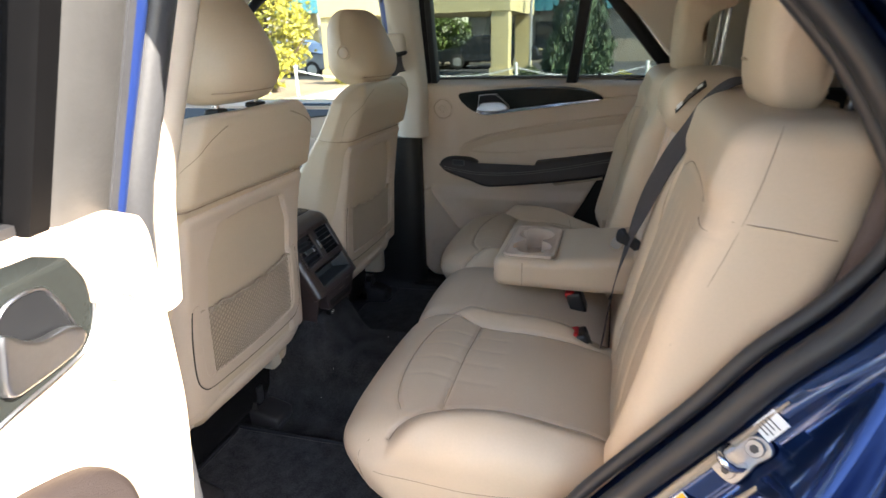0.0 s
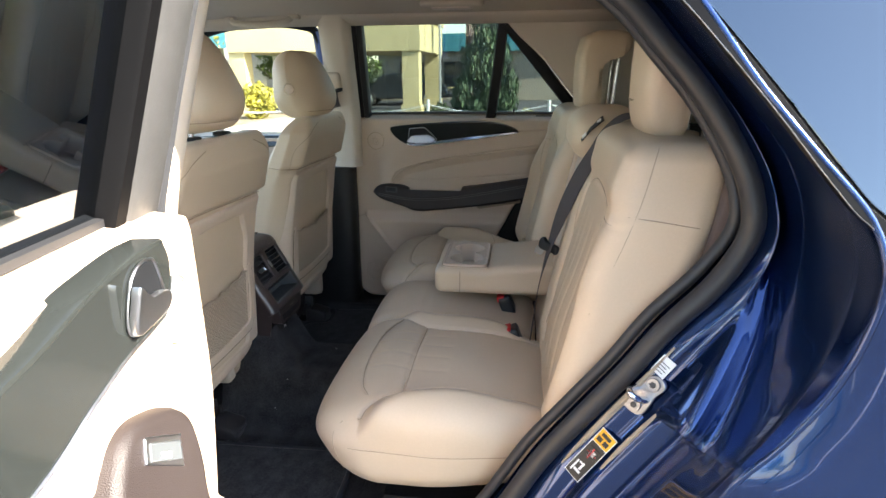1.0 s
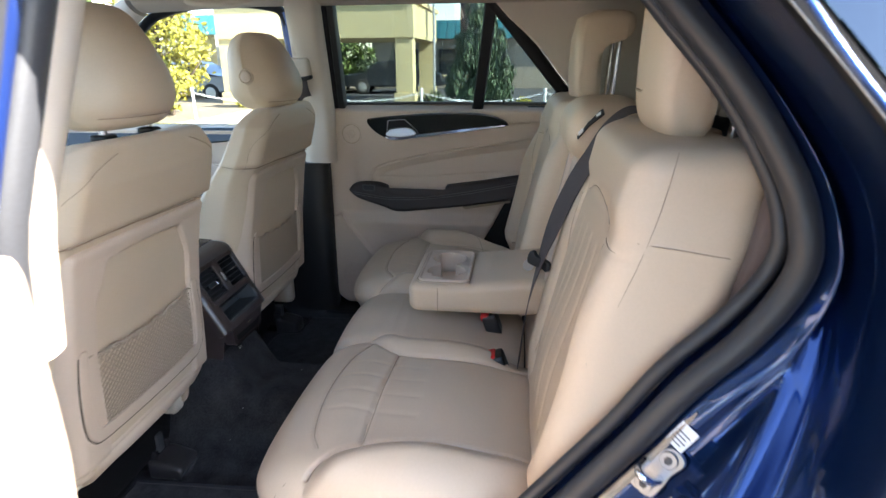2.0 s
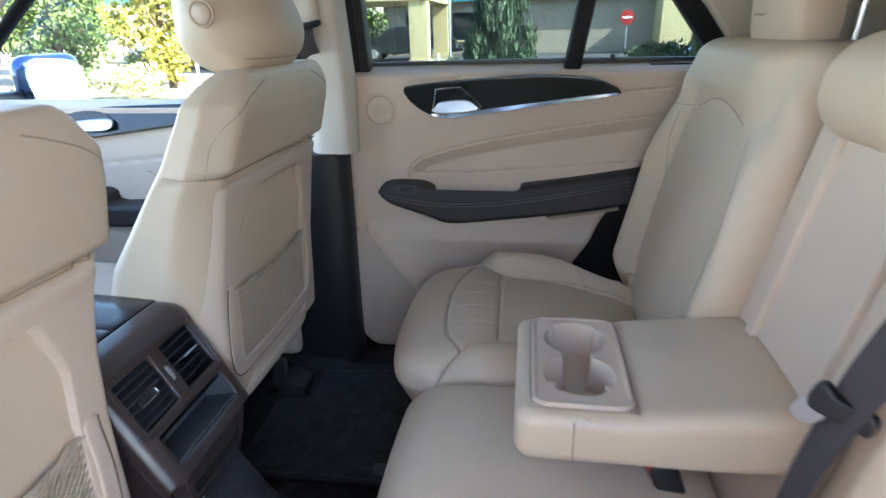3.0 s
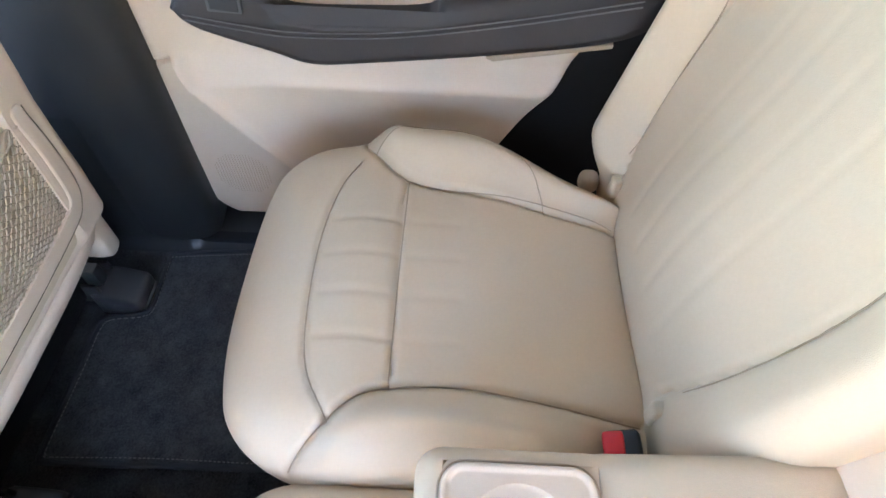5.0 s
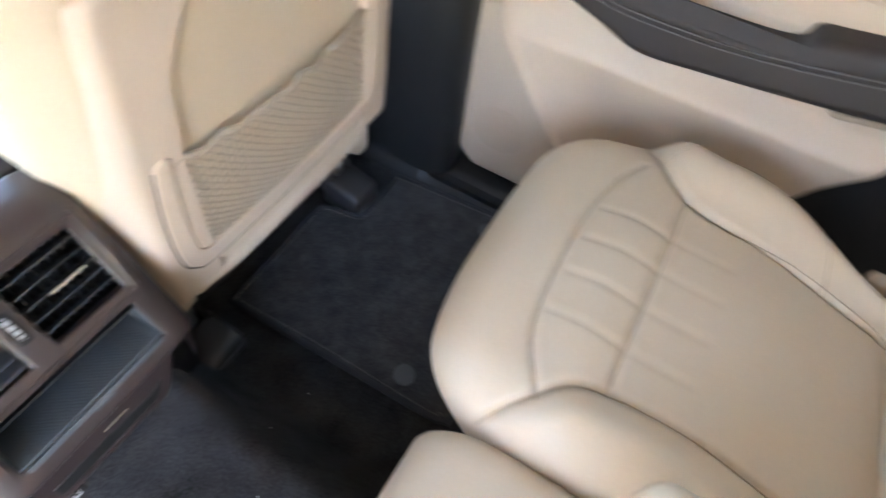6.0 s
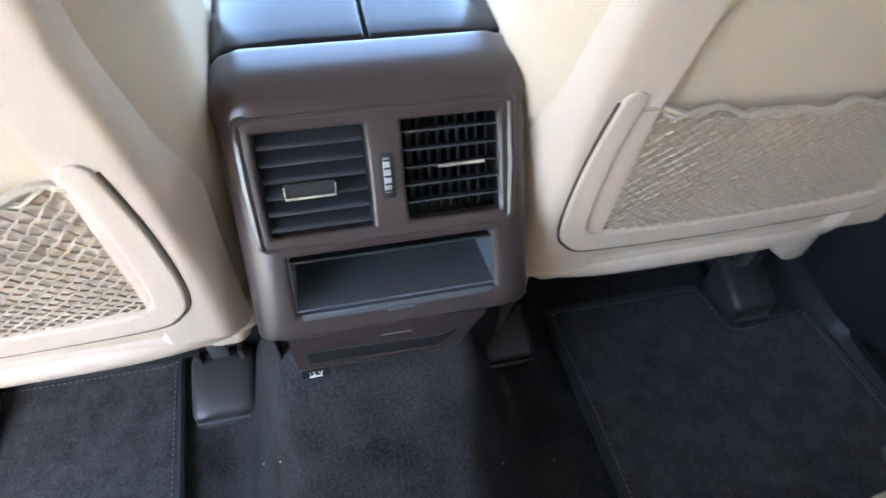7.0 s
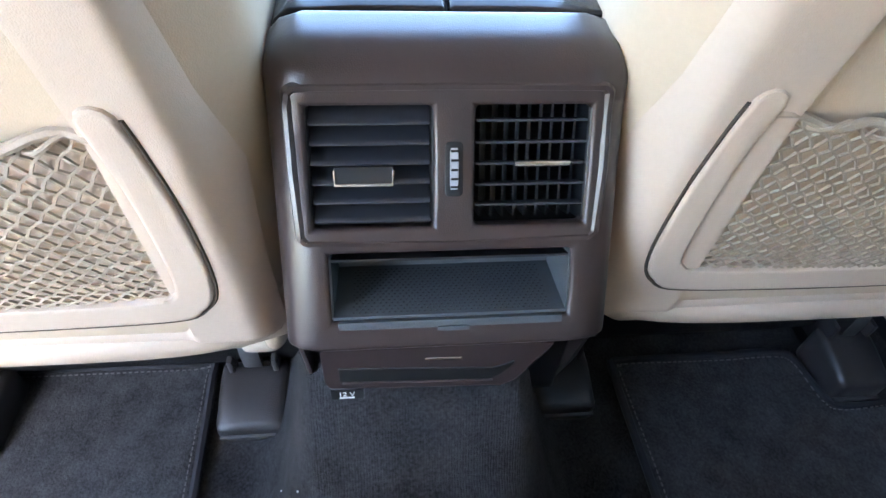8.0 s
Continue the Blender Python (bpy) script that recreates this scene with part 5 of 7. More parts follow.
part("window_glass", slab([(-0.54, 1.21), (-0.53, 1.63), (-0.80, 1.648), (-1.0, 1.62), (-1.25, 1.47), (-1.55, 1.24)], lambda u, v, d: (u, -0.800 + float(lean(v)) + d, v), 0.004, 0.0005), GLASS_CLEAR, t, "", False)


# ---- front seats ----
def back_x(z):
    """The rear face of a front seat's back."""
    return np.interp(z, [0.70, 0.78, 0.98, 1.15, 1.20, 1.28, 1.34, 1.40], [-0.505, -0.487, -0.474, -0.447, -0.427, -0.402, -0.395, -0.41])


def front_x(z):
    return np.interp(z, [0.70, 0.85, 1.045, 1.213, 1.331, 1.40], [-0.74, -0.72, -0.645, -0.520, -0.462, -0.45])


YOKE = [(0.222, 1.192), (0.216, 1.245), (0.200, 1.276), (0.168, 1.302), (0.105, 1.326)]


def back_warp(p):
    """Bends a box (x 0..1 front to rear, y across, z up) into the padded back of a front seat, centred on y = 0."""
    x, y, z = p[:, 0], p[:, 1], p[:, 2]
    half = np.interp(z, [0.70, 0.80, 1.0, 1.2, 1.30, 1.36], [0.205, 0.235, 0.245, 0.240, 0.222, 0.17])
    yy = y / 0.25 * half
    xr, xf = back_x(z), front_x(z)
    edge = np.abs(y) / 0.25
    xf = xf + 0.035 * (1 - edge ** 2) * rise(z, 0.7, 0.9)                  # hollow of the front
    xr = xr - 0.020 * rise(edge, 0.80, 1.0)
    xr = xr + 0.014 * rise(z, 1.185, 1.20) * (1 - rise(edge, 0.85, 1.0))
    xr = xr - 0.0016 * np.exp(-(line_distance(np.abs(yy), z, YOKE) / 0.005) ** 2) * (x > 0.5)
    xr = xr - 0.006 * np.exp(-((z - 1.19 + 0.02 * y) / 0.005) ** 2) * (x > 0.5)
    fit_ = xf + (xr - xf) * x
    yoke = 0.0035 * np.exp(-((z - 1.19) / 0.0045) ** 2) * rise(x, 0.25, 0.5)
    return np.stack([fit_, yy - np.sign(y) * yoke, z], 1)


def net_point(u, v, c, bulge=1.0):
    """A point of the seat-back net: u across 0..1, v up 0..1."""
    top = 0.985 - 0.012 * math.sin(math.pi * u) * 1.2
    z = 0.826 + (top - 0.826) * v
    return (float(back_x(z)) + 0.006 + 0.008 * bulge * math.sin(math.pi * u) * (0.4 + 0.6 * v), c - 0.168 + 0.336 * u, z)


def front_seat(c, lift):
    left = c < 0
    t = thing("front_seat", (-0.75, c, 0.52), "beige leather front seat with netted map pocket, seen from behind", "car seat", group="front seats")
    shift = lambda d: (d[0] + np.array((0, c, 0)), d[1])
    nc = c - 0.012 if left else c - 0.004        # middle of the map pocket
    shell = shift(soft_box((0, -0.25, 0.70), (1, 0.25, 1.345), (0.28, 0.05, 0.05), (40, 60, 110), back_warp))
    squeeze = lambda y, z: -0.018 * rise(y, 0.12, 0.24) * (1 - rise(z, 1.05, 1.20)) if left else 0.0 * y         # the inner flank gives way to the console
    shell[0][:, 1] += squeeze(shell[0][:, 1] - c, shell[0][:, 2])
    pad = part("backrest", shell, LEATHER, t)
    part("seam", tube(drape(shell[0], [(c + y, 1.190 - 0.02 * y) for y in np.linspace(-0.225, 0.225, 40)], (1, 2), (0, 1)), 0.0013, 5), SEAM, pad, "sewn seam")
    for s in (-1, 1):
        corner_ = smooth_line([(0.222, 1.192), (0.221, 1.215), (0.216, 1.245), (0.200, 1.276), (0.168, 1.302), (0.130, 1.318), (0.105, 1.326)], 6)
        part("seam", tube(drape(shell[0], [(c + s * q_[0], q_[1]) for q_ in corner_], (1, 2), (0, 1), 0.0002, 0.008), 0.0009, 5), SEAM, pad, "sewn seam")
        flank = smooth_line([(-0.432, 1.194), (-0.46, 1.196), (-0.50, 1.202), (-0.54, 1.206)], 6)
        part("seam", tube(drape(shell[0], flank, (0, 2), (1, s)), 0.0013, 5), SEAM, pad, "sewn seam")
    # moulded back panel with its hollow

    def panel(u, v):
        y, z = -0.228 + 0.456 * u, 0.765 + (1.180 - 0.765) * v
        w = 1 - 0.05 * rise(z, 0.95, 1.176)
        inside = rise(0.150 - np.abs(y) - 0.03 * rise(z, 1.06, 1.15), 0.0, 0.014) * rise(1.150 - 0.35 * y * y - z, 0.0, 0.018)
        dip = 0.055 * inside * rise(z, 0.76, 0.84)
        rim_ = 0.014 * np.exp(-np.minimum(0.228 - np.abs(y), np.minimum(z - 0.765, 1.180 - z)) / 0.005) + 0.026 * rise(np.abs(y), 0.192, 0.232) ** 2 * rise(z, 0.84, 1.0)
        ripple = (-0.016 * np.exp(-((np.abs(y) - 0.066) / 0.013) ** 2) - 0.006 * np.exp(-(y / 0.040) ** 2)) * inside * rise(1.15 - z, 0, 0.10) * rise(z, 0.84, 0.92)
        return back_x(z) + 0.010 - dip - rim_ - 0.020 * rise(np.abs(y) / 0.25, 0.80, 1.0) - ripple, c + y * w + squeeze(y, z), z
    part("back_panel", grid(panel, 110, 110), LEATHER_PANEL, t, "moulded beige back panel with a hollow")
    fr = smooth_line([(-0.171, 0.994), (-0.178, 0.93), (-0.178, 0.862), (-0.168, 0.836), (-0.14, 0.826), (0.0, 0.822), (0.14, 0.826), (0.168, 0.836), (0.178, 0.862), (0.178, 0.93), (0.171, 0.994)], 6)
    tang_ = [(fr[min(i + 1, len(fr) - 1)] - fr[max(i - 1, 0)]) for i in range(len(fr))]
    side_ = [np.array((-d[1], d[0])) / np.linalg.norm(d) for d in tang_]
    wide = [0.0105 + 0.0022 * float(rise(min(i, len(fr) - 1 - i), 0, 12)) for i in range(len(fr))]
    tip = lambda p, d, w: [p + d / np.linalg.norm(d) * w * math.sin(a) + np.array((-d[1], d[0])) / np.linalg.norm(d) * w * math.cos(a) for a in np.linspace(0.3, math.pi - 0.3, 6)]
    outline = [p + q * w for p, q, w in zip(fr, side_, wide)] + tip(fr[-1], tang_[-1], wide[-1]) + [p - q * w for p, q, w in zip(fr, side_, wide)][::-1] + tip(fr[0], -tang_[0], wide[0])
    part("net_frame", slab(outline, lambda u, v, d: (float(back_x(v)) + 0.0128 - d, nc + u, v), 0.012, 0.0028), LEATHER_PANEL, t, "beige plastic frame of the map net")
    gap_ = [p - q * (w + 0.0012) for p, q, w in zip(fr, side_, wide)]
    if np.abs(gap_[len(gap_) // 4][0]) < np.abs(fr[len(fr) // 4][0]):
        gap_ = [p + q * (w + 0.0012) for p, q, w in zip(fr, side_, wide)]
    part("frame_gap", tube([(float(back_x(p[1])) + 0.0100, nc + p[0], p[1]) for p in gap_], 0.0014, 6), SEAM_DARK, t, "dark gap round the net frame")
    strands = []
    cols, rows = 26, 15
    for k in range(-rows, cols):
        for s in (1, -1):
            line = []
            for j in range(rows * 2 + 1):
                v = j / (rows * 2)
                u = (k + (j / 2 if s > 0 else rows - j / 2)) / cols
                u = u + (0.10 / cols) * (1 if j % 2 else -1) * s
                vv = v ** 1.25
                if -0.001 <= u <= 1.001:
                    line.append(net_point(min(1, max(0, u)), vv, nc))
            if len(line) > 2:
                strands.append(tube(line, 0.00125, 4))
    net = part("net", merge(*strands), NET_CORD, t, "taupe elastic net of the map pocket")
    part("net_hem", tube([Vector(net_point(i / 40, 1.0, nc)) + Vector((0.002 * math.sin(i * 1.3), 0, 0.003 * math.sin(i * 0.9))) for i in range(41)], 0.0032, 7), NET_CORD, net)
    part("net_cord", tube([Vector(net_point(i / 60, 0.985, nc)) + Vector((0.004 * math.cos(i * 0.8), 0, 0.004 * math.sin(i * 0.8))) for i in range(61)], 0.0017, 6), NET_CORD, net)
    # lower valance, cushion, base
    part("valance", shift(soft_box((-0.575, -0.225, 0.735), (-0.476, 0.225, 0.776), 0.018, (8, 24, 8), lambda p: p - np.stack([0.06 * (0.776 - p[:, 2]) / 0.1 * 0.4 + 0.03 * (np.abs(p[:, 1]) / 0.225) ** 4, 0 * p[:, 0], 0 * p[:, 0]], 1))), LEATHER_PANEL, t)
    part("cushion", shift(soft_box((-1.18, -0.26, 0.66), (-0.56, 0.26, 0.86), (0.09, 0.07, 0.07), (24, 24, 12))), LEATHER, t)
    part("side_cover", soft_box((-1.1, c + (0.225 if c > 0 else -0.27), 0.60), (-0.545, c + (0.27 if c > 0 else -0.225), 0.80), 0.02, (12, 4, 8)), LEATHER_PANEL, t, "beige side cover of the seat base")
    part("side_cover", soft_box((-1.1, c - (0.228 if c > 0 else -0.190), 0.66), (-0.560, c - (0.190 if c > 0 else -0.228), 0.86), (0.05, 0.018, 0.05), (12, 4, 8)), LEATHER_PANEL, t, "beige side cover of the seat base")
    if left:
        part("side_pad", soft_box((-0.72, -0.014, 0.655), (-0.528, 0.014, 0.965), (0.030, 0.013, 0.030), (12, 6, 20), lambda p: p + np.stack([0.06 * (p[:, 2] - 0.80) * (p[:, 2] < 0.80), -0.1285 - 0.13 * np.maximum(0, 0.90 - p[:, 2]), 0 * p[:, 0]], 1)), LEATHER, t, "padded leather flank beside the console")
    part("base_frame", soft_box((-1.05, c - 0.21, 0.54), (-0.60, c + 0.21, 0.68), 0.02, (4, 4, 4)), BLACK_TRIM, t, "dark seat base")
    s = 1 if left else -1
    part("track_cap", soft_box((-0.590, c + (0.140 if left else -0.200), 0.645), (-0.548, c + (0.182 if left else -0.160), 0.690), (0.012, 0.010, 0.012), (6, 6, 6)), PILLAR_TRIM, t, "pale cap on the seat track")
    for s in (-1, 1):
        part("end_clip", soft_box((-0.560, c + s * 0.195 - 0.011, 0.722), (-0.520, c + s * 0.195 + 0.011, 0.738), 0.005, (4, 4, 4)), PILLAR_TRIM, t, "pale clip at the seat's lower corner")
    # head restraint
    head = soft_box((-0.535, -0.122, 1.356), (-0.368, 0.122, 1.560), (0.060, 0.05, 0.065), (26, 30, 26),
             lambda p: np.stack([p[:, 0] - 0.035 * rise(p[:, 2], 1.42, 1.54) * rise(p[:, 0], -0.50, -0.40) - 0.03 * (p[:, 2] - 1.45) - 0.055 * (np.abs(p[:, 1]) / 0.128) ** 2.2 * rise(p[:, 0], -0.48, -0.40) + 0.002 * rise(p[:, 0], -0.46, -0.40)
                                 - 0.003 * np.exp(-((p[:, 2] - 1.378) / 0.0035) ** 2) * rise(p[:, 0], -0.46, -0.41),
                                 p[:, 1] * (1 - 0.16 * rise(p[:, 2], 1.42, 1.545) - 0.08 * rise(-p[:, 2], -1.40, -1.352)), p[:, 2]], 1))
    head = (head[0] + np.array((0, c, lift)), head[1])
    h = part("headrest", head, LEATHER, t, "padded head restraint")
    part("seam", tube(drape(head[0], [(c + y, 1.378 + lift) for y in np.linspace(-0.095, 0.095, 30)], (1, 2), (0, 1), 0.0004, 0.010), 0.0010, 5), SEAM, h, "sewn seam")
    for s in (-1, 1):
        part("post", tube([(-0.440, c + s * 0.062, 1.31), (-0.440, c + s * 0.062, 1.395)], 0.007, 10), CHROME, h, "chrome post")
        part("guide", soft_box((-0.456, c + s * 0.062 - 0.016, 1.338), (-0.424, c + s * 0.062 + 0.016, 1.350), 0.005, (4, 4, 4)), BLACK_TRIM, h)
    s = -1 if c > 0 else 1
    btn = part("button", disc((-0.463, c + s * 0.1225, 1.446 + lift), (0, s, 0), 0.014, 0.006), LEATHER_PANEL, h, "round button on the side")
    part("ring", tube([(-0.463 + 0.019 * math.cos(a), c + s * 0.1235, 1.446 + lift + 0.019 * math.sin(a)) for a in np.linspace(0, 2 * math.pi, 25)[:-1]], 0.0022, 6, closed=True), LEATHER, btn)
    return t


front_seat(0.345, -0.020)
front_seat(-0.338, 0.0).location.x += 0.012


# ---- rear bench ----
def seat_cushion(c, half, side):
    """Outer cushion of the bench; side is +1 or -1 for the door that it lies beside. Works on points with y from the cushion's middle, outwards positive."""
    edge = smooth_line([(-0.085, 0.218), (-0.075, 0.198), (-0.035, 0.153), (0.02, 0.131), (0.12, 0.122), (0.26, 0.098)] if side > 0 else [(-0.085, 0.225), (-0.075, 0.205), (-0.035, 0.165), (0.02, 0.135), (0.12, 0.125), (0.26, 0.130)], 6)         # outer bolster
    inner = smooth_line([(-0.115, -0.235), (-0.085, -0.200), (-0.035, -0.160), (0.05, -0.150), (0.16, -0.160), (0.26, -0.170)], 6)      # inner bolster
    cross = [(-0.015, -0.155), (-0.02, 0.0), (-0.02, 0.145)]
    front = smooth_line([(-0.075, -0.195), (-0.112, -0.12), (-0.120, 0.02), (-0.108, 0.12), (-0.085, 0.17)], 6)
    pleats = [[(-0.108, y), (-0.022, y)] for y in (-0.10, -0.045, 0.01, 0.065)]
    pleats2 = [[(-0.015, y), (0.055, y)] for y in (-0.10, -0.045, 0.01, 0.065)]
    bol = smooth_line([(-0.068, 0.188), (-0.045, 0.212), (0.008, 0.228), (0.075, 0.210), (0.132, 0.172), (0.160, 0.125), (0.166, 0.100)], 6)

    def warp(p):
        x, y, z = p[:, 0], p[:, 1].copy(), p[:, 2]
        top = rise(z, 0.74, 0.81)
        x = x + np.where((y < 0) & (side < 0), 0.014, 0.045) * (np.abs(y - 0.02) / half) ** 3.0 * rise(-x, -0.20, 0.14)                         # bowed front edge
        x = x + 0.062 * np.clip((0.83 - z) / 0.14, 0, 1) ** 1.4 * rise(-x, -0.16, 0.12)                                                # front tucks under
        zz = z + 0.004
        up = top * (0.044 * rise(y - np.interp(x, [p_[0] for p_ in edge], [p_[1] for p_ in edge]), -0.01, 0.075)
                    + 0.022 * rise(np.interp(x, [p_[0] for p_ in inner], [p_[1] for p_ in inner]) - y, -0.01, 0.045))
        up = up * rise(x, -0.13, -0.03) * (1 - 0.45 * rise(x, 0.06, 0.26) * (y > 0))
        up = up + top * 0.012 * (1 - (x / 0.22) ** 2) * np.exp(-(y / 0.12) ** 2) - top * 0.020 * rise(x, 0.06, 0.25)
        up = up - top * 0.012 * rise(-x, 0.10, 0.24) + top * 0.010 * np.exp(-((x + 0.065) / 0.04) ** 2)
        for line, w, deep in ((edge, 0.0040, 0.0075), (inner, 0.0040, 0.0075), (cross, 0.0030, 0.0055), (front, 0.0028, 0.0040)):
            up = up - top * deep * np.exp(-(line_distance(x, y, line) / w) ** 2)
        for line in pleats:
            up = up - top * 0.0024 * np.exp(-(line_distance(x, y, line) / 0.0032) ** 2)
        for line in pleats2:
            up = up - top * 0.0013 * np.exp(-(line_distance(x, y, line) / 0.0045) ** 2)
        y = y * (1 - 0.05 * np.clip((0.80 - z) / 0.20, 0, 1)) - (0.080 if side > 0 else 0.045) * rise(x, 0.02, 0.28) * rise(y, half * 0.3, half)
        return np.stack([x + (0.045 if side < 0 else 0.0), c + side * y, zz + up - top * 0.040 * np.exp(-((x - 0.232) / 0.045) ** 2 - ((y + 0.215) / 0.040) ** 2)], 1)

    v, f = soft_box((-0.234 if side > 0 else -0.212, -half, 0.685), (0.30, half, 0.858), (0.085, 0.085, 0.070), (150, 150, 30), warp)
    return v, (f if side > 0 else f[:, ::-1]), edge, inner, front, bol


def rest_x(z):
    """Front face of the rear backrests."""
    return 0.262 + (z - 0.80) * 0.205


def seat_back(c, half, side):
    wing = smooth_line([(0.87, 0.155), (0.95, 0.180), (1.08, 0.185), (1.18, 0.165), (1.245, 0.150)], 6)
    wing_in = smooth_line([(0.86, -0.150), (0.95, -0.172), (1.08, -0.184), (1.18, -0.170), (1.245, -0.145)] if side > 0 else [(0.86, -0.135), (0.95, -0.150), (1.08, -0.158), (1.18, -0.145), (1.245, -0.135)], 6)
    brow = smooth_line([(1.244, -0.120), (1.263, -0.08), (1.272, 0.0), (1.263, 0.07), (1.242, 0.120)], 6)
    fold = [(1.243, 0.150), (1.236, 0.24)]
    pleats = [smooth_line([(0.88, 0.085 * s), (1.05, 0.082 * s), (1.20, 0.080 * s)], 4) for s in (-1.0, -0.34, 0.34, 1.0)]

    def warp(p):
        x, y, z = p[:, 0], p[:, 1], p[:, 2]
        f = 1 - x                                                      # 1 on the front face
        half_z = np.interp(z, [0.78, 0.9, 1.1, 1.25, 1.36], [0.96, 1.05, 1.05, 0.98, 0.90] if side > 0 else [0.93, 1.0, 1.0, 0.97, 0.90])
        yy = y * half_z
        bulge = (0.046 if side > 0 else 0.026) * np.maximum(rise(y - np.interp(z, [a for a, b in wing], [b for a, b in wing]), -0.02, 0.04), (0.35 if side > 0 else 0.55) * rise(-y + np.interp(z, [a for a, b in wing_in], [b for a, b in wing_in]), -0.02, 0.04)) * rise(z, 0.80, 0.90) * (1 - rise(z, 1.12, 1.36))
        bulge = bulge + 0.016 * np.exp(-((z - 0.98) / 0.12) ** 2) * np.exp(-(y / 0.12) ** 2) + 0.014 * rise(z, 1.25, 1.30)
        for line, w, deep in ((wing, 0.004, 0.007), (wing_in, 0.004, 0.007), (brow, 0.0028, 0.003), (fold, 0.004, 0.002)):
            bulge = bulge - deep * np.exp(-(line_distance(z, yy, line) / w) ** 2)
        for line in pleats:
            bulge = bulge - (0.0009 if side > 0 else 0.0022) * np.exp(-(line_distance(z, yy, line) / 0.005) ** 2)
        xf = rest_x(z) - bulge
        xr = rest_x(z) + 0.150
        xf = xf + 0.034 * rise(z, 1.20, 1.33) * rise(-yy, 0.11, 0.20)
        return np.stack([xf + (xr - xf) * x + (0.040 if side < 0 else 0.0), c + side * yy, z], 1)

    v, f = soft_box((0, -half, 0.77), (1, half, 1.368), (0.26, 0.034, 0.030), (26, 130, 150), warp)
    return v, (f if side > 0 else f[:, ::-1])


def head_restraint(parent, c, dx, dz):
    """A tall pad whose top hooks backwards over two chrome posts."""
    prof = smooth_line([(0.402, 1.545), (0.400, 1.46), (0.405, 1.400), (0.422, 1.372), (0.450, 1.366), (0.470, 1.385), (0.470, 1.46), (0.474, 1.525), (0.492, 1.545), (0.545, 1.555), (0.555, 1.585), (0.535, 1.612), (0.46, 1.615), (0.415, 1.598)], 5)
    verts, faces, m_ = [], [], len(prof)
    ys = [(-0.098, 0.026), (-0.094, 0.012), (-0.083, 0.003), (-0.064, 0.0), (-0.026, 0.0), (0.026, 0.0), (0.064, 0.0), (0.083, 0.003), (0.094, 0.012), (0.098, 0.026)]
    mid_ = np.mean(prof, axis=0)
    for y, ins in ys:
        for p in prof:
            d = p - mid_
            q = p - d / np.linalg.norm(d) * ins * 0.9
            verts.append((q[0] + dx + 0.008 * abs(y) / 0.098, c + y, q[1] + dz))
    for i in range(len(ys) - 1):
        faces += [(i * m_ + k, i * m_ + (k + 1) % m_, (i + 1) * m_ + (k + 1) % m_, (i + 1) * m_ + k) for k in range(m_)]
    faces += [tuple(range(m_))[::-1], tuple(range((len(ys) - 1) * m_, len(ys) * m_))]
    bm = bmesh.new()
    vs = [bm.verts.new(v) for v in verts]
    for f in faces:
        bm.faces.new([vs[i] for i in f])
    bmesh.ops.triangulate(bm, faces=[f for f in bm.faces if len(f.verts) > 4])
    bmesh.ops.recalc_face_normals(bm, faces=bm.faces[:])
    bm.verts.index_update()
    h = part("headrest", bm, LEATHER, parent, "tall padded head restraint")
    for s in (-1, 1):
        part("post", tube([(0.512 + dx, c + s * 0.060, 1.30), (0.528 + dx, c + s * 0.060, 1.575 + dz)], 0.0065, 10), CHROME, h, "chrome post")
        part("guide", soft_box((0.488 + dx, c + s * 0.060 - 0.022, 1.348), (0.538 + dx, c + s * 0.060 + 0.022, 1.362), 0.006, (4, 4, 4)), LEATHER_PANEL, h)
    # the crease is only a thin brown tube in place of its shade
    crease_ = [(0.4005 + dx, c + s_ * 0.027 + 0.018, 1.432 + dz - 0.004 * s_ + 0.003 * math.sin(2.2 * s_)) for s_ in np.linspace(-1, 1, 12)]
    part("slit", tube(crease_, [0.0004 + 0.0017 * math.sin(math.pi * (0.04 + 0.92 * i / 11)) for i in range(12)], 6), SEAM, h, "pressed crease in the leather, its shade drawn in brown")
    return h


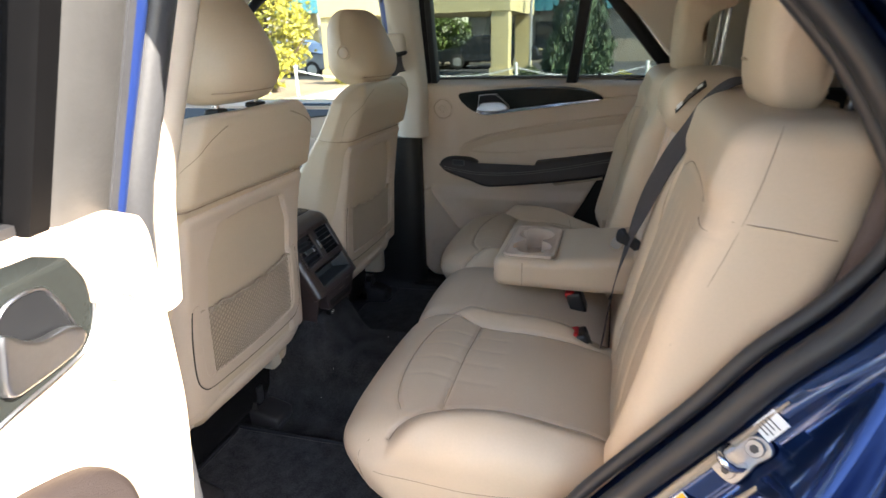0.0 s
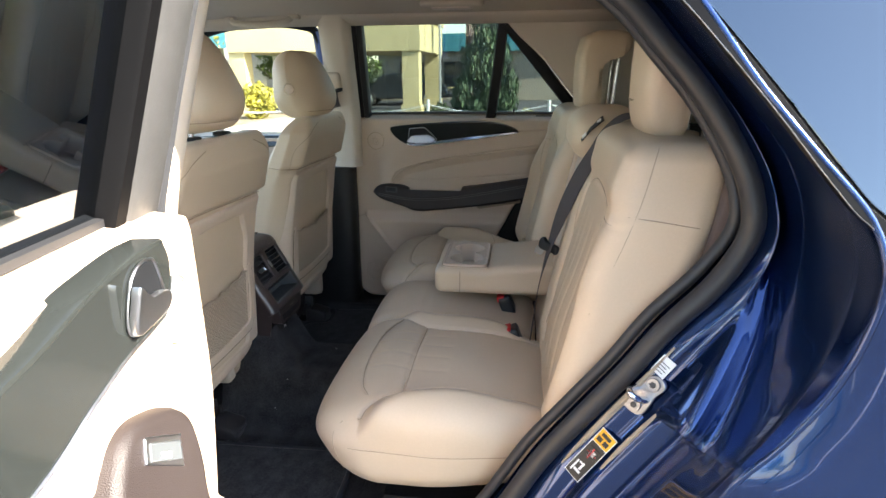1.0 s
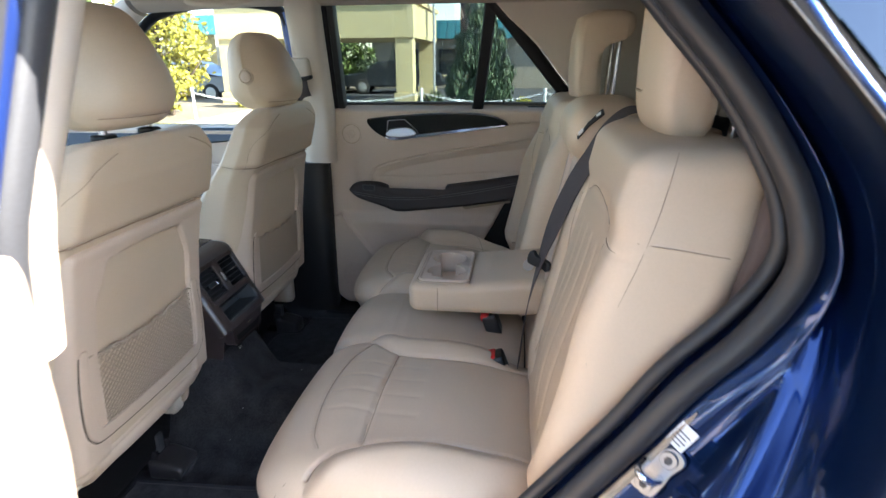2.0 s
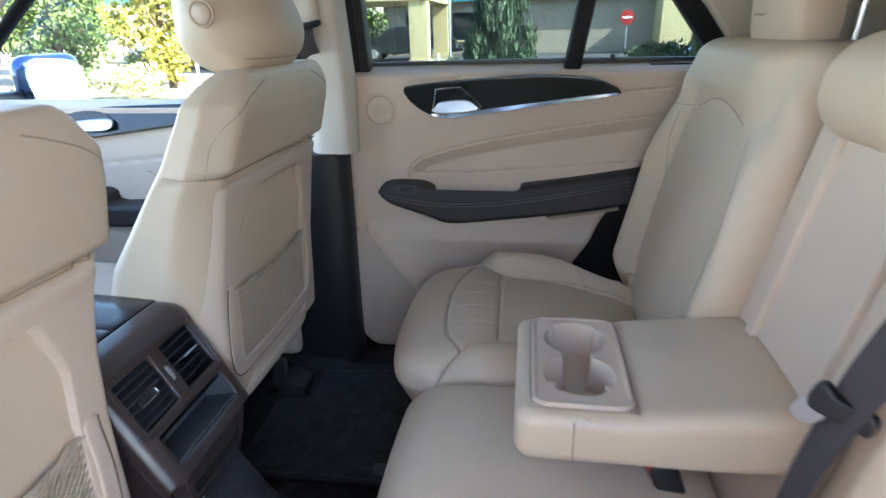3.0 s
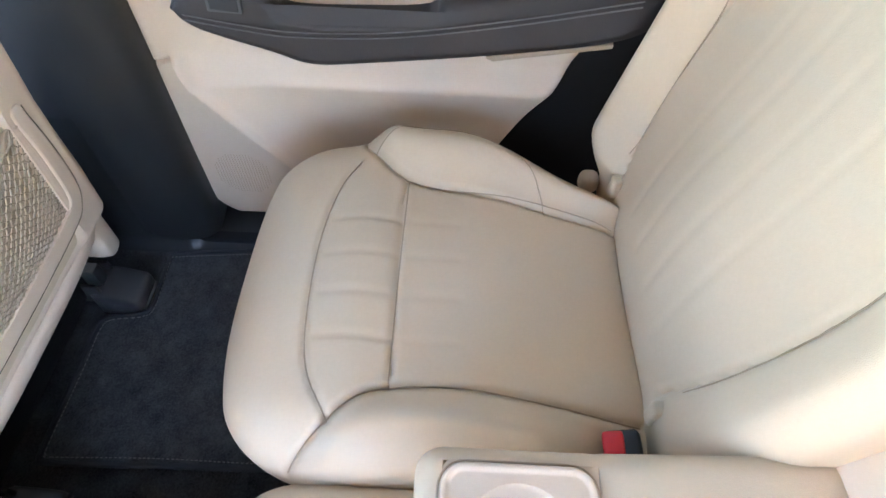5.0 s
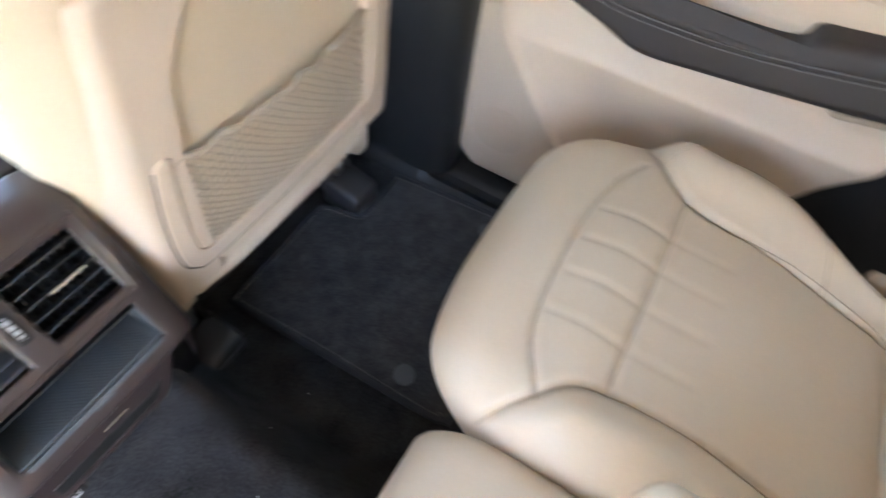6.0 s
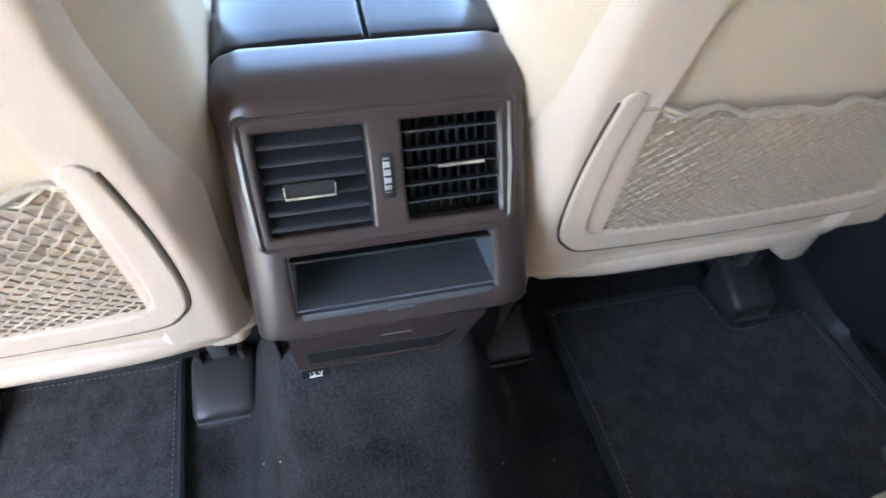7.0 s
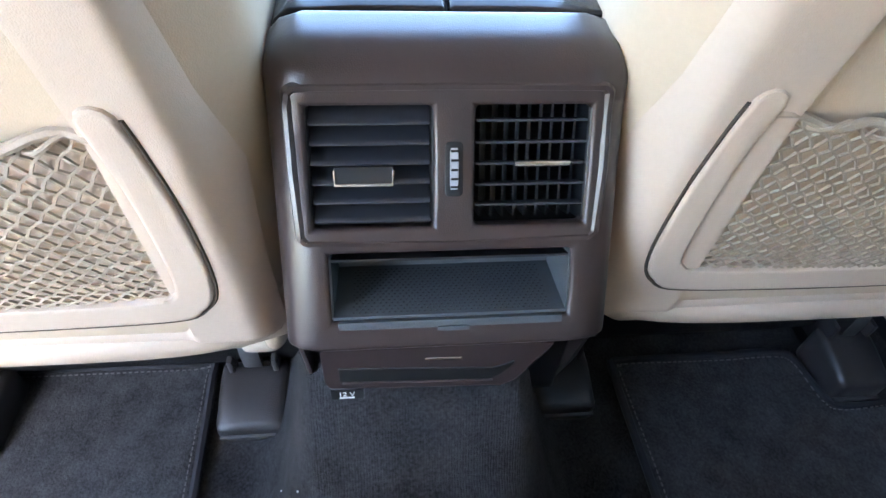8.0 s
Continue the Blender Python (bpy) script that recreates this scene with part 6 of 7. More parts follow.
for side, word, c, half, bc in ((1, "right", 0.412, 0.247, 0.418), (-1, "left", -0.378, 0.257, -0.385)):
    t = thing("bench_seat", (0.05, c, 0.50), "beige leather outer rear seat with pleated cushion and raised bolsters", "car seat", group="rear seats")
    v, f, e1, e2, e3, e4 = seat_cushion(c, half, side)
    cu = part("cushion", (v, f), LEATHER, t, "pleated leather seat cushion")
    shape = seat_back(bc, 0.245, side)
    back_ = part("backrest", shape, LEATHER, t, "pleated leather backrest")
    ox = 0.045 if side < 0 else 0.0
    for line in (e1, e2, e3, *([e4] if side > 0 else []), [(-0.017, y) for y in np.linspace(-0.150, 0.140, 24)]):
        line = [q_ for a_, b_ in zip(line[:-1], line[1:]) for q_ in (np.array(a_), (np.array(a_) + np.array(b_)) / 2)] + [np.array(line[-1])]
        part("seam", tube(drape(v, [(q_[0] + ox, c + side * q_[1]) for q_ in line], (0, 1), (2, 1), 0.0002, 0.006), 0.0008, 5), SEAM, cu, "sewn seam")
    for line in ([(z, 0.165 + 0.02 * math.sin((z - 0.87) * 8)) for z in np.linspace(0.90, 1.235, 40)], [(z, (-0.155 - 0.029 * math.sin((z - 0.85) * 7)) if side > 0 else (-0.145 - 0.012 * math.sin((z - 0.87) * 8))) for z in np.linspace(0.90, 1.235, 40)],
                 [(1.243 - 0.03 * (y - 0.15), y) for y in np.linspace(0.150, 0.222, 12)], [(1.2445 + 0.0275 * math.cos(y * 12.5), y) for y in np.linspace(-0.118, 0.118, 30)]):
        part("seam", tube(drape(shape[0], [(bc + side * y, z) for z, y in line], (1, 2), (0, -1), 0.0002, 0.006), 0.0008, 5), SEAM, back_, "sewn seam")
    if side < 0:
        # seams along the outer corner and across the outer flank
        corner_line = smooth_line([(0.450, -0.594, 1.362), (0.443, -0.608, 1.343), (0.430, -0.617, 1.289), (0.412, -0.623, 1.232), (0.390, -0.625, 1.171), (0.360, -0.6255, 1.094)], 8)
        part("seam", tube(corner_line, 0.0006, 5), SEAM, back_, "sewn seam")
        part("seam", tube(smooth_line([(0.409, -0.618, 1.257), (0.432, -0.622, 1.255), (0.457, -0.623, 1.252), (0.490, -0.623, 1.247), (0.515, -0.6215, 1.243)], 6), 0.0010, 5), SEAM, back_, "sewn seam")
    if side < 0:
        flank_ = [drape(v, smooth_line(ln, 8), (0, 2), (1, -1), 0.0003, 0.008) for ln in ([(-0.075, 0.845), (-0.092, 0.820), (-0.088, 0.770), (-0.080, 0.735)], [(-0.060, 0.805), (0.06, 0.800), (0.20, 0.790), (0.28, 0.785)])]
        for ln in flank_:
            part("seam", tube(ln, 0.0009, 5), SEAM, cu, "sewn seam")
    part("back_shell", soft_box((0, bc - 0.238, 0.86), (1, bc + 0.238, 1.348), (0.4, 0.02, 0.02), (8, 10, 20),
                                lambda p: np.stack([rest_x(p[:, 2]) + (0.190 if side < 0 else 0.150) - 0.012 + 0.062 * p[:, 0], p[:, 1], p[:, 2] - 0.02 * p[:, 0]], 1)), SHELL_TAUPE, t, "taupe rear shell of the backrest")
    part("under_frame", soft_box((-0.02, c - 0.2, 0.50), (0.45, c + 0.2, 0.66), 0.02, (3, 3, 3)), BLACK_TRIM, t, "dark seat frame under the cushion")
    head_restraint(t, 0.435 if side > 0 else -0.393, 0.004 if side > 0 else 0.040, -0.026 if side > 0 else -0.010)
    if side > 0:
        kn = part("knob", soft_box((0.228, 0.597, 0.802), (0.258, 0.627, 0.834), 0.012, (6, 6, 6)), LEATHER_PANEL, t, "small beige backrest release knob")
    for yy in ((c + 0.155, c - 0.165) if side > 0 else ()):
        part("anchor_flap", soft_box((0.258, yy - 0.009, 0.838), (0.274, yy + 0.009, 0.875), 0.006, (5, 5, 6)), LEATHER, t, "beige flap over a child-seat anchor")

t = thing("bench_seat", (0.05, 0.02, 0.50), "narrow beige middle rear seat with its armrest folded down", "car seat", group="rear seats")


def middle_warp(p):
    x, y, z = p[:, 0], p[:, 1], p[:, 2]
    top = rise(z, 0.70, 0.79)
    up = top * (0.016 * (1 - (y / 0.15) ** 2) - 0.025 * rise(x, 0.05, 0.26) - 0.02 * rise(-x, 0.05, 0.18))
    up = up - top * 0.004 * np.exp(-((x + 0.005) / 0.003) ** 2)
    return np.stack([x + 0.05 * (1 - top) * rise(-x, -0.1, 0.1), 0.022 + y, z + up], 1)


part("cushion", soft_box((-0.165, -0.152, 0.60), (0.30, 0.152, 0.845), (0.07, 0.035, 0.055), (60, 40, 20), middle_warp), LEATHER, t)
part("under_frame", soft_box((0.0, -0.12, 0.52), (0.45, 0.16, 0.66), 0.02, (3, 3, 3)), BLACK_TRIM, t)
part("recess", soft_box((0, -0.122, 0.77), (1, 0.168, 1.285), 0.02, (6, 16, 20), lambda p: np.stack([rest_x(p[:, 2]) + 0.045 + 0.09 * p[:, 0], p[:, 1], p[:, 2]], 1)), LEATHER_PANEL, t, "beige padded recess behind the armrest")
for s, y in ((-1, -0.06), (1, 0.105)):
    part("recess_rib", soft_box((0, y - 0.012, 0.98), (1, y + 0.012, 1.27), 0.01, (4, 4, 10), lambda p: np.stack([rest_x(p[:, 2]) + 0.036 + 0.02 * p[:, 0], p[:, 1], p[:, 2]], 1)), LEATHER_PANEL, t)
head = part("headrest", soft_box((0.335, -0.118, 1.262), (0.50, 0.152, 1.392), (0.055, 0.06, 0.055), (20, 26, 18),
                                 lambda p: np.stack([p[:, 0] + 0.028 + 0.04 * (p[:, 2] - 1.30), p[:, 1], p[:, 2] - 0.02 * ((p[:, 1] - 0.017) / 0.135) ** 2 * (p[:, 2] > 1.33)], 1)), LEATHER, t, "low padded middle head restraint")
tg = part("tag", ribbon([(0.384, -0.104, 1.318), (0.404, -0.112, 1.345), (0.432, -0.108, 1.368)], [(0.0, 0.013, 0.004)] * 3, 0.001), PRINT_BLACK, head, "small black printed tag")
for k in range(3):
    part("print", ribbon([(0.386 + 0.016 * k, -0.1095 - 0.003 * (k == 1), 1.324 + 0.017 * k), (0.394 + 0.016 * k, -0.1125 + 0.002 * (k == 2), 1.333 + 0.016 * k)], [(0.0, 0.007 - 0.002 * k, 0.003)] * 2, 0.0008), WHITE_PAPER, tg)


# fold-down armrest with the twin cup holder
AY0, AY1, AX0, AX1 = -0.080, 0.172, 0.022, 0.40
CUPS = [(0.104, 0.096, 0.044), (0.104, 0.004, 0.046)]


def cup_depth(x, y):
    """How deep the cup holder is at a point: two round wells joined by a neck, with small tabs."""
    d = np.zeros_like(x)
    for cx, cy, r in CUPS:
        d = np.maximum(d, rise(r - np.hypot(x - cx, y - cy), 0.0, 0.004))
    d = np.maximum(d, rise(0.020 - np.abs(x - 0.104), 0, 0.004) * rise(0.05 - np.abs(y - 0.053), 0, 0.004))
    for cx, cy in ((0.069, 0.125), (0.140, 0.126), (0.068, -0.020), (0.140, -0.020)):
        d = d * (1 - rise(0.009 - np.hypot(x - cx, y - cy), 0, 0.003))
    return d * 0.052


t = thing("center_armrest", (0.30, 0.045, 0.90), "beige leather centre armrest folded down, with twin cup holder", "armrest")
part("pad", soft_box((AX0, AY0, 0.898), (AX1, AY1, 0.972), (0.024, 0.022, 0.020), (70, 40, 16),
                     lambda p: np.stack([p[:, 0], p[:, 1], np.where(p[:, 2] > 0.93, p[:, 2] + 0.10 * np.maximum(0, p[:, 0] - 0.15) + 0.006 * np.exp(-((p[:, 1] - 0.046) / 0.09) ** 2) * rise(p[:, 0], 0.175, 0.22) - 0.004 * np.exp(-((p[:, 0] - 0.170) / 0.002) ** 2) - 0.03 * rise(p[:, 0], 0.34, 0.40)
                                                                    - 0.062 * rise(0.060 - np.abs(p[:, 0] - 0.104), 0, 0.004) * rise(0.108 - np.abs(p[:, 1] - 0.046), 0, 0.004),
                                                                    p[:, 2] + 0.03 * np.maximum(0, p[:, 0] - 0.25))], 1)), LEATHER, t, "padded leather body")
def tray_inset(x, y, r=0.022):
    """Distance inwards from the rounded outline of the cup tray."""
    qx, qy = np.abs(x - 0.104) - (0.063 - r), np.abs(y - 0.046) - (0.111 - r)
    return r - np.hypot(np.maximum(qx, 0), np.maximum(qy, 0)) - np.minimum(np.maximum(qx, qy), 0)


def tray_surface(u, v):
    x, y = 0.040 + 0.128 * u, -0.066 + 0.224 * v
    e = tray_inset(x, y)
    return x, y, 0.9708 + 0.0072 * rise(e, 0.0002, 0.003) - 0.0018 * rise(e, 0.005, 0.010) - 0.0015 * np.exp(-(e / 0.0012) ** 2) - cup_depth(x, y)


tray = part("cup_tray", grid(tray_surface, 150, 240), LEATHER_PANEL, t, "beige moulded cup holder insert")
for cx, cy in ((0.069, 0.125), (0.140, 0.126), (0.068, -0.020), (0.140, -0.020)):
    part("tab", soft_box((cx - 0.006, cy - 0.005, 0.945), (cx + 0.006, cy + 0.005, 0.974), 0.004, (4, 4, 4)), PILLAR_TRIM, tray, "small sprung tab")
corner_at = [(0.104 + sx * 0.041, 0.046 + sy * 0.089, a0) for sx, sy, a0 in ((1, 1, 0), (-1, 1, 90), (-1, -1, 180), (1, -1, 270))]
rim_ = [(cx + math.cos(math.radians(a0 + a)), cy + math.sin(math.radians(a0 + a)), cx, cy) for cx, cy, a0 in corner_at for a in range(0, 91, 15)]
part("rim_gap", tube([(cx + 0.0222 * (x - cx), cy + 0.0222 * (y - cy), 0.9722) for x, y, cx, cy in rim_], 0.0009, 6, closed=True), SEAM, tray)
part("strap", slab(round_ring([(0.094, 0.903), (0.094, 0.964), (0.110, 0.966), (0.126, 0.966), (0.126, 0.902), (0.110, 0.901)], 2), lambda u, v, d: (u, AY0 - 0.0010 + d + 0.020 - math.sqrt(0.020 ** 2 - min(0.0199, max(0.0, 0.920 - v, v - 0.952)) ** 2), v), 0.004, 0.0008), LEATHER, t, "narrow leather pull strap")
part("end_seam", tube([(0.0925, AY0 - 0.0002, 0.906), (0.0925, AY0 - 0.0004, 0.964)], 0.0012, 6), SEAM, t)
part("hinge_cover", soft_box((0.36, AY0 + 0.02, 0.90), (0.44, AY1 - 0.02, 1.0), 0.02, (5, 5, 5)), BLACK_TRIM, t)
part("strap_hole", disc((0.345, AY0 - 0.0005, 0.945), (0, -1, 0), 0.006, 0.003, 12), BLACK_TRIM, t)

# ---- belt and buckles ----
t = thing("seat_belt", (0.40, -0.12, 0.85), "grey-brown seat belt lying against a backrest edge", "seat belt")
line = smooth_line([(0.53, -0.206, 1.368), (0.468, -0.206, 1.380), (0.428, -0.204, 1.350), (0.402, -0.200, 1.295), (0.376, -0.193, 1.242), (0.347, -0.182, 1.165), (0.321, -0.168, 1.075), (0.298, -0.160, 0.96), (0.284, -0.160, 0.82)], 6)
part("webbing", ribbon(line, [Vector((0.0, 0.0235, 0.004)).lerp(Vector((-0.0110, 0.0192, 0.0050)), float(rise(k, 8, 22))).lerp(Vector((0.0030, 0.0215, 0.0045)), float(rise(k, 28, 42))) for k in range(len(line))], 0.0009), BELT, t)
TO, TW_, TA = Vector((0.319, -0.1665, 1.070)), Vector((-0.745, 0.650, 0.150)).normalized(), Vector((0.26, -0.14, 0.955)).normalized()
TN = TA.cross(TW_).normalized()
TN = TN if TN.y < 0 else -TN
grip = round_ring([(-0.028, -0.006), (-0.024, 0.005), (-0.010, 0.008), (0.010, 0.008), (0.021, 0.016), (0.029, 0.010), (0.027, -0.009), (0.016, -0.015), (-0.014, -0.013), (-0.025, -0.015)], 3)
tn = part("tongue", slab(grip, lambda u, v, d: TO + TW_ * u + TA * v + TN * (0.006 - d), 0.011, 0.003), VENT_BLACK, t, "black belt tongue grip")
part("blade", slab(round_ring([(0.008, -0.010), (0.027, -0.007), (0.034, -0.018), (0.031, -0.030), (0.018, -0.032), (0.010, -0.025)], 3), lambda u, v, d: TO + TW_ * u + TA * v + TN * (0.0035 - d), 0.002, 0.0005), HANDLE_CHROME, tn, "steel belt blade")


def buckle(x, y, z, tilt, label):
    t = thing("belt_buckle", (x, y, z - 0.06), label, "belt buckle", group="belt buckles")
    part("body", soft_box((x - 0.016, y - 0.024, z - 0.075), (x + 0.020, y + 0.024, z), 0.006, (5, 6, 6)), VENT_BLACK, t, "black buckle body")
    part("release", soft_box((x - 0.018, y - 0.021, z - 0.012), (x + 0.004, y + 0.021, z + 0.004), 0.004, (5, 6, 4)), RED_PLASTIC, t, "red release button")
    t.rotation_euler = (0, radians(tilt), 0)


buckle(0.250, -0.178, 0.858, -20, "black belt buckle with red release button beside the door-side cushion")
buckle(0.245, 0.205, 0.862, -20, "black belt buckle with red release button beside the far cushion")
buckle(0.228, -0.015, 0.880, -20, "black belt buckle with red release button under the armrest")
t = thing("belt_buckle", (-0.654, -0.137, 0.56), "black belt buckle with red release button between front seat and console", "belt buckle", group="belt buckles")
part("stalk", soft_box((-0.672, -0.141, 0.56), (-0.646, -0.131, 0.845), 0.004, (4, 3, 4)), VENT_BLACK, t, "black buckle stalk")
part("body", soft_box((-0.680, -0.146, 0.825), (-0.636, -0.124, 0.893), 0.005, (6, 5, 6)), VENT_BLACK, t, "black buckle body")
part("release", soft_box((-0.676, -0.144, 0.884), (-0.634, -0.126, 0.899), 0.004, (6, 5, 4)), RED_PLASTIC, t, "red release button")

# ---- centre console seen from the rear ----
CON = np.array(smooth_line([(-1.10, 1.024), (-0.95, 1.020), (-0.70, 1.012), (-0.60, 1.0080), (-0.560, 1.0054), (-0.536, 1.0036), (-0.518, 1.0000), (-0.502, 0.9868), (-0.4935, 0.9625), (-0.459, 0.902), (-0.429, 0.850), (-0.414, 0.822), (-0.409, 0.806)], 14))
CON_S = np.concatenate([[0], np.cumsum(np.linalg.norm(np.diff(CON, axis=0), axis=1))])
CON_S = CON_S - CON_S[np.argmin(np.hypot(CON[:, 0] + 0.494, CON[:, 1] - 0.962))]


def con(y, w, d=0.0):
    """A point on the console's skin: y across, w down its rear from the vents' upper edge (minus: forwards over its top), d below the skin."""
    x, z = np.interp(w, CON_S, CON[:, 0]), np.interp(w, CON_S, CON[:, 1])
    tx = np.interp(w + 0.006, CON_S, CON[:, 0]) - np.interp(w - 0.006, CON_S, CON[:, 0])
    tz = np.interp(w + 0.006, CON_S, CON[:, 1]) - np.interp(w - 0.006, CON_S, CON[:, 1])
    n = math.hypot(tx, tz)
    return (float(x + tz / n * d), float(y), float(z - tx / n * d))


t = thing("rear_console", (-0.55, 0.0, 0.66), "dark brown rear centre console with air vents and storage tray", "console")


def holed_plate(ys, ws, holes, thick, bevel, y_max):
    """A plate over the grid ys x ws on the console's skin, with holes, bevelled."""
    bm = bmesh.new()
    vs = [[bm.verts.new((y, w, 0)) for w in ws] for y in ys]
    for i in range(len(ys) - 1):
        for j in range(len(ws) - 1):
            cy, cw = (ys[i] + ys[i + 1]) / 2, (ws[j] + ws[j + 1]) / 2
            if not any(a < cy < b and c < cw < d for a, b, c, d in holes):
                bm.faces.new((vs[i][j], vs[i + 1][j], vs[i + 1][j + 1], vs[i][j + 1]))
    bmesh.ops.delete(bm, geom=[v for v in bm.verts if not v.link_faces], context="VERTS")
    r = bmesh.ops.extrude_face_region(bm, geom=bm.faces[:])
    for g in r["geom"]:
        if isinstance(g, bmesh.types.BMVert):
            g.co.z += thick
    bmesh.ops.recalc_face_normals(bm, faces=bm.faces[:])
    sharp = [e for e in bm.edges if len(e.link_faces) == 2 and e.calc_face_angle(0) > 1.0]
    bmesh.ops.bevel(bm, geom=sharp, offset=bevel, segments=3, affect="EDGES", profile=0.5)
    for v in bm.verts:
        y, w, d = v.co
        round_ = 0.016 * (max(0, abs(y) - (y_max - 0.022)) / 0.022) ** 2          # the skin rolls off at both sides
        v.co = con(y, w, d + round_)
    bm.verts.index_update()
    return bm


V0, VW, TW = -0.009, 0.066, (0.083, 0.131)
ys = [-0.113, -0.103, -0.0885, -0.080, -0.012, 0.014, 0.080, 0.0865, 0.103, 0.113]
ws = [-0.080, -0.074, -0.066, -0.058, -0.050, -0.042, -0.034, -0.026, -0.018, V0, 0.015, 0.035, VW, TW[0], 0.11, TW[1], 0.140, 0.146, 0.152]
part("face", holed_plate(ys, ws, [(-0.0885, -0.012, V0, VW), (0.014, 0.0865, V0, VW), (-0.080, 0.080, *TW)], 0.016, 0.0032, 0.113), ESPRESSO, t, "dark brown face plate")
for a, b in ((-0.111, -0.0012), (0.0012, 0.111)):
    wl_ = [-0.50, -0.40, -0.30, -0.20, -0.16, -0.13, -0.10, -0.0825]
    part("lid", holed_plate([a, a + 0.012, (a + b) / 2, b - 0.012, b], wl_, [], 0.012, 0.003, 0.113), LID_BROWN, t, "dark brown lid of the front storage box")
prof = [con(0, w, 0.0165)[::2] for w in np.linspace(-0.50, -0.07, 8)] + [con(0, w, 0.058)[::2] for w in np.linspace(-0.02, 0.15, 8)] + [(-0.455, 0.79), (-0.455, 0.70), (-0.52, 0.64), (-1.0, 0.62), (-1.05, 0.9)]
verts, faces, m_ = [], [], len(prof)
for y in (-0.105, -0.101, 0.101, 0.105):
    k = 0.004 if abs(y) > 0.103 else 0.0
    verts += [(p[0] - k, y, p[1] - k) for p in prof]
for i in range(3):
    faces += [(i * m_ + k, i * m_ + (k + 1) % m_, (i + 1) * m_ + (k + 1) % m_, (i + 1) * m_ + k) for k in range(m_)]
faces += [tuple(range(m_))[::-1], tuple(range(3 * m_, 4 * m_))]
bm = bmesh.new()
vs = [bm.verts.new(v) for v in verts]
for f in faces:
    bm.faces.new([vs[i] for i in f])
bmesh.ops.triangulate(bm, faces=[f for f in bm.faces if len(f.verts) > 4])
bmesh.ops.recalc_face_normals(bm, faces=bm.faces[:])
bm.verts.index_update()
part("body", bm, BLACK_TRIM, t, "dark console body")
for s in (-1, 1):
    side_prof = [con(0, w, 0.017)[::2] for w in np.linspace(-0.06, 0.150, 16)] + [(-0.448, 0.755), (-0.465, 0.70), (-0.49, 0.665), (-0.56, 0.665), (-0.555, 0.78), (-0.565, 0.90)]
    part("side_cheek", slab(side_prof, lambda u, v, d: (u, s * (0.1085 - d), v), 0.0035, 0.001), ESPRESSO, t, "dark brown side cheek")


def con_box(y0, y1, w0, w1, d0, d1, r=0.001, tilt=0.0, n=(2, 2, 2)):
    """A small block on the console: across y, down w, depth d; tilt turns its depth downwards as it goes in."""
    v, f = soft_box((y0, w0, d0), (y1, w1, d1), r, n)
    return [con(p[0], p[1] + tilt * (p[2] - d0), p[2]) for p in v], f[:, ::-1]


for name, y0, y1 in (("left", -0.0885, -0.012), ("right", 0.014, 0.0865)):
    vent = part("vent", con_box(y0, y1, V0, VW, 0.050, 0.054), PRINT_BLACK, t, "black air vent with slats")
    for s in (y0 - 0.0006, y1 - 0.0004):
        part("vent_wall", con_box(s, s + 0.001, V0, VW, 0.006, 0.05), VENT_BLACK, vent)
    if name == "left":
        for k in range(6):
            w = V0 + 0.0035 + 0.0121 * k
            part("slat", con_box(y0 + 0.001, y1 - 0.0015, w + 0.0065, w + 0.0083, 0.004, 0.019, 0.0006, -0.68, (6, 2, 4)), VENT_SLAT, vent)
        tab = part("tab", con_box(-0.073, -0.037, 0.0265, 0.0375, -0.001, 0.004, 0.0012, 0, (5, 5, 3)), VENT_BLACK, vent, "vent tab with bright edge")
        part("bright_edge", tube([con(-0.073, 0.029, -0.0012), con(-0.0725, 0.0378, -0.002), con(-0.0375, 0.0378, -0.002), con(-0.037, 0.029, -0.0012)], 0.0011, 6), CHROME, tab)
    else:
        for k in range(5):
            w = V0 + 0.0085 + 0.0132 * k
            part("slat", con_box(y0 + 0.001, y1 - 0.001, w, w + 0.0018, 0.004, 0.017, 0.0005, 0.05, (5, 2, 4)), VENT_SLAT, vent)
        for k in range(9):
            y = y0 + 0.0055 + 0.0077 * k
            part("fin", con_box(y, y + 0.0018, V0 + 0.001, VW - 0.001, 0.020, 0.042, 0.0004), VENT_BLACK, vent)
        part("tab", con_box(0.0385, 0.0745, 0.0245, 0.0282, -0.002, 0.003, 0.0012, 0, (5, 4, 3)), CHROME, vent, "chrome vent tab")
        part("bright_edge", con_box(0.0855, 0.0868, V0 + 0.002, VW - 0.003, 0.002, 0.006, 0.0004), STEEL, vent)
wh = part("thumb_wheel", tube([con(-0.0018, 0.029, 0.0175), con(-0.0013, 0.029, 0.0175), con(0.0028, 0.029, 0.0175), con(0.0033, 0.029, 0.0175)], [0.0205, 0.0222, 0.0222, 0.0205], 40), WHEEL_SILVER, t, "ribbed thumb wheel between the vents")
wc = Vector(con(0, 0.029, 0.0175))
ribs = []
for k in range(24):
    a = 2 * math.pi * k / 24
    c0 = wc + Vector((math.cos(a), 0, math.sin(a))) * 0.0222
    ribs.append(tube([c0 + Vector((0, -0.0014, 0)), c0 + Vector((0, 0.0029, 0))], 0.0008, 5))
part("rib", merge(*ribs), PRINT_BLACK, wh)
part("wheel_slot", con_box(-0.0060, 0.0075, 0.0105, 0.0475, -0.0004, 0.0020, 0.0040, 0, (8, 12, 2)), PRINT_BLACK, t, "dark slot round the thumb wheel")
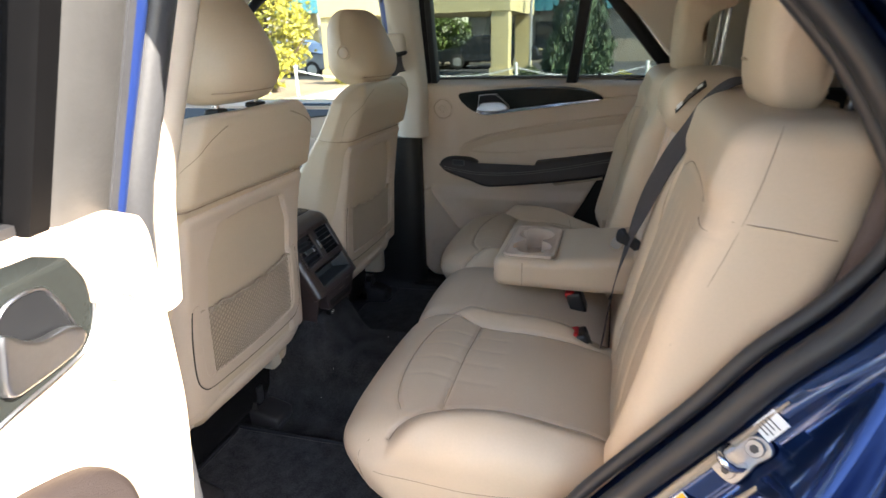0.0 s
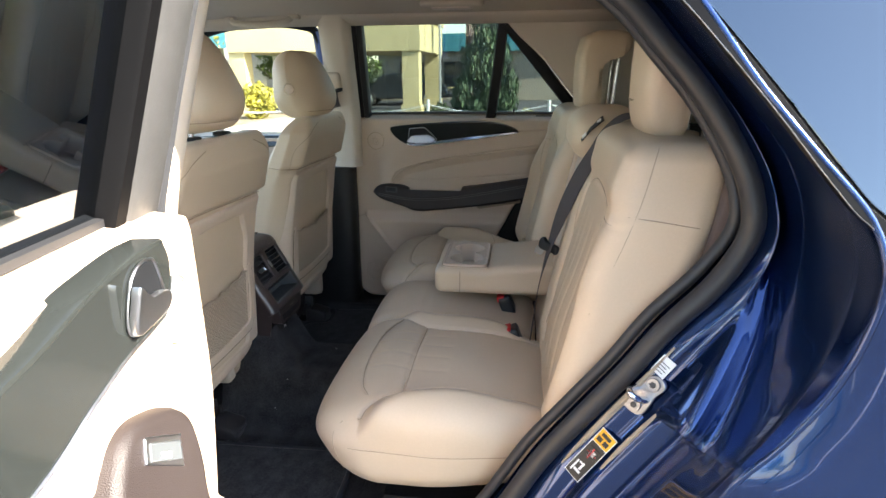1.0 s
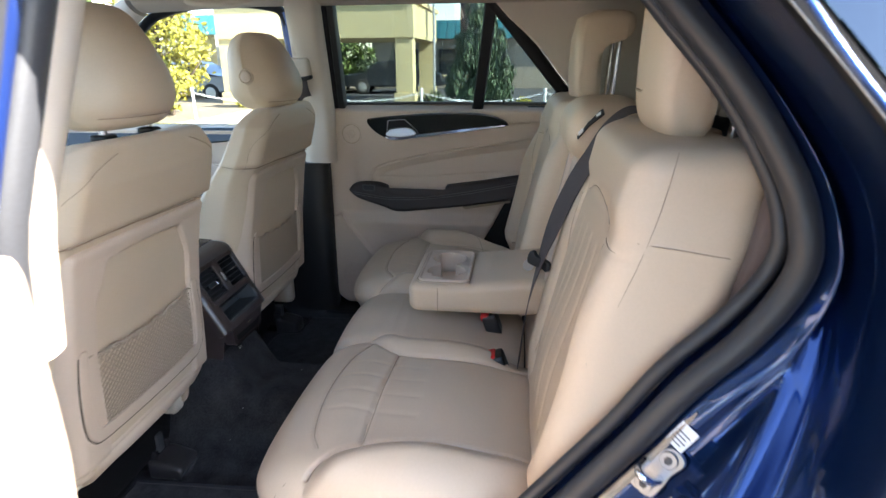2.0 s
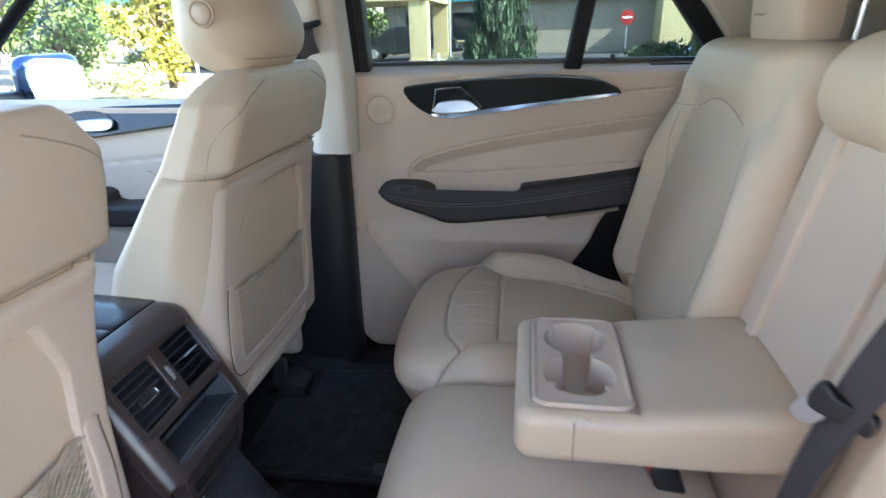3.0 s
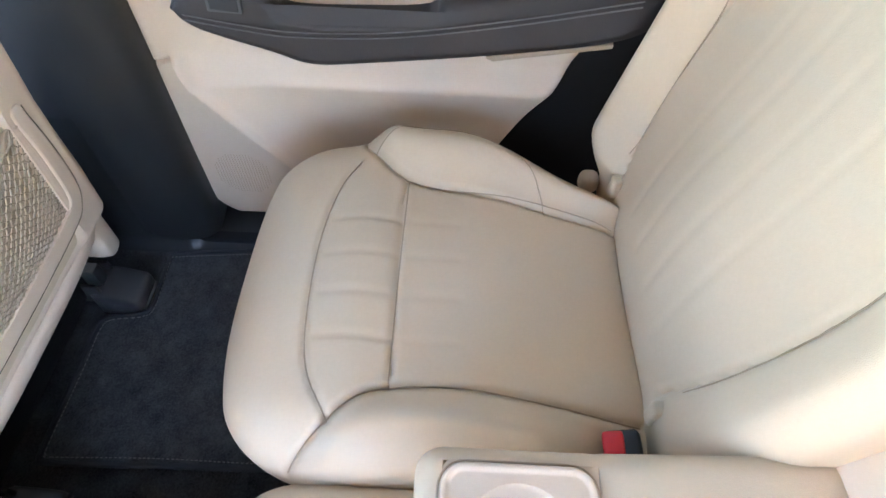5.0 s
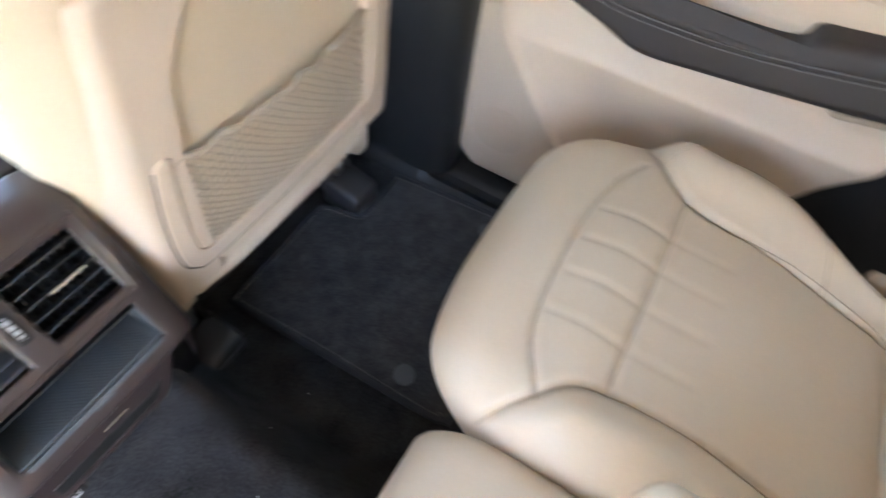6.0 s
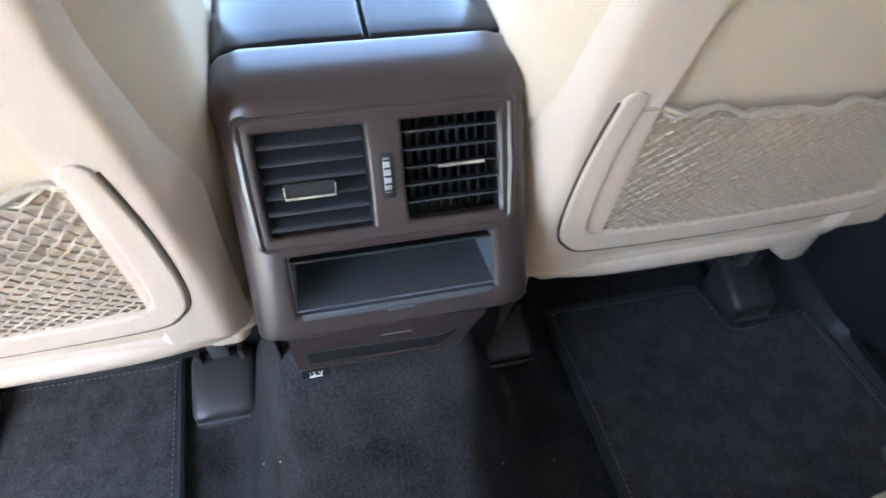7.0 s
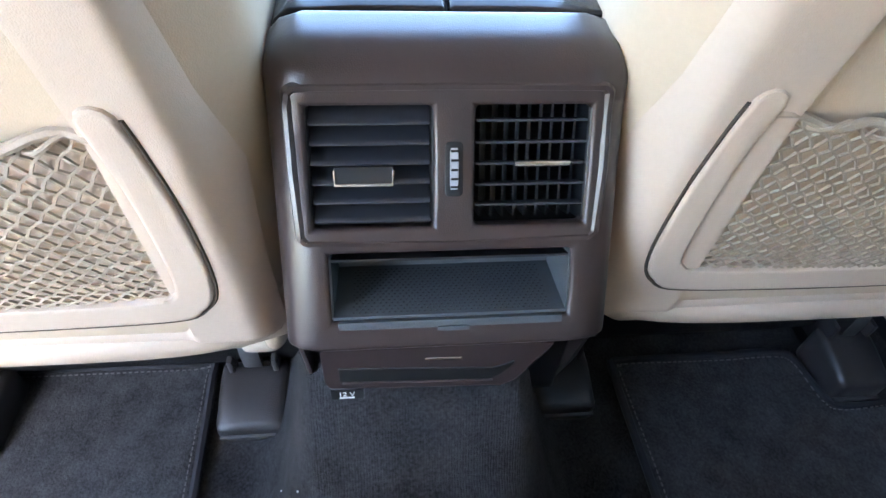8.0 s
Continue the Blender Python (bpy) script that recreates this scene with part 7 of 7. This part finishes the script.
frame_ = [(-0.098, -0.017), (-0.094, -0.020), (0.0, -0.021), (0.092, -0.020), (0.096, -0.017), (0.097, 0.03), (0.094, 0.072), (0.090, 0.075), (0.0, 0.077), (-0.092, 0.075), (-0.096, 0.072), (-0.098, 0.03)]
ring_ = [q_ for a_, b_ in zip(frame_, frame_[1:] + frame_[:1]) for q_ in [tuple(np.array(a_) + (np.array(b_) - np.array(a_)) * k / 6) for k in range(6)]]
part("vent_rim", tube([con(q_[0], q_[1], 0.0026) for q_ in ring_], 0.0034, 7, closed=True), ESPRESSO, t, "raised rim round the vents")
# storage tray
tr = part("tray_floor", con_box(-0.0795, 0.0795, 0.1275, 0.1300, 0.003, 0.085, 0.0005, -0.35, (4, 2, 10)), TRAY_GREY, t, "dark grey rubber tray mat")
part("tray_roof", con_box(-0.0795, 0.0795, 0.0875, 0.0895, 0.004, 0.055, 0.0005, 0.0), VENT_BLACK, t)
for s in (-0.0805, 0.0785):
    part("tray_wall", con_box(s, s + 0.002, TW[0], TW[1] + 0.002, 0.003, 0.055, 0.0005), TRAY_GREY, t)
part("tray_back", con_box(-0.0795, 0.0795, 0.083, 0.125, 0.0545, 0.057, 0.0005), TRAY_GREY, t)
part("tray_lip", con_box(-0.076, 0.076, 0.1300, 0.1360, -0.001, 0.004, 0.0012, 0, (8, 3, 3)), TRAY_GREY, t, "grey lip of the tray")
part("lip_notch", con_box(-0.010, 0.012, 0.1345, 0.1385, -0.0018, 0.003, 0.001, 0, (4, 3, 2)), TRAY_GREY, t)
dots = []
for i in range(34):
    for j in range(16):
        y, d = -0.066 + 0.004 * i + (0.002 if j % 2 else 0), 0.006 + 0.0029 * j
        dots.append(([con(y - 0.0011, 0.1270 - 0.35 * (d - 0.003), d), con(y, 0.1270 - 0.35 * (d - 0.002), d + 0.0009), con(y + 0.0011, 0.1270 - 0.35 * (d - 0.003), d), con(y, 0.1270 - 0.35 * (d - 0.004), d - 0.0009), con(y, 0.1264 - 0.35 * (d - 0.003), d)],
                     [(0, 1, 4), (1, 2, 4), (2, 3, 4), (3, 0, 4)]))
part("tray_texture", merge(*dots), VENT_BLACK, tr)
# lower flap with the slot and the socket
lower = lambda y, z, d=0.0: (-0.421 + (0.826 - z) * 0.15 - d, y, z)
lf = part("lower_flap", slab([(-0.0905, 0.830), (-0.0905, 0.792), (-0.086, 0.786), (0.0, 0.782), (0.040, 0.781), (0.050, 0.786), (0.071, 0.818), (0.073, 0.828)], lambda u, v, d: lower(u, v, d), 0.03, 0.0022), ESPRESSO, t, "dark brown lower flap")
part("slot", slab([(-0.079, 0.8095), (-0.076, 0.8100), (0.030, 0.8035), (0.040, 0.8060), (0.046, 0.8100), (0.047, 0.8070), (0.038, 0.7960), (0.030, 0.7910), (-0.074, 0.7950), (-0.079, 0.7960)], lambda u, v, d: lower(u, v, d - 0.0008), 0.003, 0.0006), PRINT_BLACK, lf, "dark slot")
part("slot_lip", tube([lower(-0.077, 0.7945, -0.001), lower(-0.02, 0.7920, -0.001), lower(0.032, 0.7900, -0.001)], 0.0012, 6), ESPRESSO, lf)
part("bright_line", tube([lower(-0.018, 0.8165, -0.0006), lower(0.008, 0.8160, -0.0006)], 0.0010, 6), CHROME, lf)
sk = part("socket_label", slab([(-0.087, 0.784), (-0.063, 0.782), (-0.063, 0.771), (-0.087, 0.771)], lambda u, v, d: lower(u, v, d + 0.002), 0.014, 0.001), PRINT_BLACK, t, "black socket cover printed 12 V")
txt = bpy.data.curves.new("socket_text", "FONT")
txt.body, txt.size, txt.align_x = "12 V", 0.0066, "CENTER"
txt.extrude = 0.0002
tx = new("print", txt)
tx.data.materials.append(WHITE_PAPER)
tx.parent = sk
tx.matrix_local = Matrix.Translation(Vector(lower(-0.0755, 0.7762, 0.0014)) - origin_of(sk)) @ Matrix(((0, -0.148, 0.989, 0), (1, 0, 0, 0), (0, 0.989, 0.148, 0), (0, 0, 0, 1)))
part("print_bar", slab([(-0.081, 0.7745), (-0.070, 0.7745), (-0.070, 0.7736), (-0.081, 0.7736)], lambda u, v, d: lower(u, v, d + 0.0012), 0.0008, 0.0002), WHITE_PAPER, sk)

# ---- mats and seat rails ----
for word, outline in (("right", [(-0.574, 0.250), (-0.588, 0.254), (-0.592, 0.270), (-0.593, 0.40), (-0.594, 0.485), (-0.580, 0.508), (-0.525, 0.520), (-0.508, 0.545), (-0.510, 0.64), (-0.490, 0.660), (-0.20, 0.680), (-0.16, 0.64), (-0.16, 0.30), (-0.175, 0.266), (-0.20, 0.258), (-0.40, 0.254)]),
                      ("left", [(-0.615, -0.290), (-0.600, -0.272), (-0.19, -0.262), (-0.16, -0.30), (-0.16, -0.64), (-0.20, -0.680), (-0.58, -0.66), (-0.615, -0.63)])):
    t = thing("floor_mat", (-0.38, 0.46 if word == "right" else -0.46, 0.497), "charcoal carpet floor mat with bound edge", "floor mat", group="floor mats")
    ring = round_ring(outline, 5)
    part("mat_surface", slab(ring, lambda u, v, d: (u, v, 0.508 - d), 0.012, 0.003), MAT_PILE, t)
    part("binding", tube([(p[0], p[1], 0.506) for p in ring], 0.0055, 7, closed=True), MAT_EDGE, t, "stitched dark binding")
    dash = []
    cen = np.mean(ring, axis=0)
    for k in range(0, len(ring)):
        p, q = ring[k], ring[(k + 1) % len(ring)]
        steps = max(1, int(np.linalg.norm(q - p) / 0.007))
        for i in range(steps):
            a, b = p + (q - p) * i / steps, p + (q - p) * (i + 0.55) / steps
            ia, ib = a + (cen - a) / np.linalg.norm(cen - a) * 0.010, b + (cen - b) / np.linalg.norm(cen - b) * 0.010
            dash.append(tube([(ia[0], ia[1], 0.5095), (ib[0], ib[1], 0.5095)], 0.0009, 4))
    part("stitching", merge(*dash), THREAD_GREY, t)
    if word == "right":
        for x, y in ((-0.264, 0.294), (-0.284, 0.631)):
            part("fixing", disc((x, y, 0.5105), (0, 0, 1), 0.018, 0.005, 20), TRAY_GREY, t, "round mat fixing")
for x0, x1, y0, y1, z1, lab in ((-0.60, -0.513, -0.250, -0.170, 0.545, "dark grey plastic cover over a seat rail end"), (-0.60, -0.517, 0.132, 0.208, 0.540, "dark grey plastic cover over a seat rail end"),
                                (-0.60, -0.517, 0.522, 0.592, 0.560, "dark grey plastic cover over a seat rail end"), (-0.60, -0.50, -0.57, -0.49, 0.552, "dark grey plastic cover over a seat rail end")):
    t = thing("rail_cover", ((x0 + x1) / 2, (y0 + y1) / 2, 0.497), lab, "seat rail cover", group="seat rail covers")
    part("cap", soft_box((x0, y0, 0.495), (x1, y1, z1), 0.008, (6, 6, 5), lambda p: p - np.stack([0 * p[:, 0], 0 * p[:, 0], 0.30 * np.maximum(0, p[:, 0] - (x0 + 0.03)) * (p[:, 2] > 0.51)], 1)), RAIL_GREY, t)
    for s in (-1, 1):
        part("cheek", soft_box((x0 - 0.02, (y0 + y1) / 2 + s * 0.026 - 0.004, 0.53), (x0 + 0.022, (y0 + y1) / 2 + s * 0.026 + 0.004, z1 + 0.022), 0.003, (4, 3, 4)), RAIL_GREY, t)
    part("lip", tube([(x1 + 0.001, y0 + 0.004, 0.512), (x1 + 0.001, y1 - 0.004, 0.512)], 0.003, 7), FRAME_GREY, t)
    part("rail", soft_box((-1.1, (y0 + y1) / 2 - 0.02, 0.50), (x0 + 0.015, (y0 + y1) / 2 + 0.02, 0.558), 0.004, (3, 3, 3)), BLACK_TRIM, t)
    part("bracket", soft_box((x0 - 0.03, (y0 + y1) / 2 - 0.012, 0.55), (x0 + 0.02, (y0 + y1) / 2 + 0.012, 0.60), 0.004, (3, 3, 3)), STEEL, t)

# lint on the tunnel carpet
lint = [disc((x, y, float(floor_height(np.array([x]), np.array([y]))[0]) + 0.001), (0, 0, 1), 0.0009, 0.0008, 6) for x, y in ((-0.40, -0.13), (-0.36, 0.10), (-0.43, -0.16), (-0.30, 0.02), (-0.38, 0.19))]
tagged(part("lint", merge(*lint), WHITE_PAPER), "white specks of lint on the carpet", "lint", kind="stuff")

# ---- belt guide on the right pillar, roof fittings ----
t = thing("belt_guide", (-0.46, 0.655, 1.44), "beige belt height guide with dark belt on the pillar", "belt guide")
part("cover", soft_box((-0.505, 0.625, 1.405), (-0.430, 0.668, 1.475), (0.014, 0.014, 0.014), (8, 6, 8), lambda p: p + np.stack([0 * p[:, 0], -0.28 * (p[:, 2] - 1.44), 0 * p[:, 0]], 1)), PILLAR_TRIM, t)
part("slider", soft_box((-0.492, 0.632, 1.48), (-0.448, 0.650, 1.545), 0.006, (5, 4, 6)), PILLAR_TRIM, t)
part("webbing", ribbon(smooth_line([(-0.465, 0.640, 1.43), (-0.468, 0.632, 1.398), (-0.470, 0.650, 1.365), (-0.470, 0.685, 1.335), (-0.470, 0.715, 1.31)], 5), [Vector((0.024, 0, 0.002))] * 21, 0.0010), BELT, t, "dark belt webbing")
part("loop", soft_box((-0.500, 0.620, 1.398), (-0.425, 0.642, 1.412), 0.005, (6, 4, 3), lambda p: p + np.stack([0 * p[:, 0], 0 * p[:, 0], 0.25 * (p[:, 0] + 0.46)], 1)), BLACK_TRIM, t, "black belt loop")
for x0, x1, y in ((-0.80, -0.567, 0.560),):
    t = thing("grab_handle", ((x0 + x1) / 2, y, 1.66), "beige roof grab handle above the front window", "grab handle")
    part("grip", tube(smooth_line([(x0, y + 0.01, 1.668), (x0 + 0.025, y - 0.022, 1.643), ((x0 + x1) / 2, y - 0.030, 1.636), (x1 - 0.025, y - 0.022, 1.645), (x1, y + 0.01, 1.668)], 6), 0.011, 9, flat=0.7), HEADLINER, t)
    for x in (x0, x1):
        part("foot", soft_box((x - 0.022, y - 0.012, 1.652), (x + 0.022, y + 0.025, 1.675), 0.008, (4, 4, 4)), HEADLINER, t)
t = thing("dome_lamp", (0.015, 0.40, 1.67), "switched-off beige dome lamp in the headliner", "lamp")
part("housing", soft_box((-0.085, 0.365, 1.664), (0.115, 0.445, 1.690), (0.03, 0.03, 0.01), (10, 8, 4)), HEADLINER, t)
part("lens", soft_box((-0.050, 0.378, 1.659), (0.080, 0.432, 1.672), (0.02, 0.02, 0.006), (10, 8, 4)), LAMP_LENS, t, "pinkish lamp lens")
t = thing("visor_lamp", (-0.92, 0.35, 1.66), "round roof lamp near the windscreen", "lamp")
part("ring", tube([(-0.92 + 0.05 * math.cos(a), 0.38 + 0.04 * math.sin(a), 1.668) for a in np.linspace(0, 6.283, 25)[:-1]], 0.005, 6, closed=True), HEADLINER, t)
t = thing("cargo_cover", (0.9, 0, 1.2), "black roller cover over the luggage space", "cargo cover")
part("cassette", tube([(0.60, -0.64, 1.19), (0.60, 0.64, 1.19)], 0.035, 12), BLACK_TRIM, t)
part("sheet", soft_box((0.60, -0.63, 1.20), (1.50, 0.63, 1.208), 0.003, (3, 3, 2)), BLACK_TRIM, t)
